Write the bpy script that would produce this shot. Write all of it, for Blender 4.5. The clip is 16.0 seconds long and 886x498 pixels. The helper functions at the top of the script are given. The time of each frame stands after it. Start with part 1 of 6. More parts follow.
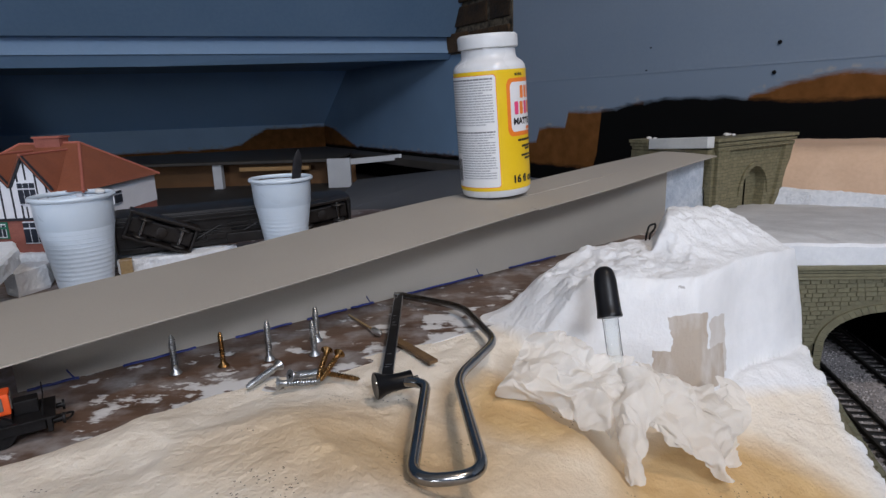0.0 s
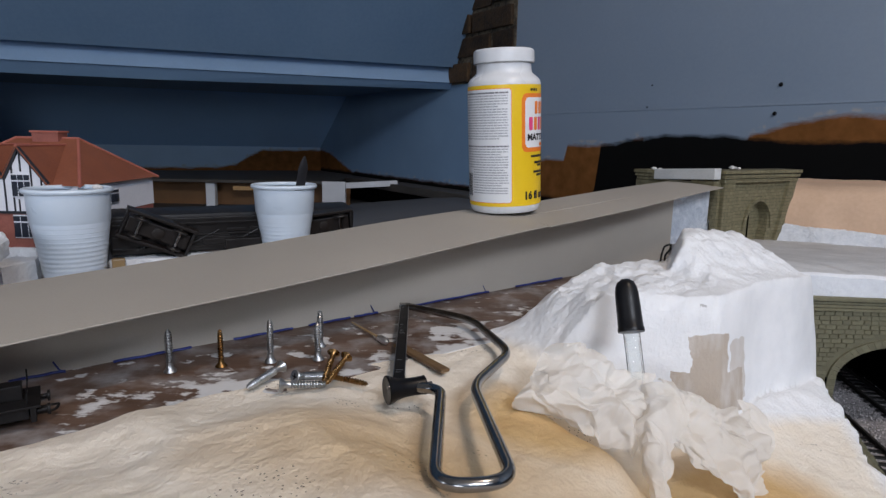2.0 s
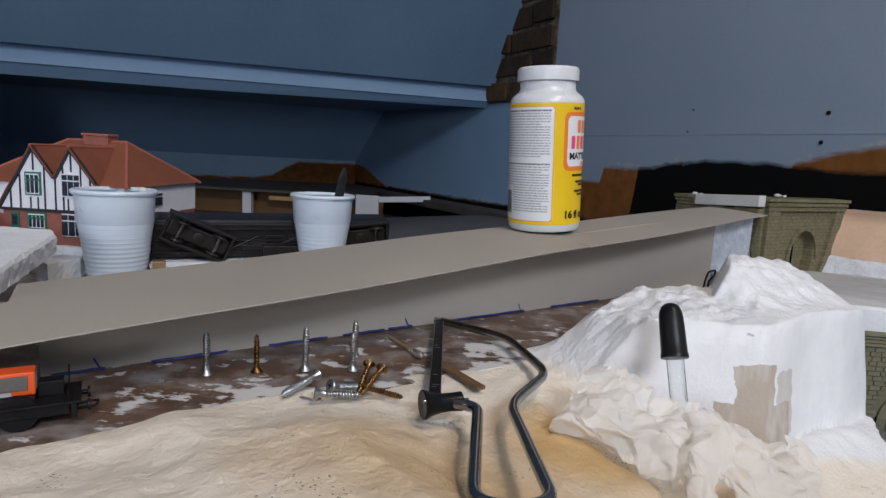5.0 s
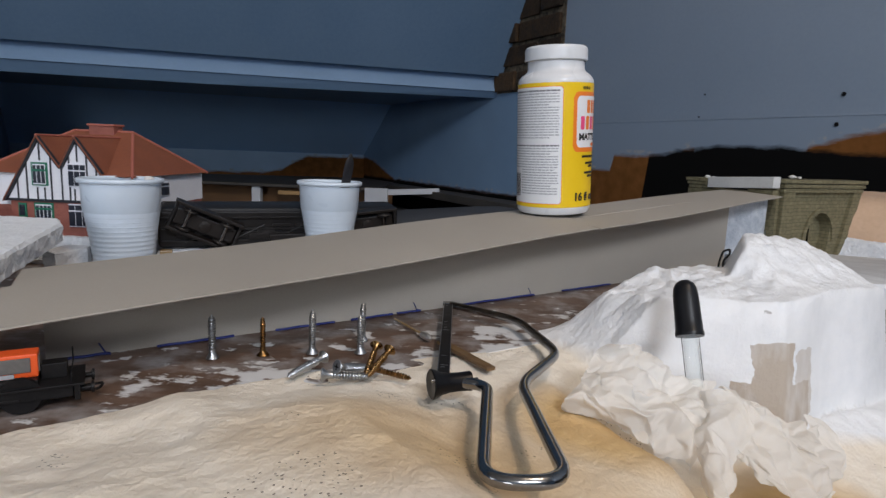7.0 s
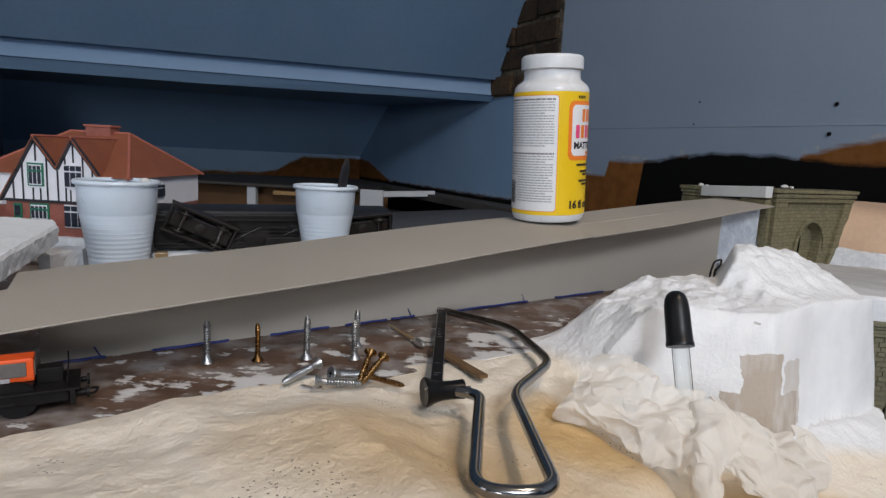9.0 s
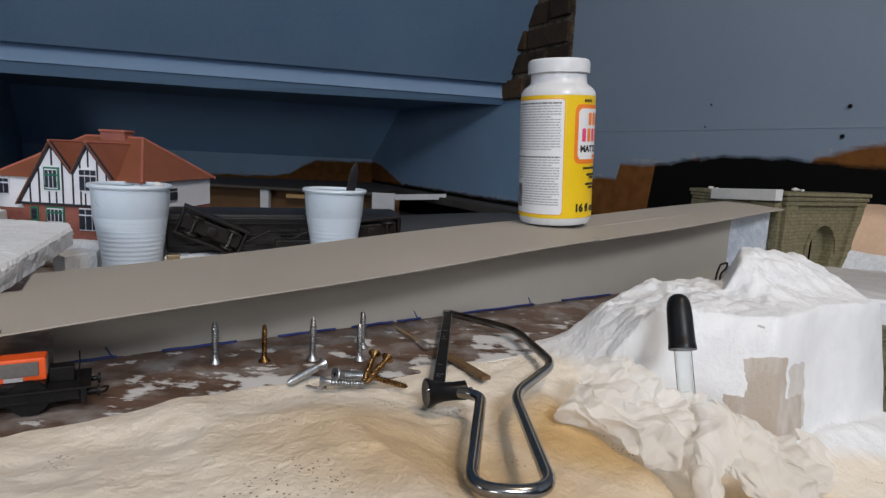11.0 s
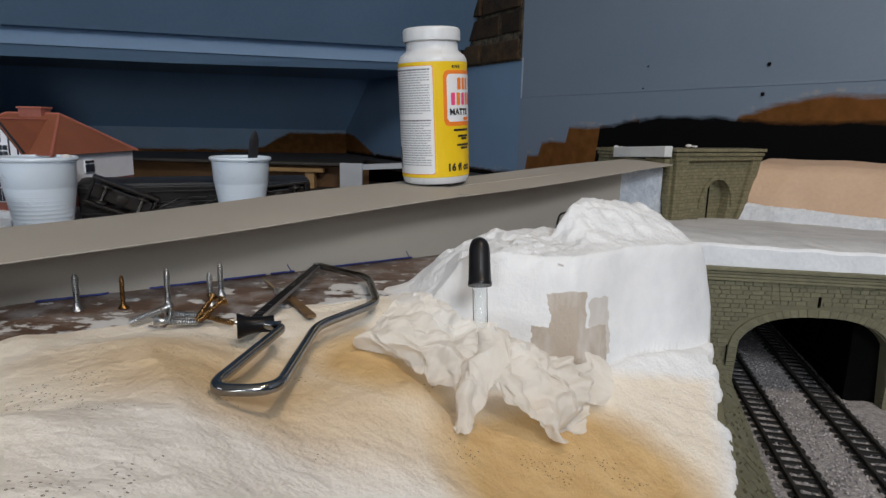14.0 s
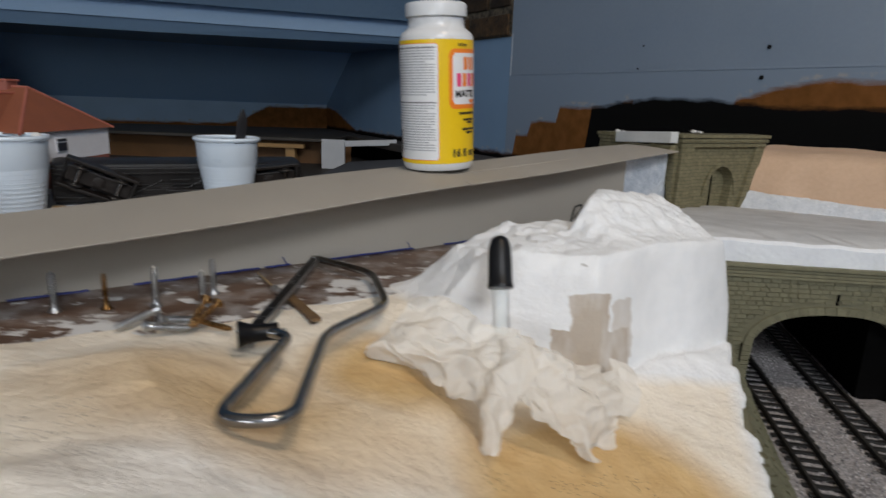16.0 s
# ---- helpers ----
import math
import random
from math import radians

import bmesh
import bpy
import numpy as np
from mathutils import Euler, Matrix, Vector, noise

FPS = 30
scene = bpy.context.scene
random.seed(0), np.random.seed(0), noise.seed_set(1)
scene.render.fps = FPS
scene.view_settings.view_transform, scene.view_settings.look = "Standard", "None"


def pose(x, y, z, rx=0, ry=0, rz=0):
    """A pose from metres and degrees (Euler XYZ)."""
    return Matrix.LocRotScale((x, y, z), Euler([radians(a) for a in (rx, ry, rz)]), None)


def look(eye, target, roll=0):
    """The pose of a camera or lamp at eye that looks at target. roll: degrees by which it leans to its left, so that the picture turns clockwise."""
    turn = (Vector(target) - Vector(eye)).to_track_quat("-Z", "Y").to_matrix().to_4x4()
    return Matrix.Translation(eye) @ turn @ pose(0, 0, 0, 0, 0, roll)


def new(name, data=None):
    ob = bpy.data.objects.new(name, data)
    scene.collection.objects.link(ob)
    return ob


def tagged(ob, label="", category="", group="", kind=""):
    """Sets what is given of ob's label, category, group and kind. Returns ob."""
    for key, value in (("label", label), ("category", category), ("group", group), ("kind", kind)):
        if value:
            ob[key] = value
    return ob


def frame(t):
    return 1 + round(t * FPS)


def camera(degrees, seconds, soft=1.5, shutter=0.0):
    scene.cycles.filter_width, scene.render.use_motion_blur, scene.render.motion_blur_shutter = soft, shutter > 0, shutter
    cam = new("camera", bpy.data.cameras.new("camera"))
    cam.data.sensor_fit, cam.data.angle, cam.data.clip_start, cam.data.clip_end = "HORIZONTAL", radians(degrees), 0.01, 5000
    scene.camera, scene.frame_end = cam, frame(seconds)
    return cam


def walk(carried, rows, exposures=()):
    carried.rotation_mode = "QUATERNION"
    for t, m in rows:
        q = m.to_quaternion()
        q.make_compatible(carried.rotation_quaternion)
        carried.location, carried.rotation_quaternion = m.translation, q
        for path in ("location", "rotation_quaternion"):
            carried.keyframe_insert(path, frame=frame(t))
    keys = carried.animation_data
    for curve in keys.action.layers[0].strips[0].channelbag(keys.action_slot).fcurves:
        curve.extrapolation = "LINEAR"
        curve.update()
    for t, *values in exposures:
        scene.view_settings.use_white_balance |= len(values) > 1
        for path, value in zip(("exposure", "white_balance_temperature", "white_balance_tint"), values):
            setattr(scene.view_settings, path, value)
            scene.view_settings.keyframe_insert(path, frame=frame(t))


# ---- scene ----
cam = camera(72.7, 16.0, soft=1.4, shutter=0.45)
PATH = [
    (0, (0.042, 0.094, 0.171), (0.011, 2.04, -0.294), -1.9),
    (0.5, (0.028, 0.094, 0.165), (0.048, 2.049, -0.255), -0.6),
    (1, (0.02, 0.096, 0.165), (0.028, 2.06, -0.213), 1.4),
    (1.5, (0.024, 0.103, 0.153), (0.028, 2.069, -0.213), 1.5),
    (2, (0.022, 0.106, 0.148), (0.035, 2.074, -0.207), 1.1),
    (2.5, (0.019, 0.11, 0.147), (0.034, 2.082, -0.19), 2.2),
    (3, (0.018, 0.107, 0.15), (0.016, 2.083, -0.162), 2.8),
    (3.5, (0.024, 0.108, 0.146), (0.013, 2.087, -0.146), 3.1),
    (4, (0.013, 0.109, 0.145), (-0.015, 2.088, -0.146), 3.4),
    (6.5, (0.016, 0.11, 0.142), (-0.123, 2.08, -0.176), 2.2),
    (7, (0.016, 0.116, 0.134), (-0.1, 2.087, -0.186), 2.2),
    (7.5, (0.019, 0.113, 0.139), (-0.043, 2.085, -0.189), 2.2),
    (8, (0.016, 0.114, 0.141), (-0.059, 2.086, -0.183), 2.6),
    (8.5, (0.017, 0.114, 0.139), (-0.072, 2.086, -0.179), 2.3),
    (9, (0.016, 0.113, 0.139), (-0.083, 2.086, -0.176), 3.0),
    (9.5, (0.013, 0.114, 0.141), (-0.095, 2.086, -0.173), 3.0),
    (11.8, (0.026, 0.107, 0.137), (-0.125, 2.077, -0.168), 2.9),
    (12, (0.029, 0.109, 0.131), (-0.081, 2.082, -0.177), 2.8),
    (12.2, (0.051, 0.107, 0.129), (0.035, 2.083, -0.183), 2.9),
    (12.3, (0.064, 0.107, 0.129), (0.051, 2.082, -0.186), 2.8),
    (12.5, (0.09, 0.108, 0.132), (0.088, 2.081, -0.195), 2.1),
    (13, (0.135, 0.095, 0.136), (0.119, 2.063, -0.221), 2.0),
    (13.5, (0.15, 0.08, 0.139), (0.118, 2.046, -0.228), 1.5),
    (14, (0.147, 0.067, 0.139), (0.013, 2.022, -0.264), 1.3),
    (14.5, (0.154, 0.077, 0.129), (0.01, 2.027, -0.292), 1.3),
    (15, (0.179, 0.096, 0.128), (0.081, 2.045, -0.311), 1.2),
    (15.5, (0.179, 0.104, 0.13), (0.138, 2.055, -0.31), 1.4),
    (15.7, (0.165, 0.108, 0.129), (0.12, 2.057, -0.318), 1.8),
    (16, (0.118, 0.102, 0.146), (0.063, 2.043, -0.333), 2.3),
]
walk(cam, [(t, look(eye, target, roll)) for t, eye, target, roll in PATH],
     [(0.0, -0.06, 6150, 15), (4.0, -0.05, 6180, 15), (6.5, -0.02, 6330, 14), (9.5, -0.01, 6440, 13), (12.5, 0.0, 6500, 12), (14.0, -0.10, 6520, 11), (16.0, -0.16, 6560, 11)])

# ---- light ----
world = bpy.data.worlds.new("loft_sky")
scene.world = world
world.use_nodes = True
wn = world.node_tree.nodes
sky = wn.new("ShaderNodeTexSky")
sky.sky_type, sky.sun_disc = "NISHITA", False
sky.sun_elevation, sky.sun_rotation = radians(38), radians(150)
world.node_tree.links.new(sky.outputs[0], wn["Background"].inputs[0])
wn["Background"].inputs[1].default_value = 0.10


def area_lamp(name, eye, target, size_x, size_y, watts, colour):
    data = bpy.data.lights.new(name, "AREA")
    data.shape, data.size, data.size_y, data.energy, data.color = "RECTANGLE", size_x, size_y, watts, colour
    ob = new(name, data)
    ob.matrix_world = look(eye, target)
    return ob


# cool daylight through the roof window above the camera, and a warm ceiling lamp overhead
area_lamp("roof_window_light", (0.95, -1.85, 1.70), (0.15, 0.6, 0.0), 0.9, 0.6, 52.0, (0.90, 0.95, 1.0))
# two low fill lamps, added to brighten the gable and the eaves recess
area_lamp("west_fill_light", (-3.14, -1.50, 1.18), (0.2, 1.2, 0.1), 0.9, 0.6, 6.0, (0.92, 0.96, 1.0))
area_lamp("south_fill_light", (-0.50, -2.14, 0.50), (-0.1, 1.6, 0.1), 0.7, 0.5, 15.0, (0.92, 0.96, 1.0))
area_lamp("ceiling_lamp_light", (0.62, 0.0, 1.62), (0.1, 0.45, 0.0), 0.18, 0.18, 8.0, (1.0, 0.80, 0.58))
scene.view_settings.exposure = 0.0


# ---- materials ----
def material(name):
    m = bpy.data.materials.new(name)
    m.use_nodes = True
    return m, m.node_tree.nodes, m.node_tree.links, m.node_tree.nodes["Principled BSDF"]


def ramp(nodes, stops, mode="LINEAR"):
    r = nodes.new("ShaderNodeValToRGB")
    r.color_ramp.interpolation = mode
    el = r.color_ramp.elements
    while len(el) < len(stops):
        el.new(0.5)
    for e, (p, c) in zip(el, stops):
        e.position = p
        e.color = (c, c, c, 1) if isinstance(c, (int, float)) else (*c, 1)
    return r


def noise_tex(nodes, links, scale, detail=4.0, rough=0.55, coord="Object", stretch=None):
    tc = nodes.new("ShaderNodeTexCoord")
    n = nodes.new("ShaderNodeTexNoise")
    n.inputs["Scale"].default_value, n.inputs["Detail"].default_value, n.inputs["Roughness"].default_value = scale, detail, rough
    if stretch:
        mp = nodes.new("ShaderNodeMapping")
        mp.inputs["Scale"].default_value = stretch
        links.new(tc.outputs[coord], mp.inputs[0])
        links.new(mp.outputs[0], n.inputs["Vector"])
    else:
        links.new(tc.outputs[coord], n.inputs["Vector"])
    return n


def mix(nodes, links, fac, a, b, blend="MIX"):
    m = nodes.new("ShaderNodeMix")
    m.data_type, m.blend_type = "RGBA", blend
    for sock, v in ((m.inputs[0], fac), (m.inputs[6], a), (m.inputs[7], b)):
        if isinstance(v, (int, float)):
            sock.default_value = v
        elif isinstance(v, tuple):
            sock.default_value = (*v, 1)
        else:
            links.new(v, sock)
    return m.outputs[2]


def calc(nodes, links, op, a, b=0.0, c=0.0):
    m = nodes.new("ShaderNodeMath")
    m.operation = op
    for sock, v in zip(m.inputs, (a, b, c)):
        if isinstance(v, (int, float)):
            sock.default_value = v
        else:
            links.new(v, sock)
    return m.outputs[0]


def bump(nodes, links, bsdf, height, strength, distance):
    b = nodes.new("ShaderNodeBump")
    b.inputs["Strength"].default_value, b.inputs["Distance"].default_value = strength, distance
    links.new(height, b.inputs["Height"])
    links.new(b.outputs[0], bsdf.inputs["Normal"])
    return b


def simple(name, c1, c2, rough=0.5, metal=0.0, fine=400.0, coarse=25.0, relief=0.0002, strength=0.4, stretch=None, vary=0.0):
    """Two scales of colour noise, with a fine relief and uneven gloss."""
    m, n, l, b = material(name)
    big = noise_tex(n, l, coarse, 3, stretch=stretch)
    small = noise_tex(n, l, fine, 4, stretch=stretch)
    both = calc(n, l, "ADD", calc(n, l, "MULTIPLY", big.outputs[0], 0.6), calc(n, l, "MULTIPLY", small.outputs[0], 0.4))
    r = ramp(n, [(0.35, c1), (0.65, c2)])
    l.new(both, r.inputs[0])
    colour = r.outputs[0]
    if vary:
        info = n.new("ShaderNodeObjectInfo")
        k = calc(n, l, "MULTIPLY_ADD", info.outputs["Random"], vary, 1.0 - vary / 2)
        hsv = n.new("ShaderNodeHueSaturation")
        l.new(k, hsv.inputs["Value"])
        l.new(colour, hsv.inputs["Color"])
        colour = hsv.outputs[0]
    l.new(colour, b.inputs["Base Color"])
    b.inputs["Metallic"].default_value = metal
    rr = calc(n, l, "MULTIPLY_ADD", big.outputs[0], 0.3, rough - 0.15)
    l.new(rr, b.inputs["Roughness"])
    if relief:
        bump(n, l, b, small.outputs[0], strength, relief)
    return m


M = {}
M["card"] = simple("grey_card", (0.335, 0.305, 0.262), (0.375, 0.342, 0.294), 0.75, fine=900, coarse=9, relief=0.0001, strength=0.25)
M["white_plastic"] = simple("white_plastic", (0.64, 0.66, 0.68), (0.68, 0.70, 0.72), 0.32, fine=200, coarse=14, relief=0.00003, strength=0.2)
M["cup_plastic"] = simple("cup_plastic", (0.62, 0.71, 0.80), (0.66, 0.74, 0.82), 0.33, fine=160, coarse=18, relief=0.00004, strength=0.2)
M["bottle_plastic"] = simple("bottle_plastic", (0.66, 0.67, 0.68), (0.71, 0.72, 0.73), 0.28, fine=200, coarse=20, relief=0.00003, strength=0.2)
M["label_white"] = simple("label_white", (0.72, 0.73, 0.74), (0.77, 0.77, 0.78), 0.38, fine=500, coarse=30, relief=0)
M["label_yellow"] = simple("label_yellow", (0.80, 0.52, 0.008), (0.84, 0.56, 0.012), 0.35, fine=500, coarse=30, relief=0)
M["label_orange"] = simple("label_orange", (0.82, 0.20, 0.02), (0.86, 0.24, 0.03), 0.35, fine=500, relief=0)
M["label_pink"] = simple("label_pink", (0.75, 0.06, 0.18), (0.80, 0.08, 0.22), 0.35, fine=500, relief=0)
M["label_black"] = simple("label_black", (0.015, 0.014, 0.014), (0.025, 0.022, 0.02), 0.4, fine=500, relief=0)
M["label_dim"] = simple("label_dim", (0.13, 0.13, 0.14), (0.19, 0.19, 0.20), 0.4, fine=500, relief=0)
M["label_grey"] = simple("label_grey", (0.33, 0.34, 0.36), (0.43, 0.44, 0.46), 0.4, fine=500, relief=0)
M["chrome"] = simple("chrome_steel", (0.23, 0.225, 0.22), (0.33, 0.325, 0.32), 0.17, 1.0, fine=600, coarse=60, relief=0.00005, strength=0.2)
M["zinc"] = simple("zinc_plated_steel", (0.34, 0.35, 0.36), (0.54, 0.555, 0.57), 0.36, 1.0, fine=900, coarse=120, relief=0.0001, strength=0.3)
M["bright_steel"] = simple("bright_steel", (0.72, 0.73, 0.74), (0.86, 0.87, 0.88), 0.42, 1.0, fine=900, coarse=120, relief=0.0001, strength=0.3)
M["brass"] = simple("yellow_passivated_steel", (0.16, 0.085, 0.032), (0.28, 0.165, 0.065), 0.3, 1.0, fine=900, coarse=120, relief=0.0001, strength=0.3)
M["black_metal"] = simple("black_painted_steel", (0.006, 0.006, 0.007), (0.014, 0.013, 0.013), 0.42, 0.0, fine=700, coarse=70, relief=0.0001)
M["wet_black"] = simple("glossy_black_plastic", (0.004, 0.004, 0.005), (0.008, 0.008, 0.009), 0.34, fine=300, coarse=60, relief=0.00004, strength=0.2)
M["rubber"] = simple("black_rubber", (0.005, 0.005, 0.006), (0.009, 0.009, 0.010), 0.38, fine=300, coarse=60, relief=0.00004, strength=0.2)
M["dark_wood"] = simple("wood_stick", (0.10, 0.055, 0.025), (0.20, 0.12, 0.05), 0.6, fine=500, coarse=60, stretch=(0.15, 1, 1))
M["straw"] = simple("straw_handle", (0.26, 0.17, 0.075), (0.36, 0.25, 0.12), 0.35, fine=500, coarse=60)
M["blue_ink"] = simple("blue_ink", (0.012, 0.02, 0.12), (0.02, 0.035, 0.19), 0.5, fine=600, relief=0)
M["pine"] = simple("pine_block", (0.42, 0.24, 0.09), (0.55, 0.34, 0.15), 0.6, fine=200, coarse=25, stretch=(0.2, 1, 1))
M["hardboard"] = simple("brown_hardboard", (0.13, 0.062, 0.02), (0.21, 0.10, 0.035), 0.6, fine=220, coarse=7)
M["grey_board"] = simple("grey_painted_board", (0.075, 0.078, 0.085), (0.115, 0.118, 0.125), 0.75, fine=260, coarse=9)
M["dark_board"] = simple("dark_board_edge", (0.05, 0.045, 0.04), (0.085, 0.075, 0.065), 0.7, fine=200, coarse=12)
M["white_card"] = simple("white_card", (0.62, 0.64, 0.67), (0.70, 0.72, 0.74), 0.6, fine=400, coarse=15)
M["off_white_board"] = simple("pale_foam_board", (0.52, 0.53, 0.52), (0.60, 0.61, 0.60), 0.7, fine=400, coarse=40)
M["polystyrene"] = simple("white_polystyrene", (0.74, 0.76, 0.78), (0.84, 0.86, 0.88), 0.6, fine=330, coarse=90, relief=0.0015, strength=0.7)
# blue-grey puts the ramp's shade into the white foam's colour
M["infill_foam"] = simple("shaded_foam", (0.40, 0.45, 0.52), (0.70, 0.73, 0.77), 0.8, fine=170, coarse=45, relief=0.005, strength=1.0)
M["white_foam"] = simple("white_plastered_foam", (0.70, 0.72, 0.75), (0.80, 0.82, 0.84), 0.8, fine=260, coarse=40, relief=0.0012, strength=0.6)
M["grey_roadbed"] = simple("grey_washed_roadbed", (0.42, 0.42, 0.42), (0.58, 0.58, 0.58), 0.85, fine=420, coarse=28, relief=0.0006, strength=0.5)
M["pink_foam"] = simple("pink_insulation_foam", (0.55, 0.375, 0.25), (0.63, 0.44, 0.305), 0.75, fine=180, coarse=22, relief=0.0012, strength=0.5)
M["rough_foam"] = simple("torn_white_foam", (0.56, 0.59, 0.63), (0.72, 0.74, 0.77), 0.85, fine=330, coarse=120, relief=0.0025, strength=0.9)
M["orange_paint"] = simple("orange_paint", (0.72, 0.085, 0.012), (0.80, 0.11, 0.02), 0.4, fine=300, relief=0)
M["grille_grey"] = simple("grey_grille", (0.09, 0.085, 0.08), (0.14, 0.13, 0.12), 0.6, fine=700)
M["rail_brown"] = simple("coach_underframe", (0.006, 0.005, 0.005), (0.013, 0.011, 0.010), 0.45, fine=300, coarse=40, relief=0.0002)
M["bogie_brown"] = simple("dark_brown_bogie", (0.008, 0.0055, 0.004), (0.014, 0.010, 0.008), 0.45, fine=300, coarse=40, relief=0.0002)
M["rail_steel"] = simple("rail_steel", (0.020, 0.018, 0.017), (0.05, 0.046, 0.042), 0.55, 0.5, fine=500, coarse=70)
M["sleeper"] = simple("black_sleeper_plastic", (0.008, 0.008, 0.009), (0.018, 0.017, 0.016), 0.55, fine=500, coarse=70, vary=0.5)
M["ballast"] = simple("ballast_grit", (0.16, 0.15, 0.154), (0.40, 0.375, 0.37), 0.9, fine=620, coarse=260, relief=0.0012, strength=0.8)
M["roof_tile"] = simple("printed_roof_tiles", (0.20, 0.060, 0.028), (0.265, 0.085, 0.042), 0.7, fine=500, coarse=40)
M["ridge_tile"] = simple("printed_ridge_tiles", (0.33, 0.10, 0.07), (0.40, 0.13, 0.09), 0.7, fine=500, coarse=60)
M["render_white"] = simple("printed_white_render", (0.70, 0.71, 0.76), (0.78, 0.79, 0.83), 0.65, fine=500, coarse=30)
M["red_brick"] = simple("printed_red_brick", (0.24, 0.075, 0.055), (0.33, 0.115, 0.085), 0.7, fine=700, coarse=120)
M["timber"] = simple("printed_black_timber", (0.012, 0.014, 0.02), (0.02, 0.022, 0.03), 0.6, fine=500, relief=0)
M["green_paint"] = simple("printed_green_paint", (0.015, 0.14, 0.085), (0.02, 0.18, 0.11), 0.6, fine=500, relief=0)
M["pane_dark"] = simple("printed_dark_pane", (0.012, 0.016, 0.028), (0.03, 0.036, 0.05), 0.3, fine=300, relief=0)
M["loft_floor"] = simple("loft_floor_boards", (0.24, 0.19, 0.14), (0.34, 0.28, 0.21), 0.6, fine=60, coarse=6, stretch=(0.2, 1, 1))
M["magnolia"] = simple("plain_loft_wall", (0.70, 0.68, 0.64), (0.76, 0.74, 0.70), 0.8, fine=80, coarse=4)
M["panel_paint"] = simple("grey_blue_emulsion", (0.235, 0.30, 0.385), (0.26, 0.325, 0.41), 0.55, fine=120, coarse=5, relief=0.0004, strength=0.25)
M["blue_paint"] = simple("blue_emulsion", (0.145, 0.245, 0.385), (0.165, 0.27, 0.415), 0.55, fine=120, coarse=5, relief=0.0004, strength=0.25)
M["knife_black"] = simple("black_plastic_knife", (0.02, 0.02, 0.022), (0.035, 0.035, 0.04), 0.3, fine=300, relief=0)


def glass_material():
    """Thin clear glass: see-through, with mirror gloss at its edges."""
    m, n, l, b = material("clear_glass")
    clear = n.new("ShaderNodeBsdfTransparent")
    clear.inputs[0].default_value = (0.96, 0.97, 0.97, 1)
    gloss = n.new("ShaderNodeBsdfGlossy")
    gloss.inputs["Roughness"].default_value = 0.04
    fr = n.new("ShaderNodeFresnel")
    fr.inputs[0].default_value = 1.10
    milk = n.new("ShaderNodeBsdfDiffuse")
    milk.inputs[0].default_value = (0.85, 0.87, 0.88, 1)
    film = n.new("ShaderNodeMixShader")
    film.inputs[0].default_value = 0.07
    l.new(clear.outputs[0], film.inputs[1])
    l.new(milk.outputs[0], film.inputs[2])
    mx = n.new("ShaderNodeMixShader")
    l.new(fr.outputs[0], mx.inputs[0])
    l.new(film.outputs[0], mx.inputs[1])
    l.new(gloss.outputs[0], mx.inputs[2])
    l.new(mx.outputs[0], n["Material Output"].inputs[0])
    return m


M["glass"] = glass_material()


def tissue_material():
    m, n, l, b = material("thin_tissue")
    big = noise_tex(n, l, 40, 3)
    small = noise_tex(n, l, 900, 3)
    r = ramp(n, [(0.3, (0.80, 0.757, 0.688)), (0.7, (0.885, 0.862, 0.815))])
    l.new(big.outputs[0], r.inputs[0])
    l.new(r.outputs[0], b.inputs["Base Color"])
    b.inputs["Roughness"].default_value = 0.75
    bump(n, l, b, small.outputs[0], 0.3, 0.0003)
    t = n.new("ShaderNodeBsdfTranslucent")
    l.new(r.outputs[0], t.inputs[0])
    mx = n.new("ShaderNodeMixShader")
    mx.inputs[0].default_value = 0.30
    l.new(b.outputs[0], mx.inputs[1])
    l.new(t.outputs[0], mx.inputs[2])
    clear = n.new("ShaderNodeBsdfTransparent")
    thin = n.new("ShaderNodeMixShader")
    thin.inputs[0].default_value = 0.16
    l.new(mx.outputs[0], thin.inputs[1])
    l.new(clear.outputs[0], thin.inputs[2])
    l.new(thin.outputs[0], n["Material Output"].inputs[0])
    return m


M["tissue"] = tissue_material()


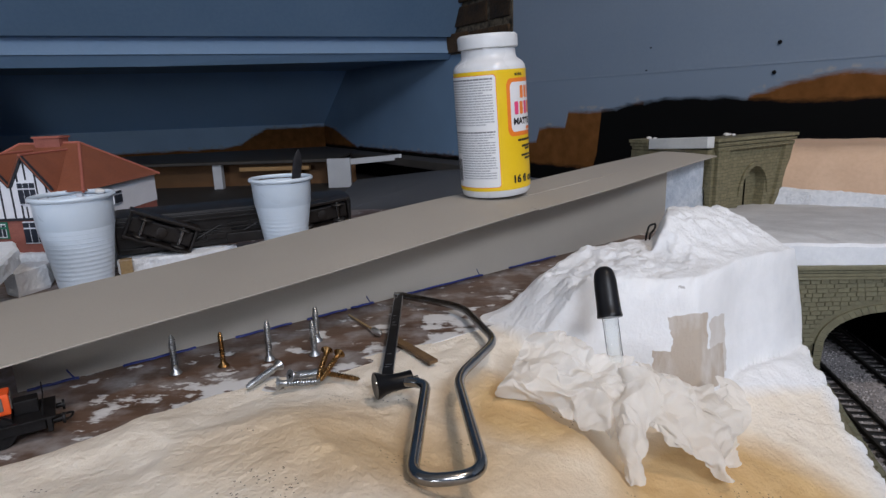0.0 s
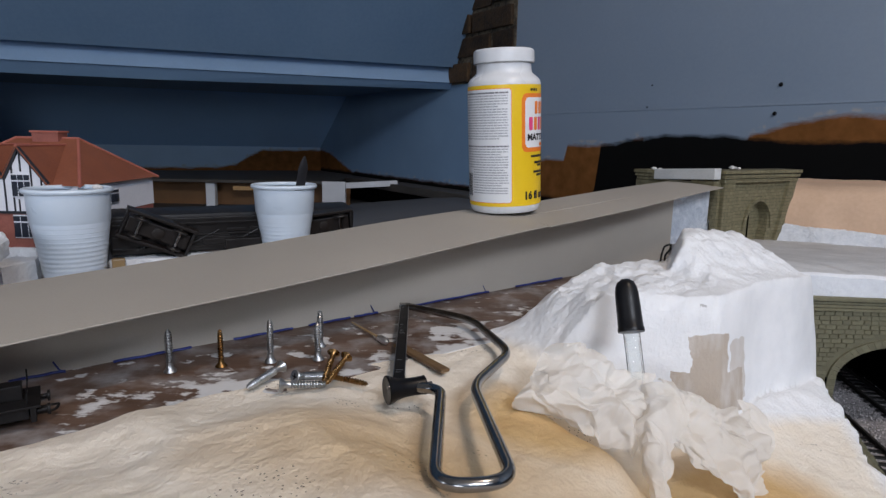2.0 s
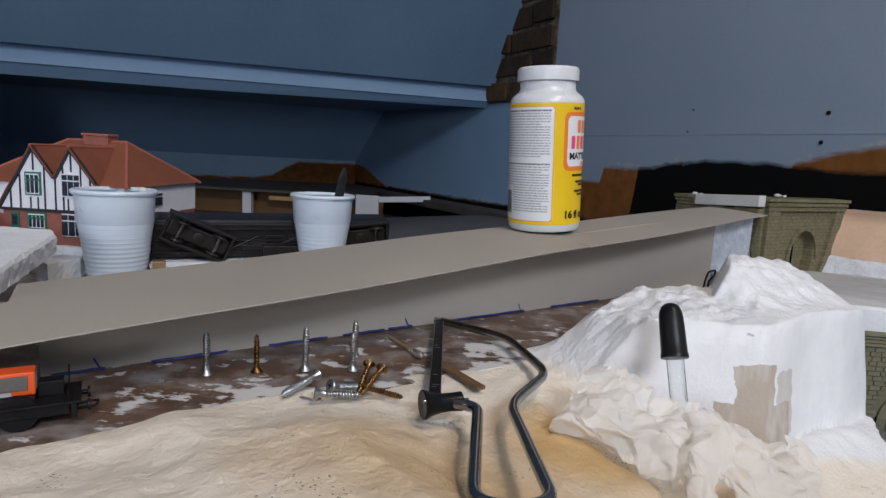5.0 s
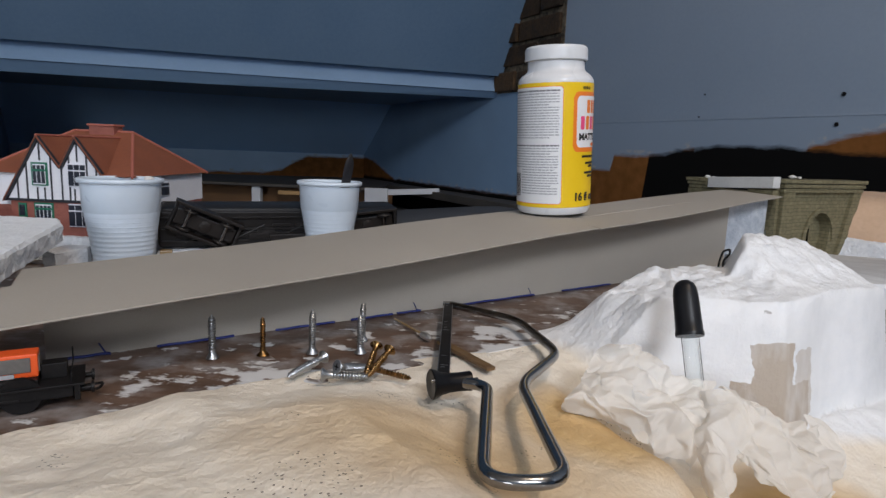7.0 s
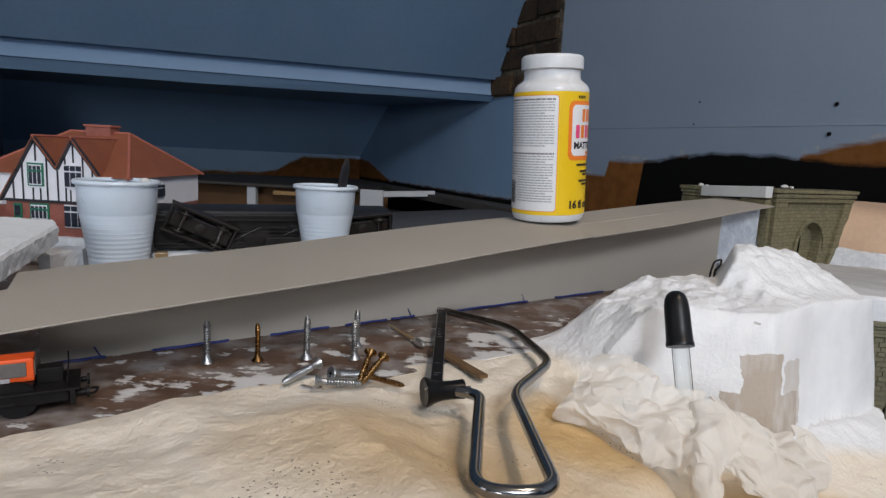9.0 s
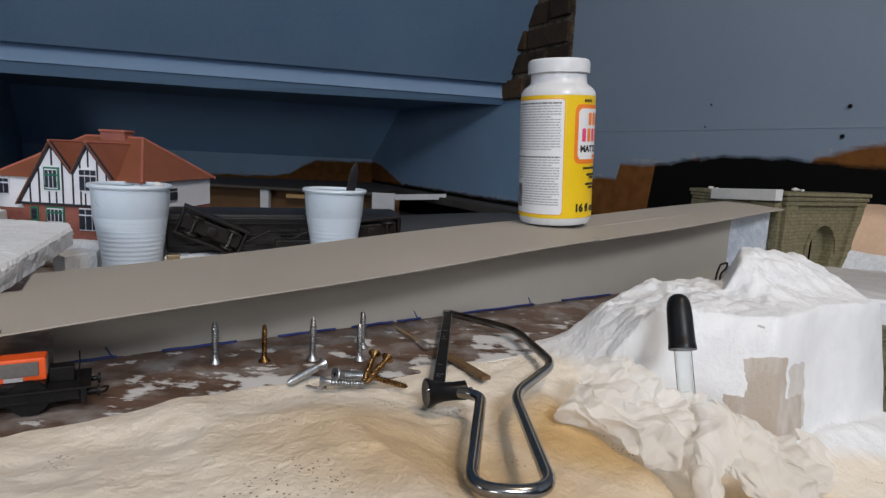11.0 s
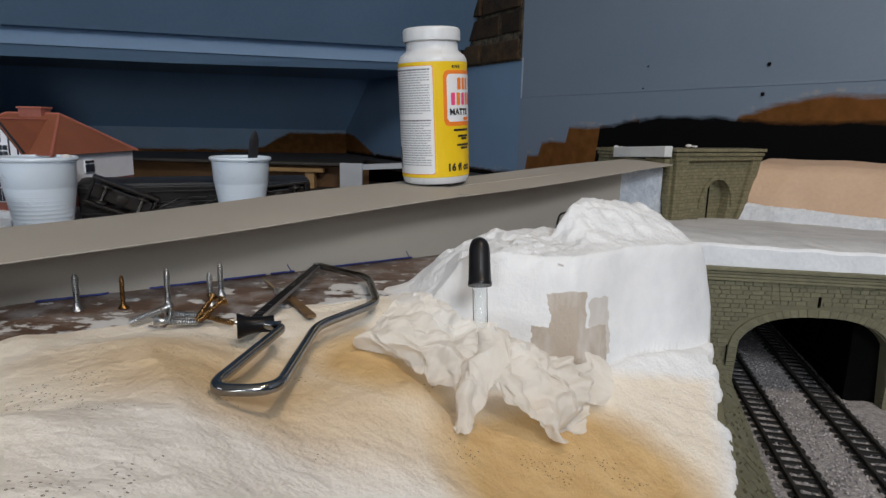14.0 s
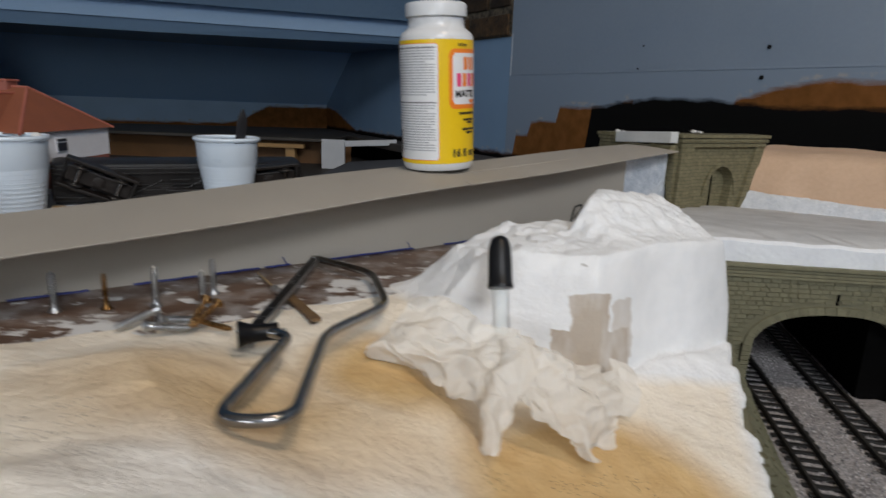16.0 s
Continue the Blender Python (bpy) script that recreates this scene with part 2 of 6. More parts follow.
def plaster_material():
    """White plaster cloth, shade on the low ground coloured in as tan, with pinholes and brushed relief."""
    m, n, l, b = material("tinted_plaster")
    tc = n.new("ShaderNodeTexCoord")
    sep = n.new("ShaderNodeSeparateXYZ")
    l.new(tc.outputs["Object"], sep.inputs[0])
    big = noise_tex(n, l, 9, 4)
    mid = noise_tex(n, l, 45, 5)
    fine = noise_tex(n, l, 300, 6, 0.62, stretch=(1.0, 0.8, 0.8))
    along_u = calc(n, l, "ADD", calc(n, l, "MULTIPLY", sep.outputs[0], 0.788), calc(n, l, "MULTIPLY", sep.outputs[1], 0.616))
    across_v = calc(n, l, "ADD", calc(n, l, "MULTIPLY", sep.outputs[0], -0.616), calc(n, l, "MULTIPLY", sep.outputs[1], 0.788))

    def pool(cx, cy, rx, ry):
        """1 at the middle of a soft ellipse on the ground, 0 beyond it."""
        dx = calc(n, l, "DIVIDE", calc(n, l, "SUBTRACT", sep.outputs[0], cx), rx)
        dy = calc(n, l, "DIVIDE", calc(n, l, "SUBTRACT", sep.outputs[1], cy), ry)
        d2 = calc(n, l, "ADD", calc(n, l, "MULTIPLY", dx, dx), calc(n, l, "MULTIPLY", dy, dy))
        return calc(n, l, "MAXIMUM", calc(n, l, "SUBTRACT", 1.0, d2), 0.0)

    # tan pools put shade from the cool light into the plaster's colour
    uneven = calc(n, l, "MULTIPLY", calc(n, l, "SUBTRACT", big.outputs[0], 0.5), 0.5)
    shade_tint = calc(n, l, "MAXIMUM", calc(n, l, "MAXIMUM", calc(n, l, "MULTIPLY", pool(0.02, 0.36, 0.13, 0.078), 0.62), calc(n, l, "MULTIPLY", pool(0.085, 0.425, 0.07, 0.06), 0.95)), calc(n, l, "MULTIPLY", pool(0.205, 0.388, 0.108, 0.092), 1.15))
    tint_ramp = ramp(n, [(0.06, 0.0), (0.75, 1.0)])
    l.new(calc(n, l, "ADD", shade_tint, calc(n, l, "MULTIPLY", uneven, calc(n, l, "MINIMUM", calc(n, l, "MULTIPLY", shade_tint, 4.0), 1.0))), tint_ramp.inputs[0])
    white = ramp(n, [(0.3, (0.77, 0.785, 0.80)), (0.7, (0.85, 0.86, 0.87))])
    l.new(mid.outputs[0], white.inputs[0])
    cream = ramp(n, [(0.3, (0.78, 0.695, 0.57)), (0.7, (0.85, 0.78, 0.67))])
    l.new(mid.outputs[0], cream.inputs[0])
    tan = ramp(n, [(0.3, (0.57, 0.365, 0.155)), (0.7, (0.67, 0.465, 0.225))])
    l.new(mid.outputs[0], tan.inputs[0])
    # the block and the rim above the cutting take no tan and stay white
    block = ramp(n, [(0.40, 0.0), (0.60, 1.0)])
    rim = calc(n, l, "MULTIPLY", calc(n, l, "SUBTRACT", calc(n, l, "SUBTRACT", sep.outputs[0], calc(n, l, "MULTIPLY", sep.outputs[1], 0.27)), 0.147), 12.0)
    top = calc(n, l, "MULTIPLY", calc(n, l, "ADD", sep.outputs[2], 0.045), 22.0)
    right_side = calc(n, l, "MULTIPLY", calc(n, l, "SUBTRACT", along_u, 0.355), 14.0)
    foot = calc(n, l, "MULTIPLY", calc(n, l, "SUBTRACT", across_v, calc(n, l, "SUBTRACT", 0.375, calc(n, l, "MULTIPLY", along_u, 0.32))), 16.0)
    on_block = calc(n, l, "MINIMUM", calc(n, l, "MINIMUM", calc(n, l, "MAXIMUM", top, foot), right_side), 1.0)
    l.new(calc(n, l, "ADD", calc(n, l, "MAXIMUM", on_block, rim), calc(n, l, "MULTIPLY", uneven, 0.5)), block.inputs[0])
    # a paler pool puts brighter light on the near ground into the colour
    bare = mix(n, l, calc(n, l, "MINIMUM", calc(n, l, "MULTIPLY", pool(0.085, 0.26, 0.12, 0.11), 1.5), 1.0), cream.outputs[0], (0.84, 0.805, 0.75))
    ground = mix(n, l, tint_ramp.outputs[0], bare, tan.outputs[0])
    colour = mix(n, l, block.outputs[0], ground, white.outputs[0])
    # a patch of bare buff card left on the block's face
    rag = calc(n, l, "MULTIPLY", calc(n, l, "SUBTRACT", noise_tex(n, l, 90, 3, 0.5).outputs[0], 0.5), 0.010)

    def patch(u0, u1, z0, z1):
        pu = calc(n, l, "ABSOLUTE", calc(n, l, "SUBTRACT", calc(n, l, "ADD", along_u, rag), (u0 + u1) / 2))
        pz = calc(n, l, "ABSOLUTE", calc(n, l, "SUBTRACT", calc(n, l, "ADD", sep.outputs[2], rag), (z0 + z1) / 2))
        return calc(n, l, "MULTIPLY", calc(n, l, "LESS_THAN", pu, (u1 - u0) / 2), calc(n, l, "LESS_THAN", pz, (z1 - z0) / 2))

    # tall left part, a white lick, then a smaller right part
    inside = calc(n, l, "MAXIMUM", patch(0.466, 0.491, -0.040, 0.019), calc(n, l, "MAXIMUM", patch(0.455, 0.512, -0.040, -0.008), calc(n, l, "MULTIPLY", patch(0.494, 0.516, -0.034, 0.012), 0.62)))
    inside = calc(n, l, "MULTIPLY", inside, calc(n, l, "LESS_THAN", across_v, 0.285))
    smear = ramp(n, [(0.50, 1.0), (0.74, 0.6)])
    l.new(noise_tex(n, l, 75, 3, stretch=(1, 1, 0.4)).outputs[0], smear.inputs[0])
    colour = mix(n, l, calc(n, l, "MULTIPLY", inside, smear.outputs[0]), colour, (0.47, 0.405, 0.335))
    # a hairline crack and a chipped spot under the lip of the block
    lean = calc(n, l, "MULTIPLY_ADD", calc(n, l, "SUBTRACT", sep.outputs[2], 0.0405), 0.5, calc(n, l, "MULTIPLY", rag, 0.25))
    hair = calc(n, l, "LESS_THAN", calc(n, l, "ABSOLUTE", calc(n, l, "SUBTRACT", calc(n, l, "SUBTRACT", along_u, 0.449), lean)), 0.0005)
    hair = calc(n, l, "MULTIPLY", hair, calc(n, l, "LESS_THAN", calc(n, l, "ABSOLUTE", calc(n, l, "SUBTRACT", sep.outputs[2], 0.036)), 0.0065))
    chip = calc(n, l, "MULTIPLY", calc(n, l, "LESS_THAN", calc(n, l, "ABSOLUTE", calc(n, l, "SUBTRACT", along_u, 0.4725)), 0.0014), calc(n, l, "LESS_THAN", calc(n, l, "ABSOLUTE", calc(n, l, "SUBTRACT", calc(n, l, "ADD", sep.outputs[2], rag), 0.040)), 0.0006))
    on_face = calc(n, l, "LESS_THAN", across_v, 0.292)
    colour = mix(n, l, calc(n, l, "MULTIPLY", calc(n, l, "MAXIMUM", calc(n, l, "MULTIPLY", hair, 0.6), calc(n, l, "MULTIPLY", chip, 0.6)), on_face), colour, (0.25, 0.23, 0.21))
    # pinholes in clusters
    vor = n.new("ShaderNodeTexVoronoi")
    vor.inputs["Scale"].default_value = 400
    l.new(tc.outputs["Object"], vor.inputs["Vector"])
    clus = noise_tex(n, l, 22, 2).outputs[0]
    for cx, cy, r in ((0.016, 0.330, 0.026), (0.066, 0.318, 0.024), (0.19, 0.388, 0.024), (-0.057, 0.302, 0.014), (0.03, 0.215, 0.02)):
        clus = calc(n, l, "ADD", clus, calc(n, l, "MULTIPLY", pool(cx, cy, r, r), 0.16))
    hole = calc(n, l, "MULTIPLY", calc(n, l, "LESS_THAN", vor.outputs["Distance"], 0.22), calc(n, l, "MULTIPLY", calc(n, l, "GREATER_THAN", clus, 0.625), calc(n, l, "LESS_THAN", block.outputs[0], 0.3)))
    colour = mix(n, l, calc(n, l, "MULTIPLY", hole, 0.75), colour, (0.10, 0.07, 0.04))
    l.new(colour, b.inputs["Base Color"])
    b.inputs["Roughness"].default_value = 0.82
    cloth = noise_tex(n, l, 120, 5, 0.62, stretch=(1.0, 0.8, 0.8))
    h = calc(n, l, "ADD", calc(n, l, "MULTIPLY", mid.outputs[0], 0.45), calc(n, l, "MULTIPLY", fine.outputs[0], 1.15))
    h = calc(n, l, "ADD", h, calc(n, l, "MULTIPLY", cloth.outputs[0], 0.8))
    h = calc(n, l, "SUBTRACT", h, calc(n, l, "MULTIPLY", hole, 0.3))
    up = n.new("ShaderNodeSeparateXYZ")
    l.new(n.new("ShaderNodeNewGeometry").outputs["True Normal"], up.inputs[0])
    upright = calc(n, l, "MULTIPLY", block.outputs[0], calc(n, l, "LESS_THAN", up.outputs[2], 0.45))
    h = calc(n, l, "MULTIPLY", h, calc(n, l, "MULTIPLY_ADD", upright, -0.5, 1.0))
    bump(n, l, b, h, 0.55, 0.0030)
    return m


M["plaster"] = plaster_material()


# where plaster dripped on the board
SPLASHES = ((-0.154, 0.443, 0.021), (-0.122, 0.449, 0.023), (-0.100, 0.442, 0.022), (-0.172, 0.420, 0.021), (-0.080, 0.447, 0.022), (0.036, 0.562, 0.028), (0.043, 0.520, 0.026),
            (-0.147, 0.488, 0.011), (-0.183, 0.480, 0.009), (-0.080, 0.504, 0.012), (-0.095, 0.520, 0.008), (-0.106, 0.470, 0.014), (-0.066, 0.540, 0.010), (-0.128, 0.505, 0.010))


def brown_board_material():
    """Brown stained ply with streaks and splashes of dried plaster."""
    m, n, l, b = material("stained_baseboard_top")
    streak = noise_tex(n, l, 30, 5, stretch=(0.25, 1.0, 1.0))
    grain = noise_tex(n, l, 260, 4, stretch=(0.12, 1.0, 1.0))
    both = calc(n, l, "ADD", calc(n, l, "MULTIPLY", streak.outputs[0], 0.6), calc(n, l, "MULTIPLY", grain.outputs[0], 0.4))
    r = ramp(n, [(0.32, (0.066, 0.038, 0.025)), (0.55, (0.125, 0.076, 0.052)), (0.72, (0.19, 0.13, 0.10))])
    l.new(both, r.inputs[0])
    smear = noise_tex(n, l, 38, 5, 0.6)
    sm = ramp(n, [(0.47, 0.0), (0.70, 0.62)])
    l.new(smear.outputs[0], sm.inputs[0])
    colour = mix(n, l, sm.outputs[0], r.outputs[0], (0.42, 0.41, 0.41))
    tc = n.new("ShaderNodeTexCoord")
    sep = n.new("ShaderNodeSeparateXYZ")
    l.new(tc.outputs["Object"], sep.inputs[0])
    across = calc(n, l, "ADD", calc(n, l, "MULTIPLY", sep.outputs[0], -0.616), calc(n, l, "MULTIPLY", sep.outputs[1], 0.788))
    alongb = calc(n, l, "ADD", calc(n, l, "MULTIPLY", sep.outputs[0], 0.788), calc(n, l, "MULTIPLY", sep.outputs[1], 0.616))
    near = ramp(n, [(0.0, 0.10), (0.22, 0.06), (0.45, 0.01), (1.0, -0.02)])
    l.new(calc(n, l, "DIVIDE", calc(n, l, "SUBTRACT", across, 0.39), 0.11), near.inputs[0])
    heap = ramp(n, [(0.0, 0.0), (0.45, 0.0), (0.6, 0.04), (0.85, 0.025), (1.0, 0.0)])
    l.new(calc(n, l, "DIVIDE", alongb, 0.55), heap.inputs[0])
    blob = noise_tex(n, l, 46, 4, 0.62, stretch=(0.8, 1.25, 1.0))
    amount = calc(n, l, "ADD", calc(n, l, "ADD", blob.outputs[0], near.outputs[0]), heap.outputs[0])
    for cx, cy, r in SPLASHES:
        dx = calc(n, l, "DIVIDE", calc(n, l, "SUBTRACT", sep.outputs[0], cx), r)
        dy = calc(n, l, "DIVIDE", calc(n, l, "SUBTRACT", sep.outputs[1], cy), r)
        d2 = calc(n, l, "ADD", calc(n, l, "MULTIPLY", dx, dx), calc(n, l, "MULTIPLY", dy, dy))
        amount = calc(n, l, "ADD", amount, calc(n, l, "MULTIPLY", calc(n, l, "MAXIMUM", calc(n, l, "SUBTRACT", 1.0, d2), 0.0), 0.16))
    spl = ramp(n, [(0.632, 0.0), (0.668, 0.75), (0.72, 0.95)])
    l.new(amount, spl.inputs[0])
    colour = mix(n, l, spl.outputs[0], colour, (0.68, 0.68, 0.68))
    l.new(colour, b.inputs["Base Color"])
    b.inputs["Roughness"].default_value = 0.42
    bump(n, l, b, calc(n, l, "ADD", calc(n, l, "MULTIPLY", grain.outputs[0], 0.4), spl.outputs[0]), 0.5, 0.0012)
    return m


M["brown_board"] = brown_board_material()
M["splash"] = simple("dried_plaster_splash", (0.60, 0.58, 0.56), (0.76, 0.75, 0.73), 0.7, fine=500, coarse=120, relief=0.0004)


def stone_material(name, c1, c2, course, scale_relief):
    """Olive-grey stone with printed courses for the small far walls."""
    m, n, l, b = material(name)
    tc = n.new("ShaderNodeTexCoord")
    sw = n.new("ShaderNodeSeparateXYZ")
    cb = n.new("ShaderNodeCombineXYZ")
    l.new(tc.outputs["Object"], sw.inputs[0])
    l.new(calc(n, l, "ADD", sw.outputs[0], sw.outputs[1]), cb.inputs[0])
    l.new(sw.outputs[2], cb.inputs[1])
    br = n.new("ShaderNodeTexBrick")
    br.inputs["Scale"].default_value = 1.0
    br.inputs["Brick Width"].default_value, br.inputs["Row Height"].default_value = course * 2.4, course
    br.inputs["Mortar Size"].default_value = course * 0.09
    br.inputs["Color1"].default_value, br.inputs["Color2"].default_value = (*c1, 1), (*c2, 1)
    br.inputs["Mortar"].default_value = (c1[0] * 0.74, c1[1] * 0.74, c1[2] * 0.7, 1)
    l.new(cb.outputs[0], br.inputs["Vector"])
    ns = noise_tex(n, l, 160, 4)
    dirt = ramp(n, [(0.3, 0.7), (0.7, 1.15)])
    l.new(ns.outputs[0], dirt.inputs[0])
    l.new(mix(n, l, 1.0, br.outputs[0], dirt.outputs[0], "MULTIPLY"), b.inputs["Base Color"])
    b.inputs["Roughness"].default_value = 0.8
    h = calc(n, l, "ADD", calc(n, l, "MULTIPLY", br.outputs["Fac"], -0.6), calc(n, l, "MULTIPLY", ns.outputs[0], 0.5))
    bump(n, l, b, h, 0.7, scale_relief)
    return m


M["portal_stone"] = stone_material("olive_stone_courses", (0.165, 0.148, 0.082), (0.205, 0.182, 0.105), 0.0048, 0.0008)
M["stone"] = simple("olive_stone", (0.118, 0.111, 0.068), (0.168, 0.158, 0.098), 0.8, fine=420, coarse=110, relief=0.0006, strength=0.7, vary=0.2)
M["stone_joint"] = simple("olive_stone_joint", (0.112, 0.105, 0.064), (0.15, 0.14, 0.088), 0.85, fine=420, coarse=80)


def island_stone():
    """The same stone for joined pieces, each a little different."""
    m = M["stone"].copy()
    m.name = "olive_stone_joined"
    nt = m.node_tree
    geo = nt.nodes.new("ShaderNodeNewGeometry")
    for link in list(nt.links):
        if link.from_node.bl_idname == "ShaderNodeObjectInfo":
            nt.links.new(geo.outputs["Random Per Island"], link.to_socket)
    return m


M["stone_island"] = island_stone()
for k, gloss in (("wet_black", 0.18), ("black_metal", 0.14)):
    M[k].node_tree.nodes["Principled BSDF"].inputs["Specular IOR Level"].default_value = gloss
M["rubber"].node_tree.nodes["Principled BSDF"].inputs["Specular IOR Level"].default_value = 0.3
# near-black: the arch's inner darkness put into the colour, also small dark details
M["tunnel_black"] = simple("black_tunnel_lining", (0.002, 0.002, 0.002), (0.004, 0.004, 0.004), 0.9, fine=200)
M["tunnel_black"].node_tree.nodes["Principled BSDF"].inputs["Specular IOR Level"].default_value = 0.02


def painted_wall_material(name, black, brown, zone, base=(0.205, 0.32, 0.47), coat_end=None):
    """Blue emulsion over hardboard: below the ragged height given along the wall it stays brown or black.
    black, brown: height stops along the wall, both within zone (start, length)."""
    m, n, l, b = material(name)
    tc = n.new("ShaderNodeTexCoord")
    sep = n.new("ShaderNodeSeparateXYZ")
    l.new(tc.outputs["Object"], sep.inputs[0])
    ragged = noise_tex(n, l, 22, 8, 0.68, stretch=(0.55, 0.55, 2.2))
    wob = calc(n, l, "MULTIPLY", calc(n, l, "SUBTRACT", ragged.outputs[0], 0.5), 0.030)
    along = calc(n, l, "DIVIDE", calc(n, l, "SUBTRACT", sep.outputs[0], zone[0]), zone[1])
    height = calc(n, l, "ADD", sep.outputs[2], wob)
    coat = noise_tex(n, l, 5, 3)
    fine = noise_tex(n, l, 120, 4)
    blue = ramp(n, [(0.3, base), (0.7, tuple(c * 1.1 for c in base))])
    l.new(coat.outputs[0], blue.inputs[0])
    earth = ramp(n, [(0.3, (0.15, 0.062, 0.017)), (0.7, (0.24, 0.10, 0.03))])
    l.new(noise_tex(n, l, 30, 4).outputs[0], earth.inputs[0])
    colour = blue.outputs[0]
    if coat_end is not None:
        # the greyer coat of the panel was carried on below it
        side = calc(n, l, "LESS_THAN", calc(n, l, "ADD", sep.outputs[0], calc(n, l, "MULTIPLY", wob, 0.4)), coat_end)
        colour = mix(n, l, side, colour, (0.247, 0.312, 0.397))
    for stops, mode, paint, src in ((brown, "CONSTANT" if brown and brown[0][1] < 0 else "LINEAR", earth.outputs[0], height), (black, "LINEAR", (0.006, 0.006, 0.006), height)):
        if not stops:
            continue
        r = ramp(n, [((p - zone[0]) / zone[1], abs(h)) for p, h in stops], mode)
        l.new(along, r.inputs[0])
        edge = calc(n, l, "MULTIPLY", calc(n, l, "SUBTRACT", r.outputs[0], src), 90.0)
        cl = n.new("ShaderNodeClamp")
        l.new(edge, cl.inputs[0])
        if src is height and stops is brown:
            # scraped pale edge where the blue coat stops
            band = calc(n, l, "MAXIMUM", calc(n, l, "SUBTRACT", 1.0, calc(n, l, "ABSOLUTE", calc(n, l, "MULTIPLY", calc(n, l, "ADD", edge, 0.3), 1.6))), 0.0)
            chips = ramp(n, [(0.50, 0.0), (0.60, 0.7)])
            l.new(noise_tex(n, l, 34, 4).outputs[0], chips.inputs[0])
            colour = mix(n, l, calc(n, l, "MULTIPLY", band, chips.outputs[0]), colour, (0.42, 0.39, 0.35))
        colour = mix(n, l, cl.outputs[0], colour, paint)
    l.new(colour, b.inputs["Base Color"])
    b.inputs["Roughness"].default_value = 0.7
    b.inputs["Specular IOR Level"].default_value = 0.06
    bump(n, l, b, fine.outputs[0], 0.25, 0.0004)
    return m


# ---- mesh helpers ----
def part(name, bm, mat, parent=None, label="", smooth=False):
    me = bpy.data.meshes.new(name)
    bmesh.ops.recalc_face_normals(bm, faces=bm.faces)
    bm.to_mesh(me)
    bm.free()
    me.materials.append(M[mat] if isinstance(mat, str) else mat)
    if smooth:
        me.polygons.foreach_set("use_smooth", [True] * len(me.polygons))
        me.set_sharp_from_angle(angle=radians(40))
    ob = new(name, me)
    if parent:
        ob.parent = parent
    if label:
        ob["label"] = label
    return ob


def thing(name, m, label, category, group="", kind=""):
    ob = new(name)
    ob.matrix_world = m
    ob.empty_display_size = 0.01
    return tagged(ob, label, category, group, kind)


def add_box(bm, x0, x1, y0, y1, z0, z1, m=None, bevel=0.0):
    r = bmesh.ops.create_cube(bm, size=1.0)
    vs = r["verts"]
    for v in vs:
        v.co = Vector((x0 + (v.co.x + 0.5) * (x1 - x0), y0 + (v.co.y + 0.5) * (y1 - y0), z0 + (v.co.z + 0.5) * (z1 - z0)))
    if bevel:
        es = list({e for v in vs for e in v.link_edges})
        out = bmesh.ops.bevel(bm, geom=es, offset=bevel, segments=2, affect="EDGES", profile=0.6)
        vs = list({v for f in out["faces"] for v in f.verts} | {v for v in vs if v.is_valid})
    if m is not None:
        for v in vs:
            v.co = m @ v.co
    return vs


def box(*a, **k):
    bm = bmesh.new()
    add_box(bm, *a, **k)
    return bm


def add_lathe(bm, profile, n=32, m=None, cap=True):
    """Spin (radius, height) pairs about z."""
    rings = []
    for r, z in profile:
        rings.append([bm.verts.new((r * math.cos(2 * math.pi * i / n), r * math.sin(2 * math.pi * i / n), z)) for i in range(n)])
    for a, b in zip(rings, rings[1:]):
        for i in range(n):
            bm.faces.new((a[i], a[(i + 1) % n], b[(i + 1) % n], b[i]))
    if cap:
        bm.faces.new(rings[0][::-1])
        bm.faces.new(rings[-1])
    if m is not None:
        for ring in rings:
            for v in ring:
                v.co = m @ v.co


def lathe(profile, n=32, m=None, cap=True):
    bm = bmesh.new()
    add_lathe(bm, profile, n, m, cap)
    return bm


def smooth_path(points, steps=8, closed=False):
    """A Catmull-Rom line through points."""
    p = [Vector(q) for q in points]
    out = []
    n = len(p)
    for i in range(n if closed else n - 1):
        a, b, c, d = (p[(i - 1) % n] if closed or i else p[0] * 2 - p[1]), p[i], p[(i + 1) % n], (p[(i + 2) % n] if closed or i < n - 2 else p[-1] * 2 - p[-2])
        for k in range(steps):
            t = k / steps
            out.append(0.5 * ((2 * b) + (c - a) * t + (2 * a - 5 * b + 4 * c - d) * t * t + (3 * b - a - 3 * c + d) * t ** 3))
    if not closed:
        out.append(p[-1])
    return out


def rounded_path(points, radius, steps=6):
    """A line through points whose corners are rounded."""
    p = [Vector(q) for q in points]
    out = [p[0]]
    for a, b, c in zip(p, p[1:], p[2:]):
        r = min(radius, (a - b).length * 0.45, (c - b).length * 0.45)
        s, e = b + (a - b).normalized() * r, b + (c - b).normalized() * r
        for k in range(steps + 1):
            t = k / steps
            out.append(s * (1 - t) ** 2 + b * 2 * t * (1 - t) + e * t * t)
    return out + [p[-1]]


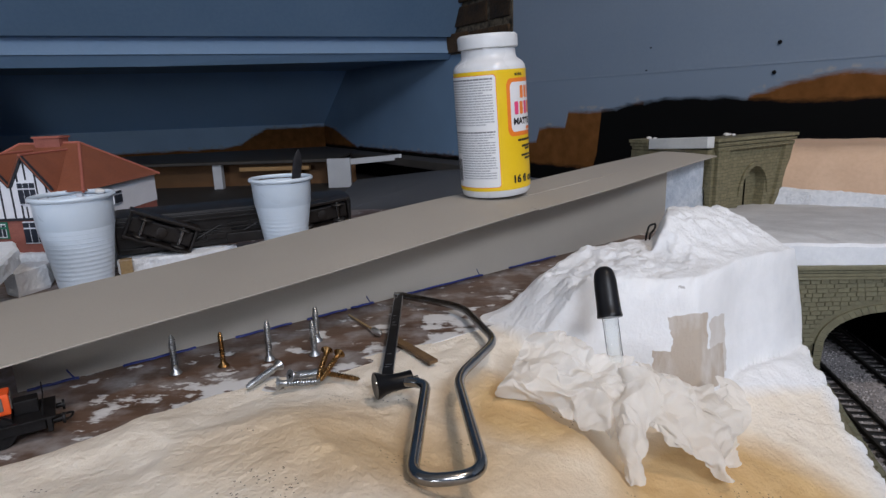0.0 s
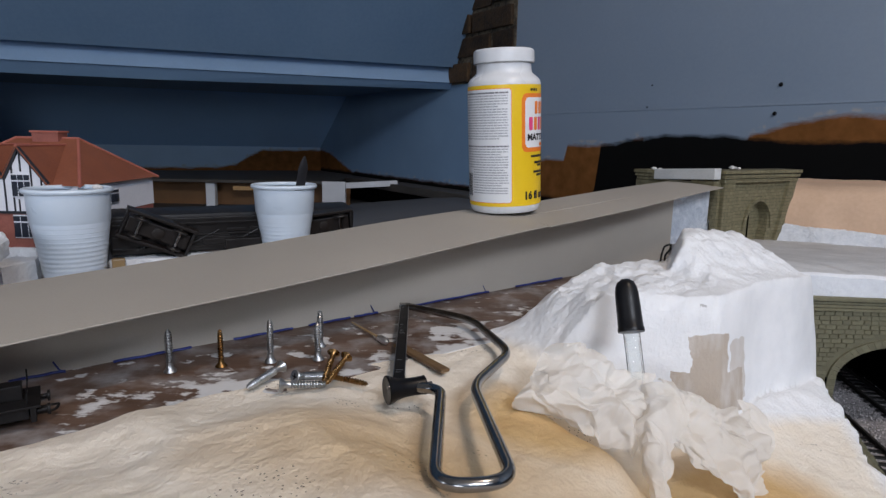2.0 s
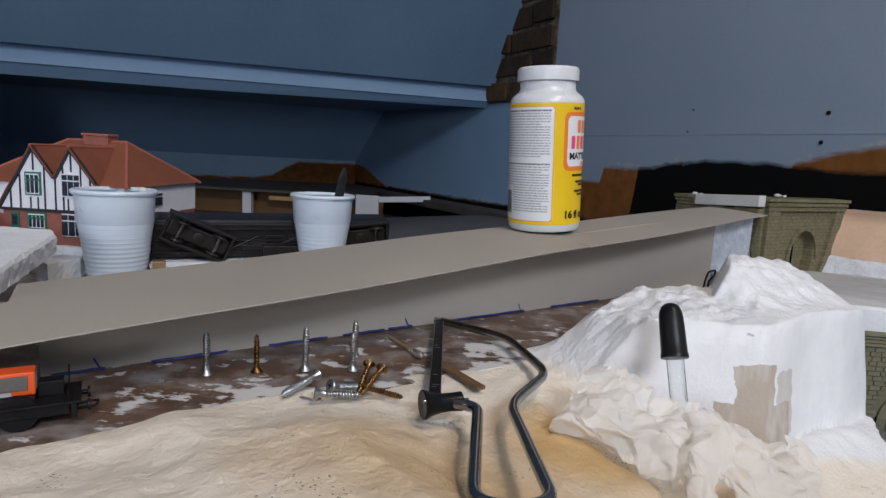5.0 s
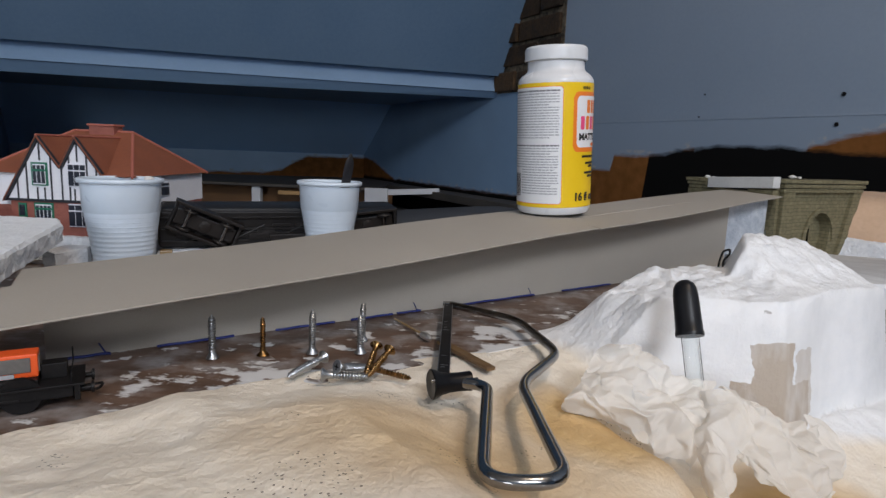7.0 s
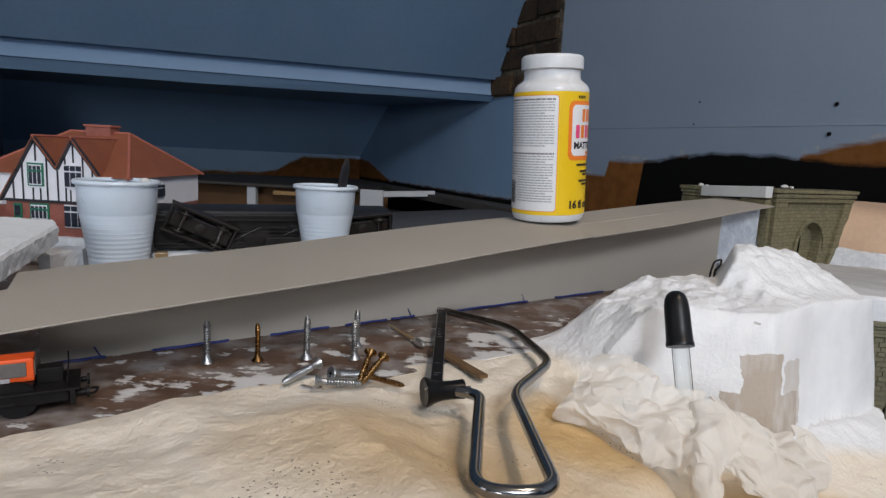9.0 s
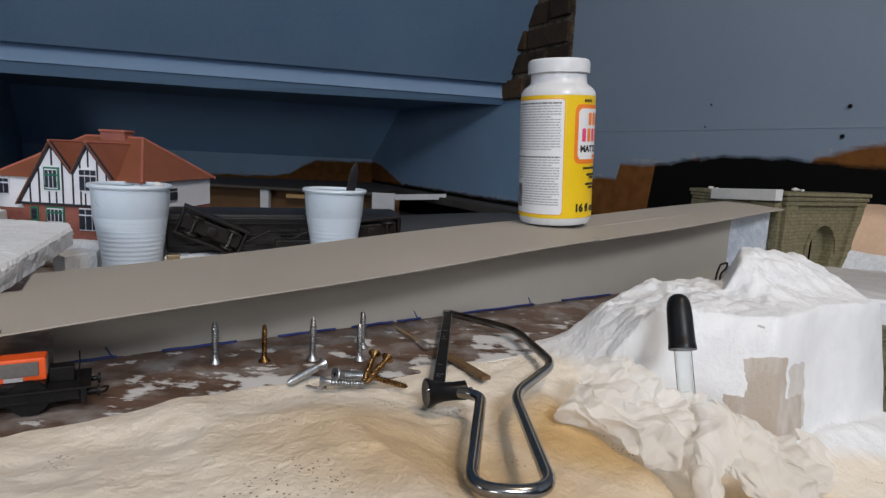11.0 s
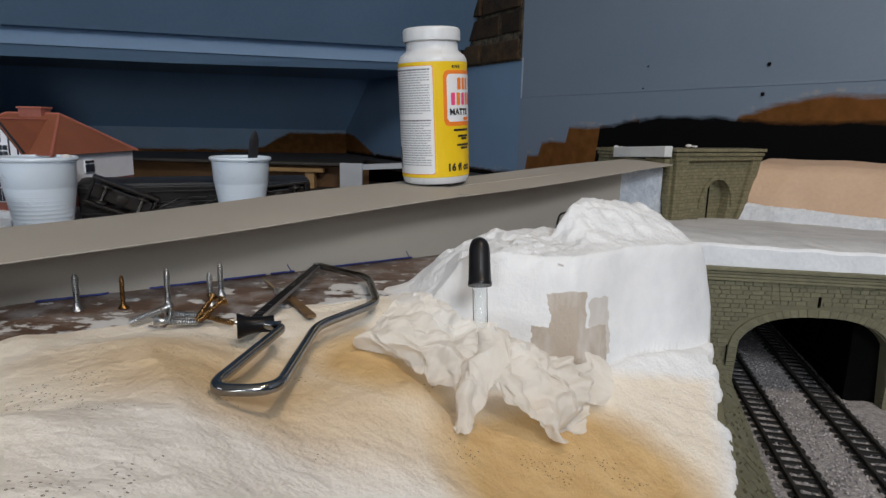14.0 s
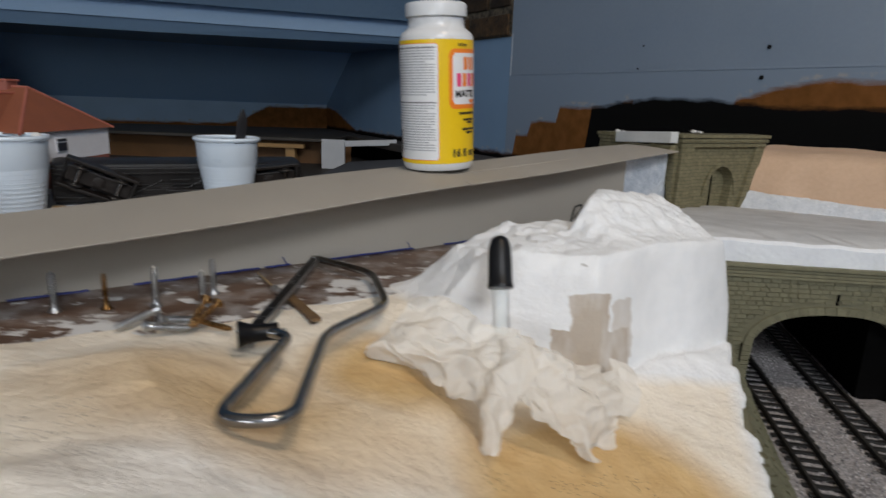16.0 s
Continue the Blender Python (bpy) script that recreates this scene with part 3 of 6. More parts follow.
def add_tube(bm, path, radius, n=12, flat=1.0):
    rings = []
    side = None
    for i, p in enumerate(path):
        d = (path[min(i + 1, len(path) - 1)] - path[max(i - 1, 0)]).normalized()
        if side is None:
            side = d.cross(Vector((0, 0, 1)))
            side = side.normalized() if side.length > 0.01 else Vector((1, 0, 0))
        side = (side - d * side.dot(d)).normalized()
        up = side.cross(d)
        r = radius(i / (len(path) - 1)) if callable(radius) else radius
        rings.append([bm.verts.new(p + side * math.cos(2 * math.pi * k / n) * r + up * math.sin(2 * math.pi * k / n) * r * flat) for k in range(n)])
    for a, b in zip(rings, rings[1:]):
        for k in range(n):
            bm.faces.new((a[k], a[(k + 1) % n], b[(k + 1) % n], b[k]))
    bm.faces.new(rings[0][::-1])
    bm.faces.new(rings[-1])


def tube(path, radius, n=12, flat=1.0):
    bm = bmesh.new()
    add_tube(bm, path, radius, n, flat)
    return bm


def add_prism(bm, outline, depth, m):
    """A flat outline in (x, z), pushed from y = 0 to y = depth, at m."""
    a = [bm.verts.new(m @ Vector((x, 0, z))) for x, z in outline]
    b = [bm.verts.new(m @ Vector((x, depth, z))) for x, z in outline]
    bm.faces.new(a)
    bm.faces.new(b[::-1])
    for i in range(len(a)):
        j = (i + 1) % len(a)
        bm.faces.new((a[j], a[i], b[i], b[j]))


def prism(outline, depth, m=Matrix.Identity(4)):
    bm = bmesh.new()
    add_prism(bm, outline, depth, m)
    return bm


def sstep(a, b, x):
    t = np.clip((x - a) / (b - a), 0.0, 1.0)
    return t * t * (3 - 2 * t)


def grid_noise(x, y, scale, seed, octaves=4):
    """Smooth value noise on arrays, about -1 to 1."""
    total, amp, norm = np.zeros_like(x), 1.0, 0.0
    for o in range(octaves):
        rng = np.random.RandomState(seed + o)
        t = rng.rand(64, 64) * 2 - 1
        fx, fy = x * scale * 2 ** o, y * scale * 2 ** o
        ix, iy = np.floor(fx).astype(int), np.floor(fy).astype(int)
        ax, ay = fx - ix, fy - iy
        ax, ay = ax * ax * (3 - 2 * ax), ay * ay * (3 - 2 * ay)
        g = lambda i, j: t[i % 64, j % 64]
        total += amp * ((g(ix, iy) * (1 - ax) + g(ix + 1, iy) * ax) * (1 - ay) + (g(ix, iy + 1) * (1 - ax) + g(ix + 1, iy + 1) * ax) * ay)
        norm += amp
        amp *= 0.5
    return total / norm * 1.6


def sheet_mesh(name, X, Y, Z, mat, keep=None, smooth=True):
    """A surface over a grid of points; keep: which cells stay."""
    ny, nx = X.shape
    verts = np.stack([X, Y, Z], -1).reshape(-1, 3)
    i = np.arange(ny * nx).reshape(ny, nx)
    faces = np.stack([i[:-1, :-1], i[:-1, 1:], i[1:, 1:], i[1:, :-1]], -1)
    faces = faces[keep] if keep is not None else faces.reshape(-1, 4)
    used = np.unique(faces)
    back = np.zeros(len(verts), int)
    back[used] = np.arange(len(used))
    me = bpy.data.meshes.new(name)
    me.from_pydata(verts[used].tolist(), [], back[faces].tolist())
    me.materials.append(M[mat])
    me.polygons.foreach_set("use_smooth", [smooth] * len(me.polygons))
    return new(name, me)


def text_part(name, body, size, mat, parent, place, label="", extrude=0.0):
    """Letters of the built-in font; place maps a flat point (x, y, 0) to its place on the thing."""
    cu = bpy.data.curves.new(name, "FONT")
    cu.body, cu.size, cu.align_x, cu.align_y = body, size, "CENTER", "CENTER"
    cu.resolution_u, cu.offset = 3, size * 0.046
    tmp = bpy.data.objects.new(name, cu)
    me = bpy.data.meshes.new_from_object(tmp)
    bpy.data.objects.remove(tmp)
    bm = bmesh.new()
    bm.from_mesh(me)
    bpy.data.meshes.remove(me)
    bmesh.ops.triangulate(bm, faces=bm.faces)
    for v in bm.verts:
        v.co = place(v.co.x, v.co.y)
    return part(name, bm, mat, parent, label)

MARKS = [(0.091, 0.120, True), (0.147, 0.196, False), (0.226, 0.272, False), (0.286, 0.323, False), (0.328, 0.350, True), (0.384, 0.479, True), (0.518, 0.589, False)]

# ---- setting ----
CU, SU = 0.788, 0.616


def uv(u, v, z=0.0):
    """From metres along and across the card ramp to the world."""
    return Vector((u * CU - v * SU, u * SU + v * CU, z))


# blue_paint lightened for the beam face: its light is put into the colour
M["lit_blue"] = simple("lit_blue_emulsion", (0.225, 0.35, 0.52), (0.25, 0.38, 0.56), 0.55, fine=120, coarse=5, relief=0.0004, strength=0.25)
GABLE = Matrix(((-0.547, -0.837, 0, 0.684), (0.837, -0.547, 0, 1.32), (0, 0, 1, 0), (0, 0, 0, 1)))
gable_paint = painted_wall_material(
    "gable_paint",
    [(-0.6, 0.165), (0.0, 0.165), (0.1, 0.174), (0.25, 0.176), (0.36, 0.162), (0.455, 0.145), (0.465, 0.0), (2.8, 0.0)],
    [(-0.6, 0.215), (-0.1, 0.21), (-0.03, 0.197), (0.05, 0.178), (0.12, 0.05), (0.31, 0.05), (0.315, 0.168), (0.35, 0.165), (0.352, 0.148), (0.575, 0.146), (0.578, 0.105),
     (0.688, 0.103), (0.692, 0.062), (0.758, 0.06), (0.762, 0.0), (1.97, 0.0), (2.02, 0.012), (2.10, 0.038), (2.20, 0.070), (2.30, 0.090), (2.78, 0.094)],
    (-0.6, 3.4), coat_end=0.805)
# knee base lifted above the gable's blue for light missing under the eaves
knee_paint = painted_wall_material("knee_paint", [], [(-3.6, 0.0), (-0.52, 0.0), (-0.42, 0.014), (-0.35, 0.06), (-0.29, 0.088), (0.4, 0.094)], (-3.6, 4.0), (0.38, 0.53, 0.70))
wall_gable = part("wall_gable", box(-2.2, 3.4, -0.1, 0.0, -0.9, 1.75), gable_paint)
wall_gable.matrix_world = GABLE
tagged(wall_gable, "blue painted gable wall, bare brown and black low down", "wall", kind="structure")
# the eaves run out from the gable towards the west, a little off square
EAVES = Vector((-0.945, -0.327, 0))


def eaves(s, out, z):
    """s metres along the gable, out metres away from it."""
    return GABLE @ Vector((s, 0, z)) + EAVES * out


def eaves_board(name, profile, mat, label, category="ceiling", out0=-0.06, out1=3.5, drop=0.0):
    """A board whose closed profile in (s, z) is drawn out along the eaves; its last two corners sink by drop within the first metre."""
    bm = bmesh.new()
    n = len(profile)
    rows = []
    for out in (out0, out0 + 0.5, out0 + 1.0, out1):
        sink = drop * min(1.0, (out - out0) / 1.0)
        rows.append([bm.verts.new(eaves(s, out, z - (sink if k >= n - 2 else 0.0))) for k, (s, z) in enumerate(profile)])
    for a, b in zip(rows, rows[1:]):
        for k in range(n):
            j = (k + 1) % n
            bm.faces.new((a[k], b[k], b[j], a[j]))
    bm.faces.new(rows[0])
    bm.faces.new(rows[-1][::-1])
    bmesh.ops.recalc_face_normals(bm, faces=bm.faces)
    return tagged(part(name, bm, mat), label, category, kind="structure")


KNEE = Matrix(((0.945, -0.327, 0, 0), (0.327, 0.945, 0, 0), (0, 0, 1, 0), (0, 0, 0, 1)))
KNEE.translation = eaves(2.36, 0, 0)
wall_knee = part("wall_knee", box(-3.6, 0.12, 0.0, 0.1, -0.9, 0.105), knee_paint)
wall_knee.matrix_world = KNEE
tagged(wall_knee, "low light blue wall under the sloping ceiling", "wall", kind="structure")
# the same blue lifted again to make up for the dark eaves recess
M["lifted_blue"] = simple("lifted_blue_emulsion", (0.30, 0.49, 0.76), (0.33, 0.53, 0.80), 0.6, fine=120, coarse=5, relief=0.0004, strength=0.25)
eaves_board("ceiling_slope_lower", [(2.37, 0.092), (2.03, 0.342), (2.07, 0.39), (2.41, 0.14)], "lifted_blue", "blue painted lower sloping ceiling")
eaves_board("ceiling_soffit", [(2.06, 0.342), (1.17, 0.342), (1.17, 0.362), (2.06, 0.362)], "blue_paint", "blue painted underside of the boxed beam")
eaves_board("ceiling_beam_face", [(1.13, 0.345), (1.160, 0.403), (1.180, 0.403), (1.15, 0.345)], "lit_blue", "blue painted face of the boxed roof beam", "beam")
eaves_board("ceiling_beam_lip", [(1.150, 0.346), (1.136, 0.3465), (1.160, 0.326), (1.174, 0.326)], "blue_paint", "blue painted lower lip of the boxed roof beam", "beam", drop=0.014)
# blue_paint darkened: the steep ceiling's shade is put into its colour
M["shaded_blue"] = simple("shaded_blue_emulsion", (0.098, 0.172, 0.275), (0.12, 0.20, 0.31), 0.6, fine=90, coarse=4, relief=0.0004, strength=0.25)
eaves_board("ceiling_slope_upper", [(1.115, 0.395), (0.40, 1.76), (0.44, 1.79), (1.155, 0.415)], "shaded_blue", "blue painted steep upper ceiling")
alcove_end = part("wall_alcove_end", box(1.25, 2.45, 0, 0.1, -0.9, 0.36), "blue_paint")
alcove_end.matrix_world = Matrix.Translation(EAVES * 1.62) @ GABLE
tagged(alcove_end, "blue painted end wall of the eaves recess", "wall", kind="structure")
ceiling_bm = bmesh.new()
add_box(ceiling_bm, -3.2, 0.45, -3.1, 2.05, 1.72, 1.8)
add_box(ceiling_bm, 1.45, 2.9, -3.1, 2.05, 1.72, 1.8)
add_box(ceiling_bm, 0.45, 1.45, -3.1, -2.19, 1.72, 1.8)
add_box(ceiling_bm, 0.45, 1.45, -1.50, 2.05, 1.72, 1.8)
tagged(part("ceiling", ceiling_bm, "magnolia"), "plain pale loft ceiling", "ceiling", kind="structure")
tagged(part("floor", box(-3.3, 3.0, -3.3, 3.6, -0.95, -0.9), "loft_floor"), "brown boarded loft floor", "floor", kind="structure")
# west wall with an added opening, out of view, for the gable's fill light
bm = bmesh.new()
add_box(bm, -3.3, -3.2, -3.2, -2.0, -0.9, 1.8)
add_box(bm, -3.3, -3.2, -1.0, 3.6, -0.9, 1.8)
add_box(bm, -3.3, -3.2, -2.0, -1.0, -0.9, 0.84)
add_box(bm, -3.3, -3.2, -2.0, -1.0, 1.52, 1.8)
tagged(part("wall_west", bm, "blue_paint"), "plain blue loft wall with an added opening for fill light", "wall", kind="structure")
tagged(part("wall_east", box(2.9, 3.0, -3.2, 1.0, -0.9, 1.8), "blue_paint"), "plain blue loft wall", "wall", kind="structure")
# rear wall, out of view, with an added opening for the recess's fill light
bm = bmesh.new()
add_box(bm, -3.2, -0.9, -2.3, -2.2, -0.9, 1.8)
add_box(bm, -0.1, 2.9, -2.3, -2.2, -0.9, 1.8)
add_box(bm, -0.9, -0.1, -2.3, -2.2, -0.9, 0.20)
add_box(bm, -0.9, -0.1, -2.3, -2.2, 0.80, 1.8)
tagged(part("wall_south", bm, "blue_paint"), "plain blue rear wall with an added opening for fill light", "wall", kind="structure")

# plasterboard panel and bare chimney bricks on the gable
panel = part("wall_panel", box(-2.1, 0.805, 0.0002, 0.0006, 0.231, 1.70), "panel_paint")
panel.matrix_world = GABLE
tagged(panel, "blue painted plasterboard panel fixed to the gable wall", "wall panel", kind="structure")
M["seam"] = simple("filled_panel_seam", (0.245, 0.31, 0.395), (0.285, 0.35, 0.435), 0.7, fine=300, coarse=14)
M["bare_seam"] = simple("bare_plaster_seam", (0.42, 0.49, 0.57), (0.55, 0.61, 0.68), 0.8, fine=300, coarse=20)
for name, dims, mat, words in (("panel_seam", (-2.1, 0.79, 0.0004, 0.0010, 0.2285, 0.2325), "seam", "filled joint along the foot of the panel"),
                               ("panel_seam", (0.797, 0.803, 0.0004, 0.0012, 0.226, 0.345), "bare_seam", "pale bare joint at the edge of the panel")):
    seam = part(name, box(*dims), mat)
    seam.matrix_world = GABLE
    tagged(seam, words, "wall joint", kind="structure")
M["sooty_brick"] = simple("sooty_bare_brick", (0.016, 0.010, 0.005), (0.075, 0.042, 0.018), 0.85, fine=120, coarse=22, relief=0.004, strength=0.8, vary=0.9)
M["old_mortar"] = simple("old_lime_mortar", (0.010, 0.008, 0.005), (0.16, 0.13, 0.09), 0.9, fine=120, coarse=30, relief=0.002)
stack = part("chimney_breast", box(0.805, 1.16, 0.0005, 0.004, 0.338, 1.70), "old_mortar")
stack.matrix_world = GABLE
tagged(stack, "bare dark brown chimney brickwork with old mortar", "brickwork", kind="structure")
rng = random.Random(4)
for row in range(15):
    z = 0.342 + row * 0.075
    left = (1.150 if row < 2 else 1.085) - 0.008 * (row // 2)
    s = 0.812
    w = 0.10 if row % 2 else 0.205
    while s < left - 0.03:
        e = min(s + w, left)
        br = part("brick", box(s + rng.random() * 0.006, e - rng.random() * 0.006, 0.003, 0.007 + rng.random() * 0.014, z + rng.random() * 0.006, z + 0.060 + rng.random() * 0.007, bevel=0.004, m=Matrix.Translation((0, 0, rng.uniform(-0.003, 0.003)))), "sooty_brick", stack)
        s, w = e + 0.009, 0.21

for s, z in ((-0.002, 0.268), (0.004, 0.2125), (0.30, 0.285), (0.31, 0.235)):
    big = s < 0.1
    nail = lathe([(0.0008, 0.0), (0.0009, 0.0012), (0.0042 if big else 0.002, 0.0012), (0.004 if big else 0.002, 0.0022), (0.002, 0.0028)], 12)
    ob = part("nail", nail, "black_metal", smooth=True)
    ob.matrix_world = GABLE @ pose(s, 0.0008, z, -90, 0, 0)
    tagged(ob, "dark round nail head in the blue panel", "nail", "nails in the wall panel")

# ---- baseboards ----
bm = bmesh.new()
vs = []
outline = [uv(-0.25, 0.36), uv(0.05, 0.392), uv(0.40, 0.385), uv(0.62, 0.36), Vector((0.345, 0.66, 0)), Vector((0.345, 1.0, 0)), Vector((0.25, 1.12, 0)), Vector((-0.9, 1.12, 0)), Vector((-0.9, 0.30, 0)), Vector((-0.5, 0.10, 0))]
a = [bm.verts.new(p) for p in outline]
b = [bm.verts.new(p - Vector((0, 0, 0.012))) for p in outline]
bm.faces.new(a)
bm.faces.new(b[::-1])
for i in range(len(a)):
    j = (i + 1) % len(a)
    bm.faces.new((a[i], b[i], b[j], a[j]))
front_board = part("layout_board", bm, "brown_board")
tagged(front_board, "brown stained layout board with plaster splashes", "baseboard", kind="structure")
bm = box(-2.6, 0.62, 1.125, 3.355, -0.15, -0.13)
tagged(part("rear_board", bm, "dark_board"), "dark rear layout board below the raised track", "baseboard", kind="structure")
bm = bmesh.new()
pts = [(-0.20, 1.13, -0.02), (0.52, 1.13, -0.02), (0.10, 2.14, -0.035), (-0.30, 2.30, -0.085)]
a = [bm.verts.new(p) for p in pts]
b = [bm.verts.new((x, y, z - 0.012)) for x, y, z in pts]
bm.faces.new(a)
bm.faces.new(b[::-1])
for i in range(4):
    j = (i + 1) % 4
    bm.faces.new((a[i], b[i], b[j], a[j]))
tagged(part("grey_incline_board", bm, "grey_board"), "grey painted track board running up behind the ramp", "board", kind="structure")
tagged(part("raised_trackbed", box(-2.6, -0.40, 2.48, 3.360, -0.032, -0.02, bevel=0.003), "dark_board"), "dark raised track shelf along the rear wall", "shelf", kind="structure")
side_bed = part("side_trackbed", box(0.74, 2.3, 0.002, 0.10, -0.05, -0.022, bevel=0.003), "dark_board")
side_bed.matrix_world = GABLE
tagged(side_bed, "dark raised track shelf along the gable wall", "shelf", kind="structure")
tagged(part("shelf_back_panel", box(-2.6, -0.35, 2.60, 2.61, -0.13, -0.033), "hardboard"), "bare brown hardboard under the raised track", "panel", kind="structure")

post = part("support_post", box(-0.908, -0.872, 2.50, 2.53, -0.13, -0.033, bevel=0.002), "white_card")
tagged(post, "white painted post under the raised track shelf", "post")
post = part("support_post", box(-0.60, -0.562, 2.52, 2.56, -0.13, -0.062, bevel=0.002), "pine")
tagged(post, "bare pine post under the raised track shelf", "post")
post = part("support_batten", box(-0.80, -0.52, 2.50, 2.53, -0.062, -0.046, bevel=0.002), "pine")
tagged(post, "bare pine batten under the raised track shelf", "batten")
post = part("white_bracket", box(-0.435, -0.345, 2.44, 2.46, -0.13, -0.017, bevel=0.002), "white_card")
tagged(post, "upright white card bracket beside the grey board", "bracket")
bar = part("white_strip", box(0.0, 0.20, -0.006, 0.006, -0.022, 0.0, bevel=0.002), "white_card")
bar.matrix_world = pose(-0.344, 2.44, -0.020, 0, -3.5, 4)
tagged(bar, "white card strip on edge along the grey board", "card strip")

# ---- card ramp ----
def ramp_z(u):
    return 0.078 + 0.064 * (u - 0.5487)


ramp_thing = thing("card_ramp", Matrix.Identity(4), "long grey card ramp folded over an upright card wall", "ramp")


def card_sheet(corners, thick, lift=0.0, sag=0.0):
    """A top sheet between its corners (u, v), which lies on the slope."""
    bm = bmesh.new()
    (ua, va), (ub, vb), (uc, vc), (ud, vd) = corners
    n = 24
    top, low = [], []
    for i in range(n + 1):
        t = i / n
        row_t, row_l = [], []
        for k in range(7):
            w = k / 6
            u = (ua + (ub - ua) * t) * (1 - w) + (ud + (uc - ud) * t) * w
            v = (va + (vb - va) * t) * (1 - w) + (vd + (vc - vd) * t) * w
            z = ramp_z(u) + lift - sag * (1 - w) ** 2 + 0.0008 * math.sin(u * 17 + w)
            row_t.append(bm.verts.new(uv(u, v, z)))
            row_l.append(bm.verts.new(uv(u, v, z - thick)))
        top.append(row_t)
        low.append(row_l)
    for i in range(n):
        for k in range(6):
            bm.faces.new((top[i][k], top[i + 1][k], top[i + 1][k + 1], top[i][k + 1]))
            bm.faces.new((low[i][k], low[i][k + 1], low[i + 1][k + 1], low[i + 1][k]))
        for k in (0, 6):
            bm.faces.new((top[i][k], top[i + 1][k], low[i + 1][k], low[i][k]))
    for i in (0, n):
        for k in range(6):
            bm.faces.new((top[i][k], top[i][k + 1], low[i][k + 1], low[i][k]))
    return bm


part("top_sheet", card_sheet([(0.064, 0.430), (0.519, 0.4520), (0.521, 0.563), (0.077, 0.549)], 0.0010, sag=0.0062), "card", ramp_thing, smooth=True)
part("top_sheet", card_sheet([(0.512, 0.4480), (0.872, 0.469), (0.868, 0.549), (0.514, 0.562)], 0.0010, -0.0018, 0.0040), "card", ramp_thing, smooth=True)
part("top_sheet", card_sheet([(-0.16, 0.434), (0.110, 0.4480), (0.110, 0.511), (-0.16, 0.505)], 0.0010, -0.0022, 0.0050), "card", ramp_thing, "lower sheet that carries the ramp on", smooth=True)
bm = bmesh.new()
n = 30
rows = []
for i in range(n + 1):
    u = 0.086 + (0.806 - 0.086) * i / n
    v = 0.499 + 0.0012 * math.sin(u * 11)
    zt = ramp_z(u) - 0.003
    rows.append([bm.verts.new(uv(u, v + dv, z)) for dv, z in ((0, 0.0), (0, zt), (0.0016, zt), (0.0016, 0.0))])
for a, b in zip(rows, rows[1:]):
    for k in range(4):
        j = (k + 1) % 4
        bm.faces.new((a[k], b[k], b[j], a[j]))
bm.faces.new(rows[0])
bm.faces.new(rows[-1][::-1])
part("upright_sheet", bm, "card", ramp_thing, "upright grey card wall", smooth=True)
for u in (0.16, 0.33, 0.50, 0.68):
    part("rib", box(u - 0.001, u + 0.001, 0.0, 0.036, 0.0, ramp_z(u) - 0.004, m=Matrix(((CU, -SU, 0, -0.502 * SU), (SU, CU, 0, 0.502 * CU), (0, 0, 1, 0), (0, 0, 0, 1)))), "card", ramp_thing)

# pen marks where the card meets the board
for u0, u1, tick in MARKS:
    bm = bmesh.new()
    path = [uv(u0 + (u1 - u0) * k / 8, 0.4966 + 0.0006 * math.sin(k * 1.7 + u0 * 40), 0.0012) for k in range(9)]
    add_tube(bm, path, 0.0014, 8, 0.6)
    if tick:
        add_tube(bm, [uv(u1, 0.4952, 0.0006), uv(u1 - 0.003, 0.4975, 0.002), uv(u1 - 0.006, 0.4978, 0.008)], 0.0008, 6, 0.5)
    tagged(part("pen_mark", bm, "blue_ink"), "blue marker pen line drawn along the card foot", "pen mark", "pen marks along the card", kind="stuff")

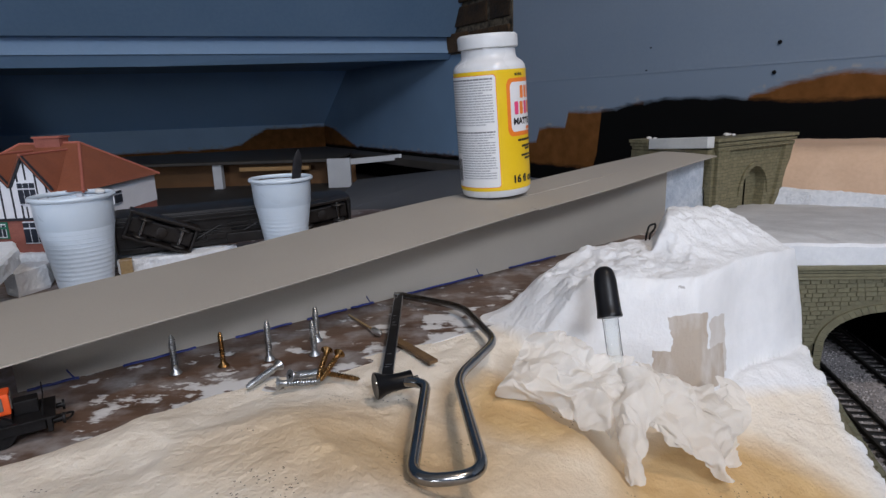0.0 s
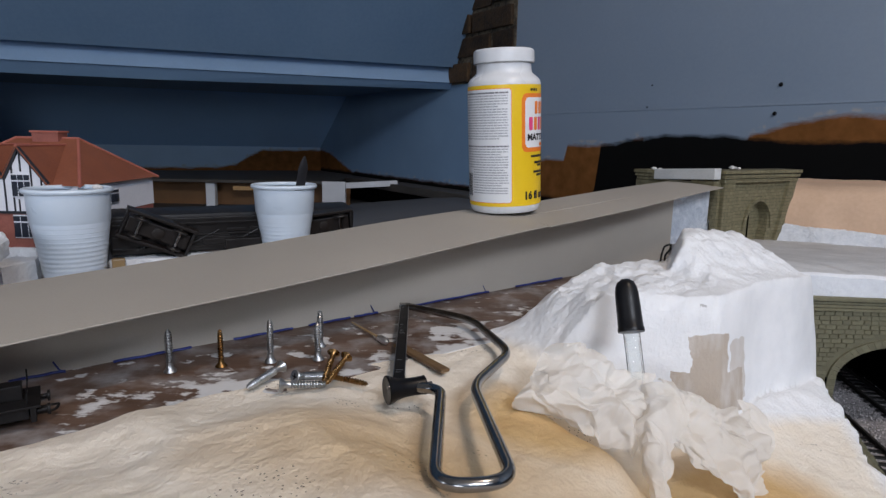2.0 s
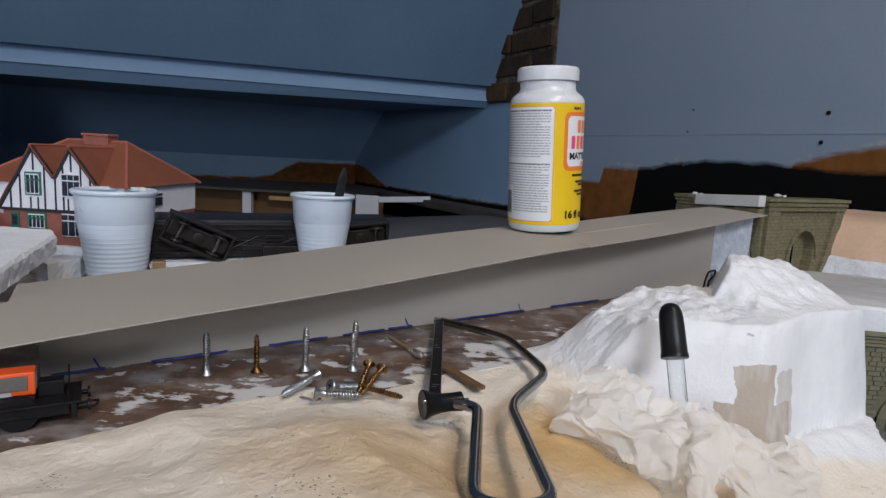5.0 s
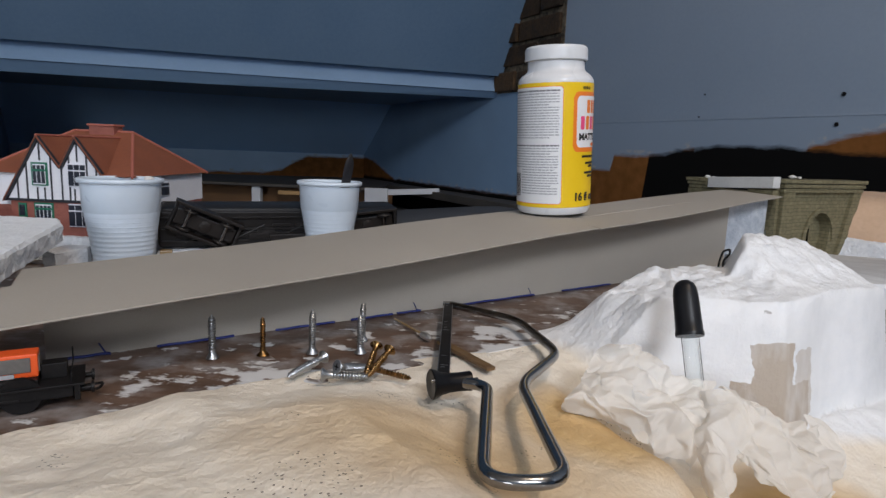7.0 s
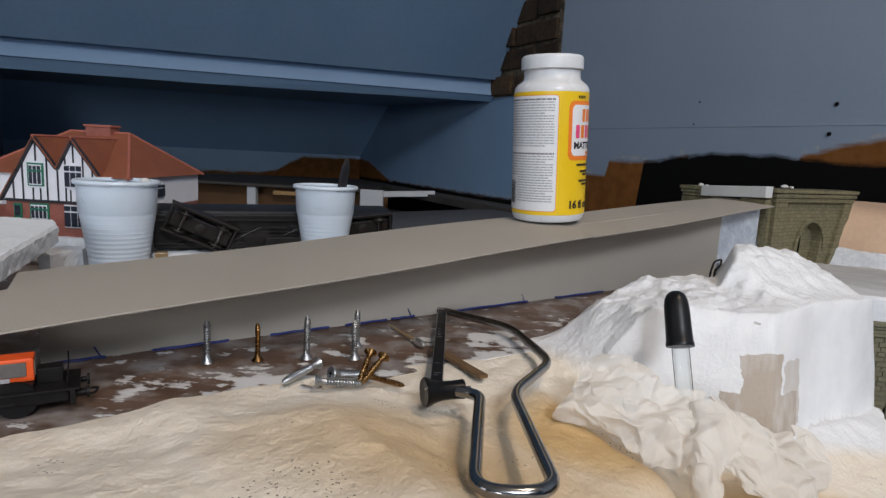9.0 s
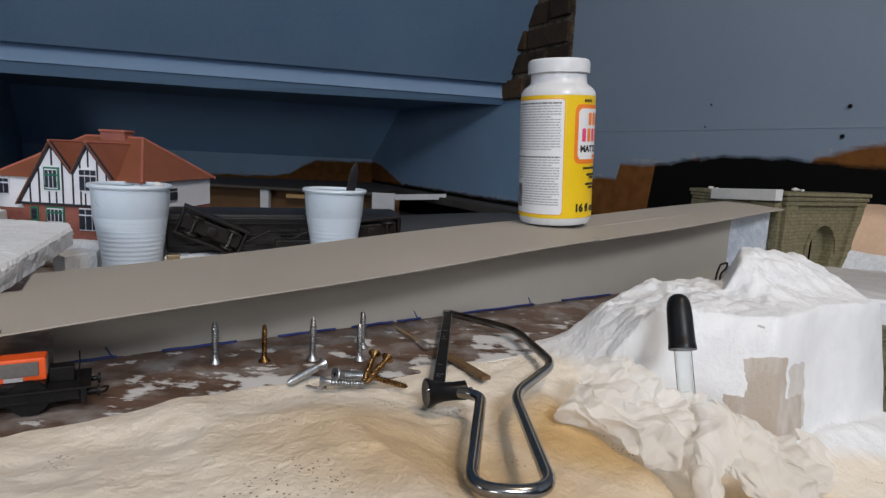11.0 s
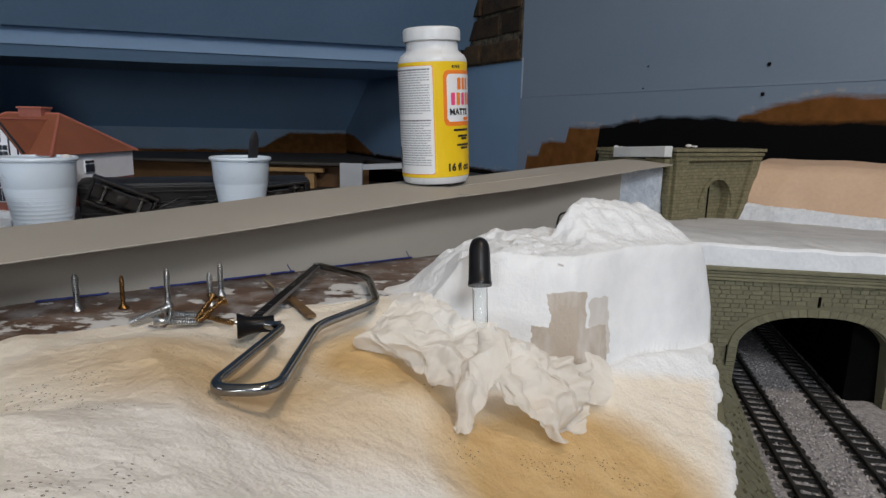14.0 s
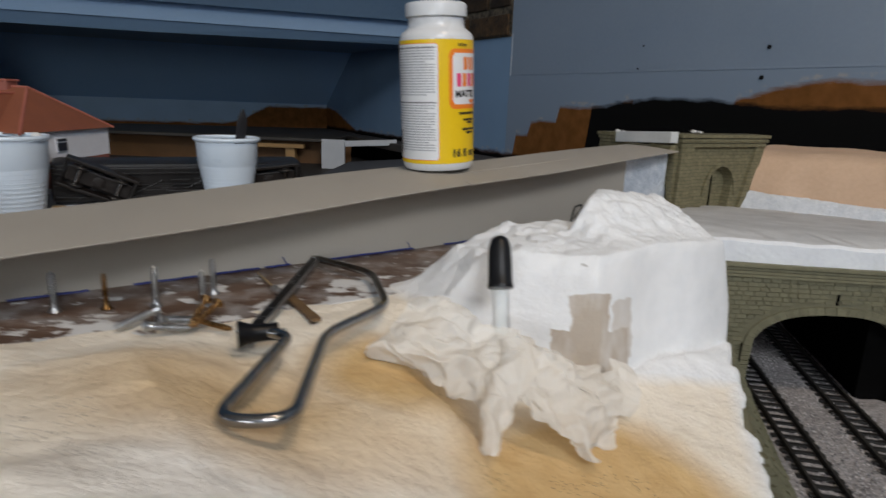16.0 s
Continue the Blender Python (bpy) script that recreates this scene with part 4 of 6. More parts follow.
# ---- plaster hill ----
def hill_height(x, y, rough=True):
    u, v = x * CU + y * SU, -x * SU + y * CU
    front = np.interp(u, [-0.3, 0.0, 0.09, 0.15, 0.20, 0.25, 0.29, 0.35, 0.42, 0.58, 0.8], [0.05, 0.05, 0.046, 0.034, 0.018, -0.008, -0.016, -0.042, -0.05, -0.057, -0.06])
    # a flat shelf below the saw that breaks off in a rounded lip
    shelf = np.interp(u, [0.20, 0.25, 0.29, 0.328, 0.338, 0.348, 0.362, 0.40], [0.018, -0.006, -0.009, -0.011, -0.015, -0.028, -0.044, -0.05])
    level = sstep(0.205, 0.25, v)
    front = front * (1 - level) + shelf * level
    shift = 0.030 * sstep(0.20, 0.28, u)
    z = front * sstep(0.405 - shift, 0.275 - shift * 0.7, v)
    near = sstep(0.24, 0.10, v) * sstep(0.17, 0.30, u)
    z = z - 0.03 * near
    crest = np.exp(-((v - 0.355 - 0.03 * np.sin(u * 20)) / 0.022) ** 2) * sstep(0.30, 0.22, u)
    z = z + 0.005 * crest
    # a small hump where the cloth was doubled
    z = z + 0.007 * np.exp(-((x + 0.128) / 0.026) ** 2 - ((y - 0.392) / 0.020) ** 2)
    # the white block: nearly upright front, sloping left, rounded right and back
    face = 0.2635 + 0.85 * np.maximum(0.0, 0.480 - u) + 0.002 * np.sin(u * 60)
    back = 0.030 * sstep(0.51, 0.58, u)
    m = np.clip((v - face + 0.006) / 0.009, 0, 1) * sstep(0.390, 0.448, u + 0.35 * np.maximum(0.0, 0.378 - v)) * sstep(0.415 - back, 0.372 - back, v) * sstep(0.690, 0.638, u)
    lip = np.clip((v - face) / 0.045, 0, 1)
    top = 0.0460 + 0.0035 * lip - 0.0130 * sstep(0.305, 0.37, v) * sstep(0.500, 0.440, u)
    # a flat-topped hump at its back corner
    top = top + (0.0268 - 0.007 * sstep(0.56, 0.64, u)) * sstep(0.505 + 1.5 * np.maximum(0.0, v - 0.322), 0.532 + 1.5 * np.maximum(0.0, v - 0.322), u) * (0.22 * sstep(0.270, 0.300, v) + 0.78 * sstep(0.286, 0.330 + 0.12 * np.maximum(0.0, u - 0.56), v)) * sstep(0.372, 0.348, v)
    z = z * (1 - m) + top * m
    # worn away towards its outer corner
    z = z - 0.005 * m * sstep(0.580, 0.640, u) * sstep(face + 0.035, face, v)
    # foot of the block, banked up
    z = z + 0.008 * np.exp(-((v - face + 0.014) / 0.016) ** 2) * sstep(0.36, 0.46, u) * (1 - m) * sstep(0.64, 0.58, u)
    if rough:
        k = 0.0017 * grid_noise(x, y, 26, 11, 4) + 0.0008 * grid_noise(x, y, 75, 31, 3)
        steep = 1 - 0.85 * np.exp(-((v - face) / 0.007) ** 2) * sstep(0.40, 0.45, u) * sstep(0.66, 0.62, u)
        k = k * steep
        edge = np.clip((z + 0.002) / 0.006, 0, 1)
        z = z + k * (0.35 + 0.65 * np.maximum(edge, (v < 0.38)))
        z = z + m * steep * (0.0009 + 0.0020 * np.maximum(sstep(0.47, 0.43, u), sstep(0.275, 0.30, v))) * (0.8 * grid_noise(x, y, 115, 5, 4) - 0.6 * np.abs(grid_noise(x * 0.6, y, 150, 47, 3)))
    # sinks under the board beyond its ragged edge
    rag = 0.398 + 0.012 * grid_noise(x, y, 18, 71, 3)
    z = z - 0.010 * sstep(rag, rag + 0.014, v) * (1 - m)
    # the edge above the cutting
    right = 0.3498 + 0.225 * (y - 0.569) - 0.003 * sstep(0.560, 0.490, y) + 0.005 * grid_noise(x * 0, y, 40, 91, 4) + 0.0022 * grid_noise(x * 0, y + 0.2 * z, 170, 93, 2)
    z = z - 0.011 * m * sstep(right - 0.030, right + 0.004, x) ** 2
    z = z - (z + 0.122) * sstep(right - 0.002, right + 0.006, x)
    return z


step = 0.0019
gx, gy = np.meshgrid(np.arange(-0.36, 0.375, step), np.arange(0.03, 0.70, step))
gz = hill_height(gx, gy)
gv = -gx * SU + gy * CU
cell = (gv[:-1, :-1] < 0.44) & (gz[:-1, :-1] > -0.1215) & ((gz[:-1, :-1] > -0.102) | (gy[:-1, :-1] > 0.615)) & (gy[:-1, :-1] < 0.668 + 0 * gx[:-1, :-1])
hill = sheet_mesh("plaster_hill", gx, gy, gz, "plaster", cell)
tagged(hill, "white plaster cloth hillside with shade tinted tan into its colour", "hillside", kind="structure")

# ---- cutting with the double track ----
CUT_Z = -0.122
tdir = Vector((0.160, 0.987, 0)).normalized()
tnrm = Vector((tdir.y, -tdir.x, 0))


def track_point(centre, a, off, z):
    return centre + tdir * a + tnrm * off + Vector((0, 0, z))


bx, by = np.meshgrid(np.arange(0.26, 0.72, 0.004), np.arange(0.30, 1.10, 0.004))
bz = CUT_Z + 0.0014 + 0.0012 * grid_noise(bx, by, 70, 3, 3)
bed = sheet_mesh("ballast_bed", bx, by, bz, "ballast")
tagged(bed, "grey and pinkish ballast bed of the cutting", "ballast", kind="structure")
# loose stones
rng = np.random.RandomState(8)
verts, faces = [], []
for k in range(9000):
    a, o = rng.uniform(-0.26, 0.20), rng.uniform(-0.055, 0.095)
    c = track_point(Vector((0.413, 0.637, 0)), a, o, CUT_Z + 0.0018)
    r = rng.uniform(0.0006, 0.0013)
    ph = rng.uniform(0, 6.28)
    i0 = len(verts)
    for q in range(4):
        verts.append((c.x + r * math.cos(ph + q * 1.571) * rng.uniform(0.7, 1.2), c.y + r * math.sin(ph + q * 1.571) * rng.uniform(0.7, 1.2), c.z))
    verts.append((c.x + rng.uniform(-0.3, 0.3) * r, c.y + rng.uniform(-0.3, 0.3) * r, c.z + r * rng.uniform(0.7, 1.2)))
    faces += [(i0 + q, i0 + (q + 1) % 4, i0 + 4) for q in range(4)]
me = bpy.data.meshes.new("ballast_stones")
me.from_pydata(verts, [], faces)


def grit_material():
    m, n, l, b = material("ballast_stone")
    g = n.new("ShaderNodeNewGeometry")
    r = ramp(n, [(0.0, (0.09, 0.087, 0.09)), (0.5, (0.25, 0.24, 0.245)), (1.0, (0.52, 0.49, 0.48))])
    l.new(g.outputs["Random Per Island"], r.inputs[0])
    l.new(r.outputs[0], b.inputs["Base Color"])
    b.inputs["Roughness"].default_value = 0.85
    return m


M["grit"] = grit_material()
me.materials.append(M["grit"])
tagged(new("ballast_stones", me), "loose grey and pink ballast grit round the sleepers", "ballast", kind="stuff")

sleeper_mesh = None
for centre, name in ((Vector((0.4179, 0.637, 0)), "near"), (Vector((0.4864, 0.637, 0)), "far")):
    tr = thing("railway_track", Matrix.Identity(4), "model railway track with black sleepers on grey ballast", "railway track", "tracks through the bridge")
    for off in (-0.0108, 0.0108):
        bm = bmesh.new()
        for o, w, z0, z1 in ((0, 0.0018, 0.0028, 0.0036), (0, 0.0007, 0.0036, 0.0056), (0, 0.0012, 0.0056, 0.0066)):
            ps = [track_point(centre, a, off + s * w, CUT_Z + z) for a in (-0.30, 0.34) for s in (-1, 1) for z in (z0, z1)]
            vv = [bm.verts.new(p) for p in ps]
            for f in ((0, 1, 3, 2), (4, 6, 7, 5), (0, 4, 5, 1), (2, 3, 7, 6), (1, 5, 7, 3), (0, 2, 6, 4)):
                bm.faces.new([vv[i] for i in f])
        part("rail", bm, "rail_steel", tr)
    for k in range(52):
        a = -0.28 + k * 0.0118
        if sleeper_mesh is None:
            sl = part("sleeper", box(-0.0165, 0.0165, -0.0024, 0.0024, 0.0, 0.0030, bevel=0.0003), "sleeper", tr)
            sleeper_mesh = sl.data
        else:
            sl = new("sleeper", sleeper_mesh)
            sl.parent = tr
        sl.matrix_local = Matrix.Translation(track_point(centre, a, 0, CUT_Z + 0.0003)) @ Matrix.Rotation(math.atan2(tnrm.y, tnrm.x), 4, "Z")

# ---- road bridge over the cutting ----
BR_Y, AX, AW, SPRING, CROWN = 0.637, 0.4645, 0.0715, -0.070, -0.0315
bridge = thing("stone_bridge", Matrix.Translation((0, BR_Y, 0)), "olive stone model bridge with a wide flat arch", "bridge")


def arch_top(x, grow=0.0):
    t = (x - AX) / (AW + grow)
    return SPRING + (CROWN + grow - SPRING) * math.sqrt(max(0.0, 1 - abs(t) ** 2.4)) if abs(t) < 1 else None


def wall_with_arch(x0, x1, z1, y0, y1, mat, name):
    xs = [x0 + (x1 - x0) * i / 90 for i in range(91)]
    bm = bmesh.new()
    cols = []
    for x in xs:
        t = arch_top(x)
        lo = CUT_Z - 0.004 if t is None else t
        cols.append([bm.verts.new((x, y, z)) for y in (y0, y1) for z in (lo, z1)])
    for a, b in zip(cols, cols[1:]):
        bm.faces.new((a[0], b[0], b[1], a[1]))
        bm.faces.new((a[2], a[3], b[3], b[2]))
        bm.faces.new((a[1], b[1], b[3], a[3]))
        bm.faces.new((a[0], a[2], b[2], b[0]))
    bm.faces.new(cols[0])
    bm.faces.new(cols[-1][::-1])
    return part(name, bm, mat, bridge)


wall_with_arch(0.335, 0.70, 0.012, 0.0005, 0.016, "stone_joint", "core")
# stones of the face: proud of the joints
rng = random.Random(21)
course = 0.0044
stone_cache = {}
placed, far_verts, far_faces = 0, [], []
rows = int((0.0095 - CUT_Z) / course)
for r in range(rows):
    z0 = CUT_Z + r * course
    x = 0.339 + (0.0 if r % 2 else 0.006)
    while x < 0.615:
        w = rng.choice((0.0082, 0.0098, 0.0115, 0.0070))
        x1 = nxt = x + w
        ta, tb, tc = arch_top(x, 0.0085), arch_top(x1, 0.0085), arch_top((x + x1) / 2, 0.0085)
        hit = any(t is not None and z0 < t for t in (ta, tb, tc))
        if hit and ta is None and tb is not None:
            x1 = AX - AW - 0.0085
            hit = x1 - x < 0.004
        elif hit and tb is None and ta is not None:
            x_old = x
            x = AX + AW + 0.0085
            hit = x1 - x < 0.004
            if hit:
                x = x_old
        slot = abs((x + x1) / 2 - AX) < 0.006 and -0.024 < z0 < -0.012
        if not hit and not slot:
            key = (round((x1 - x) * 2000), rng.randrange(4))
            near_face = x < 0.475 and z0 > -0.095
            if key not in stone_cache:
                ww = key[0] / 2000
                bm = box(0.0003, ww - 0.0003, -0.00018 * key[1] - 0.0002, 0.0035, 0.00025, course - 0.00025, bevel=0.0005)
                for v in bm.verts:
                    v.co += noise.noise_vector(v.co * 700 + Vector((key[1] * 7, key[0], 0))) * 0.00035
                me = bpy.data.meshes.new("stone")
                bm.to_mesh(me)
                bm.free()
                me.materials.append(M["stone"])
                stone_cache[key] = me
            if near_face and placed < 300:
                placed += 1
                ob = new("stone", stone_cache[key])
                ob.parent = bridge
                ob.location = (x, 0, z0)
            else:
                n0 = len(far_verts)
                far_verts += [(v.co.x + x, v.co.y, v.co.z + z0) for v in stone_cache[key].vertices]
                far_faces += [[n0 + i for i in p.vertices] for p in stone_cache[key].polygons]
        x = nxt
me = bpy.data.meshes.new("masonry")
me.from_pydata(far_verts, [], far_faces)
me.materials.append(M["stone_island"])
far_stones = new("masonry", me)
far_stones.parent = bridge
far_stones["kind"] = "stuff"
# arch ring
ring = 34
pts_in = []
for k in range(ring + 1):
    t = math.pi * (1 - k / ring)
    c, s_ = math.cos(t), math.sin(t)
    ex = 2 / 2.4
    pts_in.append((math.copysign(abs(c) ** ex, c), s_ ** ex if s_ > 0 else 0.0))
for (ca, sa), (cb, sb) in zip(pts_in, pts_in[1:]):
    quad = []
    for (c, s_), gr in (((ca, sa), 0.0), ((cb, sb), 0.0), ((cb, sb), 0.0078), ((ca, sa), 0.0078)):
        quad.append((AX + c * (AW + gr), SPRING + s_ * (CROWN + gr - SPRING)))
    mx, mz = sum(q[0] for q in quad) / 4, sum(q[1] for q in quad) / 4
    quad = [(mx + (x - mx) * 0.95, mz + (z - mz) * 0.95) for x, z in quad]
    part("voussoir", prism(quad, 0.005, Matrix.Translation((0, -0.0018, 0))), "stone", bridge)
for k in range(12):
    for sgn in (-1, 1):
        z0 = SPRING - (k + 1) * 0.0045
        xa = AX + sgn * AW
        xb = AX + sgn * (AW + 0.0078)
        part("voussoir", box(min(xa, xb), max(xa, xb), -0.0018, 0.003, z0 + 0.0002, z0 + 0.0043, bevel=0.0003), "stone", bridge)


def falling(bm):
    """The bridge's top falls a little to its far end."""
    for v in bm.verts:
        v.co.z -= 0.018 * (v.co.x - 0.36)
    return bm


for k in range(3):
    part("string_course", falling(box(0.337, 0.69, -0.0028 + 0.0008 * k, 0.004, 0.0020 + 0.0030 * k, 0.0046 + 0.0030 * k, bevel=0.0004)), "stone", bridge)
part("coping", falling(box(0.337, 0.69, -0.0032, 0.016, 0.0112, 0.0150, bevel=0.0007)), "stone", bridge)
part("drain_slot", box(AX - 0.0009, AX + 0.0009, -0.0012, 0.003, -0.0215, -0.0115), "tunnel_black", bridge)
for x in (0.388, 0.541):
    part("downpipe", lathe([(0.0007, CUT_Z + 0.01), (0.0007, -0.062)], 8, Matrix.Translation((x - 0.004 if x < 0.4 else x + 0.004, -0.0024, 0))), "tunnel_black", bridge)
# lining of the arch; its near-black colour and end sheet stand in for darkness
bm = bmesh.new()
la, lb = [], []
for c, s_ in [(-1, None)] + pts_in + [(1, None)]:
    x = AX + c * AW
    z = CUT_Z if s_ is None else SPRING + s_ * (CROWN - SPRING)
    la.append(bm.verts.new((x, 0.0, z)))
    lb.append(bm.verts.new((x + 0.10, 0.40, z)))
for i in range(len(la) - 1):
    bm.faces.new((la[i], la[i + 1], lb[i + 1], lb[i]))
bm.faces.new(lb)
part("lining", bm, "tunnel_black", bridge, "near-black tunnel lining standing in for the dark inside")
# added wall whose near-black colour darkens the arch beside the far track
part("inner_wall", box(0.020, 0.050, 0.020, 0.38, CUT_Z, CUT_Z + 0.080, m=Matrix(((tnrm.x, tdir.x, 0, 0.4864), (tnrm.y, tdir.y, 0, 0.0), (0, 0, 1, 0), (0, 0, 0, 1))), bevel=0.001), "tunnel_black", bridge, "near-black wall added for the dark beside the far track")
# flared wing wall of stone below the plaster edge
wing = thing("wing_wall", Matrix.Identity(4), "short flared stone retaining wall beside the track", "retaining wall")
bm = bmesh.new()
cols = []
for i in range(25):
    y = 0.345 + (0.634 - 0.345) * i / 24
    xt = 0.3556 + 0.27 * (y - 0.569)
    k = i / 24
    cols.append([bm.verts.new(p) for p in ((xt - 0.014, y, -0.089 + 0.036 * k), (xt - 0.005, y, -0.090 + 0.036 * k), (xt + 0.040 - 0.012 * k, y, CUT_Z - 0.002), (xt - 0.014, y, CUT_Z - 0.002))])
for a, b in zip(cols, cols[1:]):
    for k in range(4):
        j = (k + 1) % 4
        bm.faces.new((a[k], b[k], b[j], a[j]))
bm.faces.new(cols[0])
bm.faces.new(cols[-1][::-1])
part("core", bm, "stone_joint", wing)
rngw = random.Random(5)
bm = bmesh.new()
for r in range(7):
    y = 0.352 + 0.004 * (r % 2)
    while y < 0.626:
        w = rngw.uniform(0.007, 0.013)
        k = (y + w / 2 - 0.345) / 0.289
        xt = 0.3556 + 0.27 * (y + w / 2 - 0.569)
        top, low = Vector((xt - 0.005, 0, -0.090 + 0.036 * k)), Vector((xt + 0.040 - 0.012 * k, 0, CUT_Z))
        a = top.lerp(low, (r + 0.04) / 7)
        e = top.lerp(low, (r + 0.95) / 7)
        lift = rngw.uniform(0.0006, 0.0014)
        vs = [bm.verts.new((p.x + d, q, p.z + d)) for q in (y + 0.0004, y + w - 0.0004) for p, d in ((a, -0.001), (a, lift), (e, lift), (e, -0.001))]
        for f in ((0, 1, 2, 3), (7, 6, 5, 4), (0, 4, 5, 1), (1, 5, 6, 2), (2, 6, 7, 3), (3, 7, 4, 0)):
            bm.faces.new([vs[i] for i in f])
        y += w
masonry = part("masonry", bm, "stone_island", wing)
masonry["kind"] = "stuff"

# far side of the cutting: the other wing wall and a dark bank
wing_b = thing("wing_wall", Matrix.Identity(4), "flared stone retaining wall at the far side of the track", "retaining wall")
bm = bmesh.new()
cols = []
for i in range(17):
    k = i / 16
    y = 0.634 - 0.16 * k
    xt = 0.562 + 0.085 * k
    cols.append([bm.verts.new(p) for p in ((xt, y, CUT_Z - 0.002), (xt + 0.006, y, -0.040 - 0.062 * k), (xt + 0.014, y + 0.006, -0.040 - 0.062 * k), (xt + 0.014, y + 0.006, CUT_Z - 0.002))])
for a, b in zip(cols, cols[1:]):
    for k in range(4):
        j = (k + 1) % 4
        bm.faces.new((a[k], b[k], b[j], a[j]))
bm.faces.new(cols[0])
bm.faces.new(cols[-1][::-1])
part("core", bm, "portal_stone", wing_b)
# added bank, raised out of view to keep light off the track
bx, by = np.meshgrid(np.arange(0.56, 0.95, 0.006), np.arange(0.10, 0.634, 0.006))
bz = -0.126 + 0.23 * sstep(0.0, 0.12, bx - 0.60 - 0.05 * sstep(0.63, 0.55, by)) + 0.004 * grid_noise(bx, by, 20, 61, 3)
bank_ob = sheet_mesh("earth_bank", bx, by, bz, "dark_board")
tagged(bank_ob, "added dark brown bank, raised out of view to shade the cutting", "bank", kind="structure")

# roadbed over the bridge: white foam with a grey washed top
bm = bmesh.new()
prof = [(0.6385, 0.0145), (0.6365, 0.0335), (0.640, 0.0362), (0.72, 0.035), (0.86, 0.020), (1.03, 0.010), (1.03, -0.01), (0.70, -0.01), (0.66, 0.0155)]
cols = []
for i in range(61):
    x = 0.332 + 0.47 * i / 60
    cols.append([bm.verts.new((x, y + (0.0016 * noise.noise((x * 60, z * 90, y * 9)) if y < 0.65 else 0), z - 0.035 * max(0, x - 0.36) * (0.9 if y < 0.75 else 0.3) + 0.0014 * noise.noise((x * 45, y * 45, 1.0)))) for y, z in prof])
for a, b in zip(cols, cols[1:]):
    for k in range(len(prof)):
        j = (k + 1) % len(prof)
        bm.faces.new((a[k], b[k], b[j], a[j]))
bm.faces.new(cols[0])
bm.faces.new(cols[-1][::-1])
road = part("foam_roadbed", bm, "white_foam", smooth=True)
me = road.data
me.materials.append(M["grey_roadbed"])
for p in me.polygons:
    if p.normal.z > 0.8 and p.center.y > 0.66:
        p.material_index = 1
tagged(road, "white foam roadbed with a grey washed top", "roadbed", kind="structure")

# ---- tunnel portal at the end of the ramp ----
PORT = Matrix(((0.852, -0.524, 0, 0.40), (0.524, 0.852, 0, 0.925), (0, 0, 1, 0), (0, 0, 0, 1)))
portal = thing("tunnel_portal", PORT, "olive stone tunnel portal with a small pointed arch", "tunnel portal")


def portal_arch(x):
    t = (x - 0.1105) / 0.0335
    return 0.030 + 0.040 * math.sqrt(max(0, 1 - abs(t) ** 1.9)) if abs(t) < 1 else None


bm = bmesh.new()
cols = []
for i in range(61):
    x = 0.0 + 0.185 * i / 60
    t = portal_arch(x)
    # sides lean in towards the foot
    k = 1.0
    lo = -0.012 if t is None else t
    row = []
    for y in (0.0, 0.02):
        for z in (lo, 0.108):
            squeeze = 0.030 * (1 - max(0, z) / 0.108) * (x / 0.185)
            row.append(bm.verts.new((x - squeeze, y, z)))
    cols.append(row)
for a, b in zip(cols, cols[1:]):
    bm.faces.new((a[0], b[0], b[1], a[1]))
    bm.faces.new((a[2], a[3], b[3], b[2]))
    bm.faces.new((a[1], b[1], b[3], a[3]))
    bm.faces.new((a[0], a[2], b[2], b[0]))
bm.faces.new(cols[0])
bm.faces.new(cols[-1][::-1])
part("face", bm, "portal_stone", portal)
part("pilaster", box(0.006, 0.030, -0.006, 0.032, -0.012, 0.100, bevel=0.001), "portal_stone", portal)
part("pilaster", prism([(0.138, -0.012), (0.157, -0.012), (0.187, 0.100), (0.168, 0.100)], 0.028, Matrix.Translation((0, -0.005, 0))), "portal_stone", portal)
for k in range(3):
    part("cornice", box(0.003 - 0.002 * k, 0.186 + 0.002 * k, -0.007 - 0.0015 * k, 0.026, 0.098 + 0.006 * k, 0.103 + 0.006 * k, bevel=0.0008), "portal_stone", portal)
ringpts = []
for k in range(23):
    t = math.pi * (1 - k / 22)
    ringpts.append((math.cos(t), math.sin(t)))
for (ca, sa), (cb, sb) in zip(ringpts, ringpts[1:]):
    q = [(0.1008 + c * (0.0312 + g), 0.030 + s_ * (0.040 + g)) for c, s_, g in ((ca, sa, 0), (cb, sb, 0), (cb, sb, 0.007), (ca, sa, 0.007))]
    mx, mz = sum(p[0] for p in q) / 4, sum(p[1] for p in q) / 4
    part("voussoir", prism([(mx + (x - mx) * 0.95, mz + (z - mz) * 0.95) for x, z in q], 0.006, Matrix.Translation((0, -0.0025, 0))), "portal_stone", portal)
part("blocked_arch", box(0.055, 0.145, 0.0140, 0.0195, -0.012, 0.080), "portal_stone", portal, "stone infill with a dark joint")
part("joint", box(0.0985, 0.1000, 0.0122, 0.0150, 0.0, 0.064), "tunnel_black", portal)
# the portal's side wing runs back behind the ramp, with a white filler strip on it
part("wing", box(-0.0155, 0.016, 0.0325, 0.128, -0.012, 0.0965, bevel=0.001), "portal_stone", portal)
part("wing_head", box(-0.0155, -0.0055, -0.004, 0.0320, 0.089, 0.1005, bevel=0.0008), "portal_stone", portal)
for k in range(3):
    part("wing_cornice", box(-0.0165 - 0.0015 * k, 0.018, 0.094, 0.126 + 0.002 * k, 0.0968 + 0.0048 * k, 0.1014 + 0.0048 * k, bevel=0.0006), "portal_stone", portal)
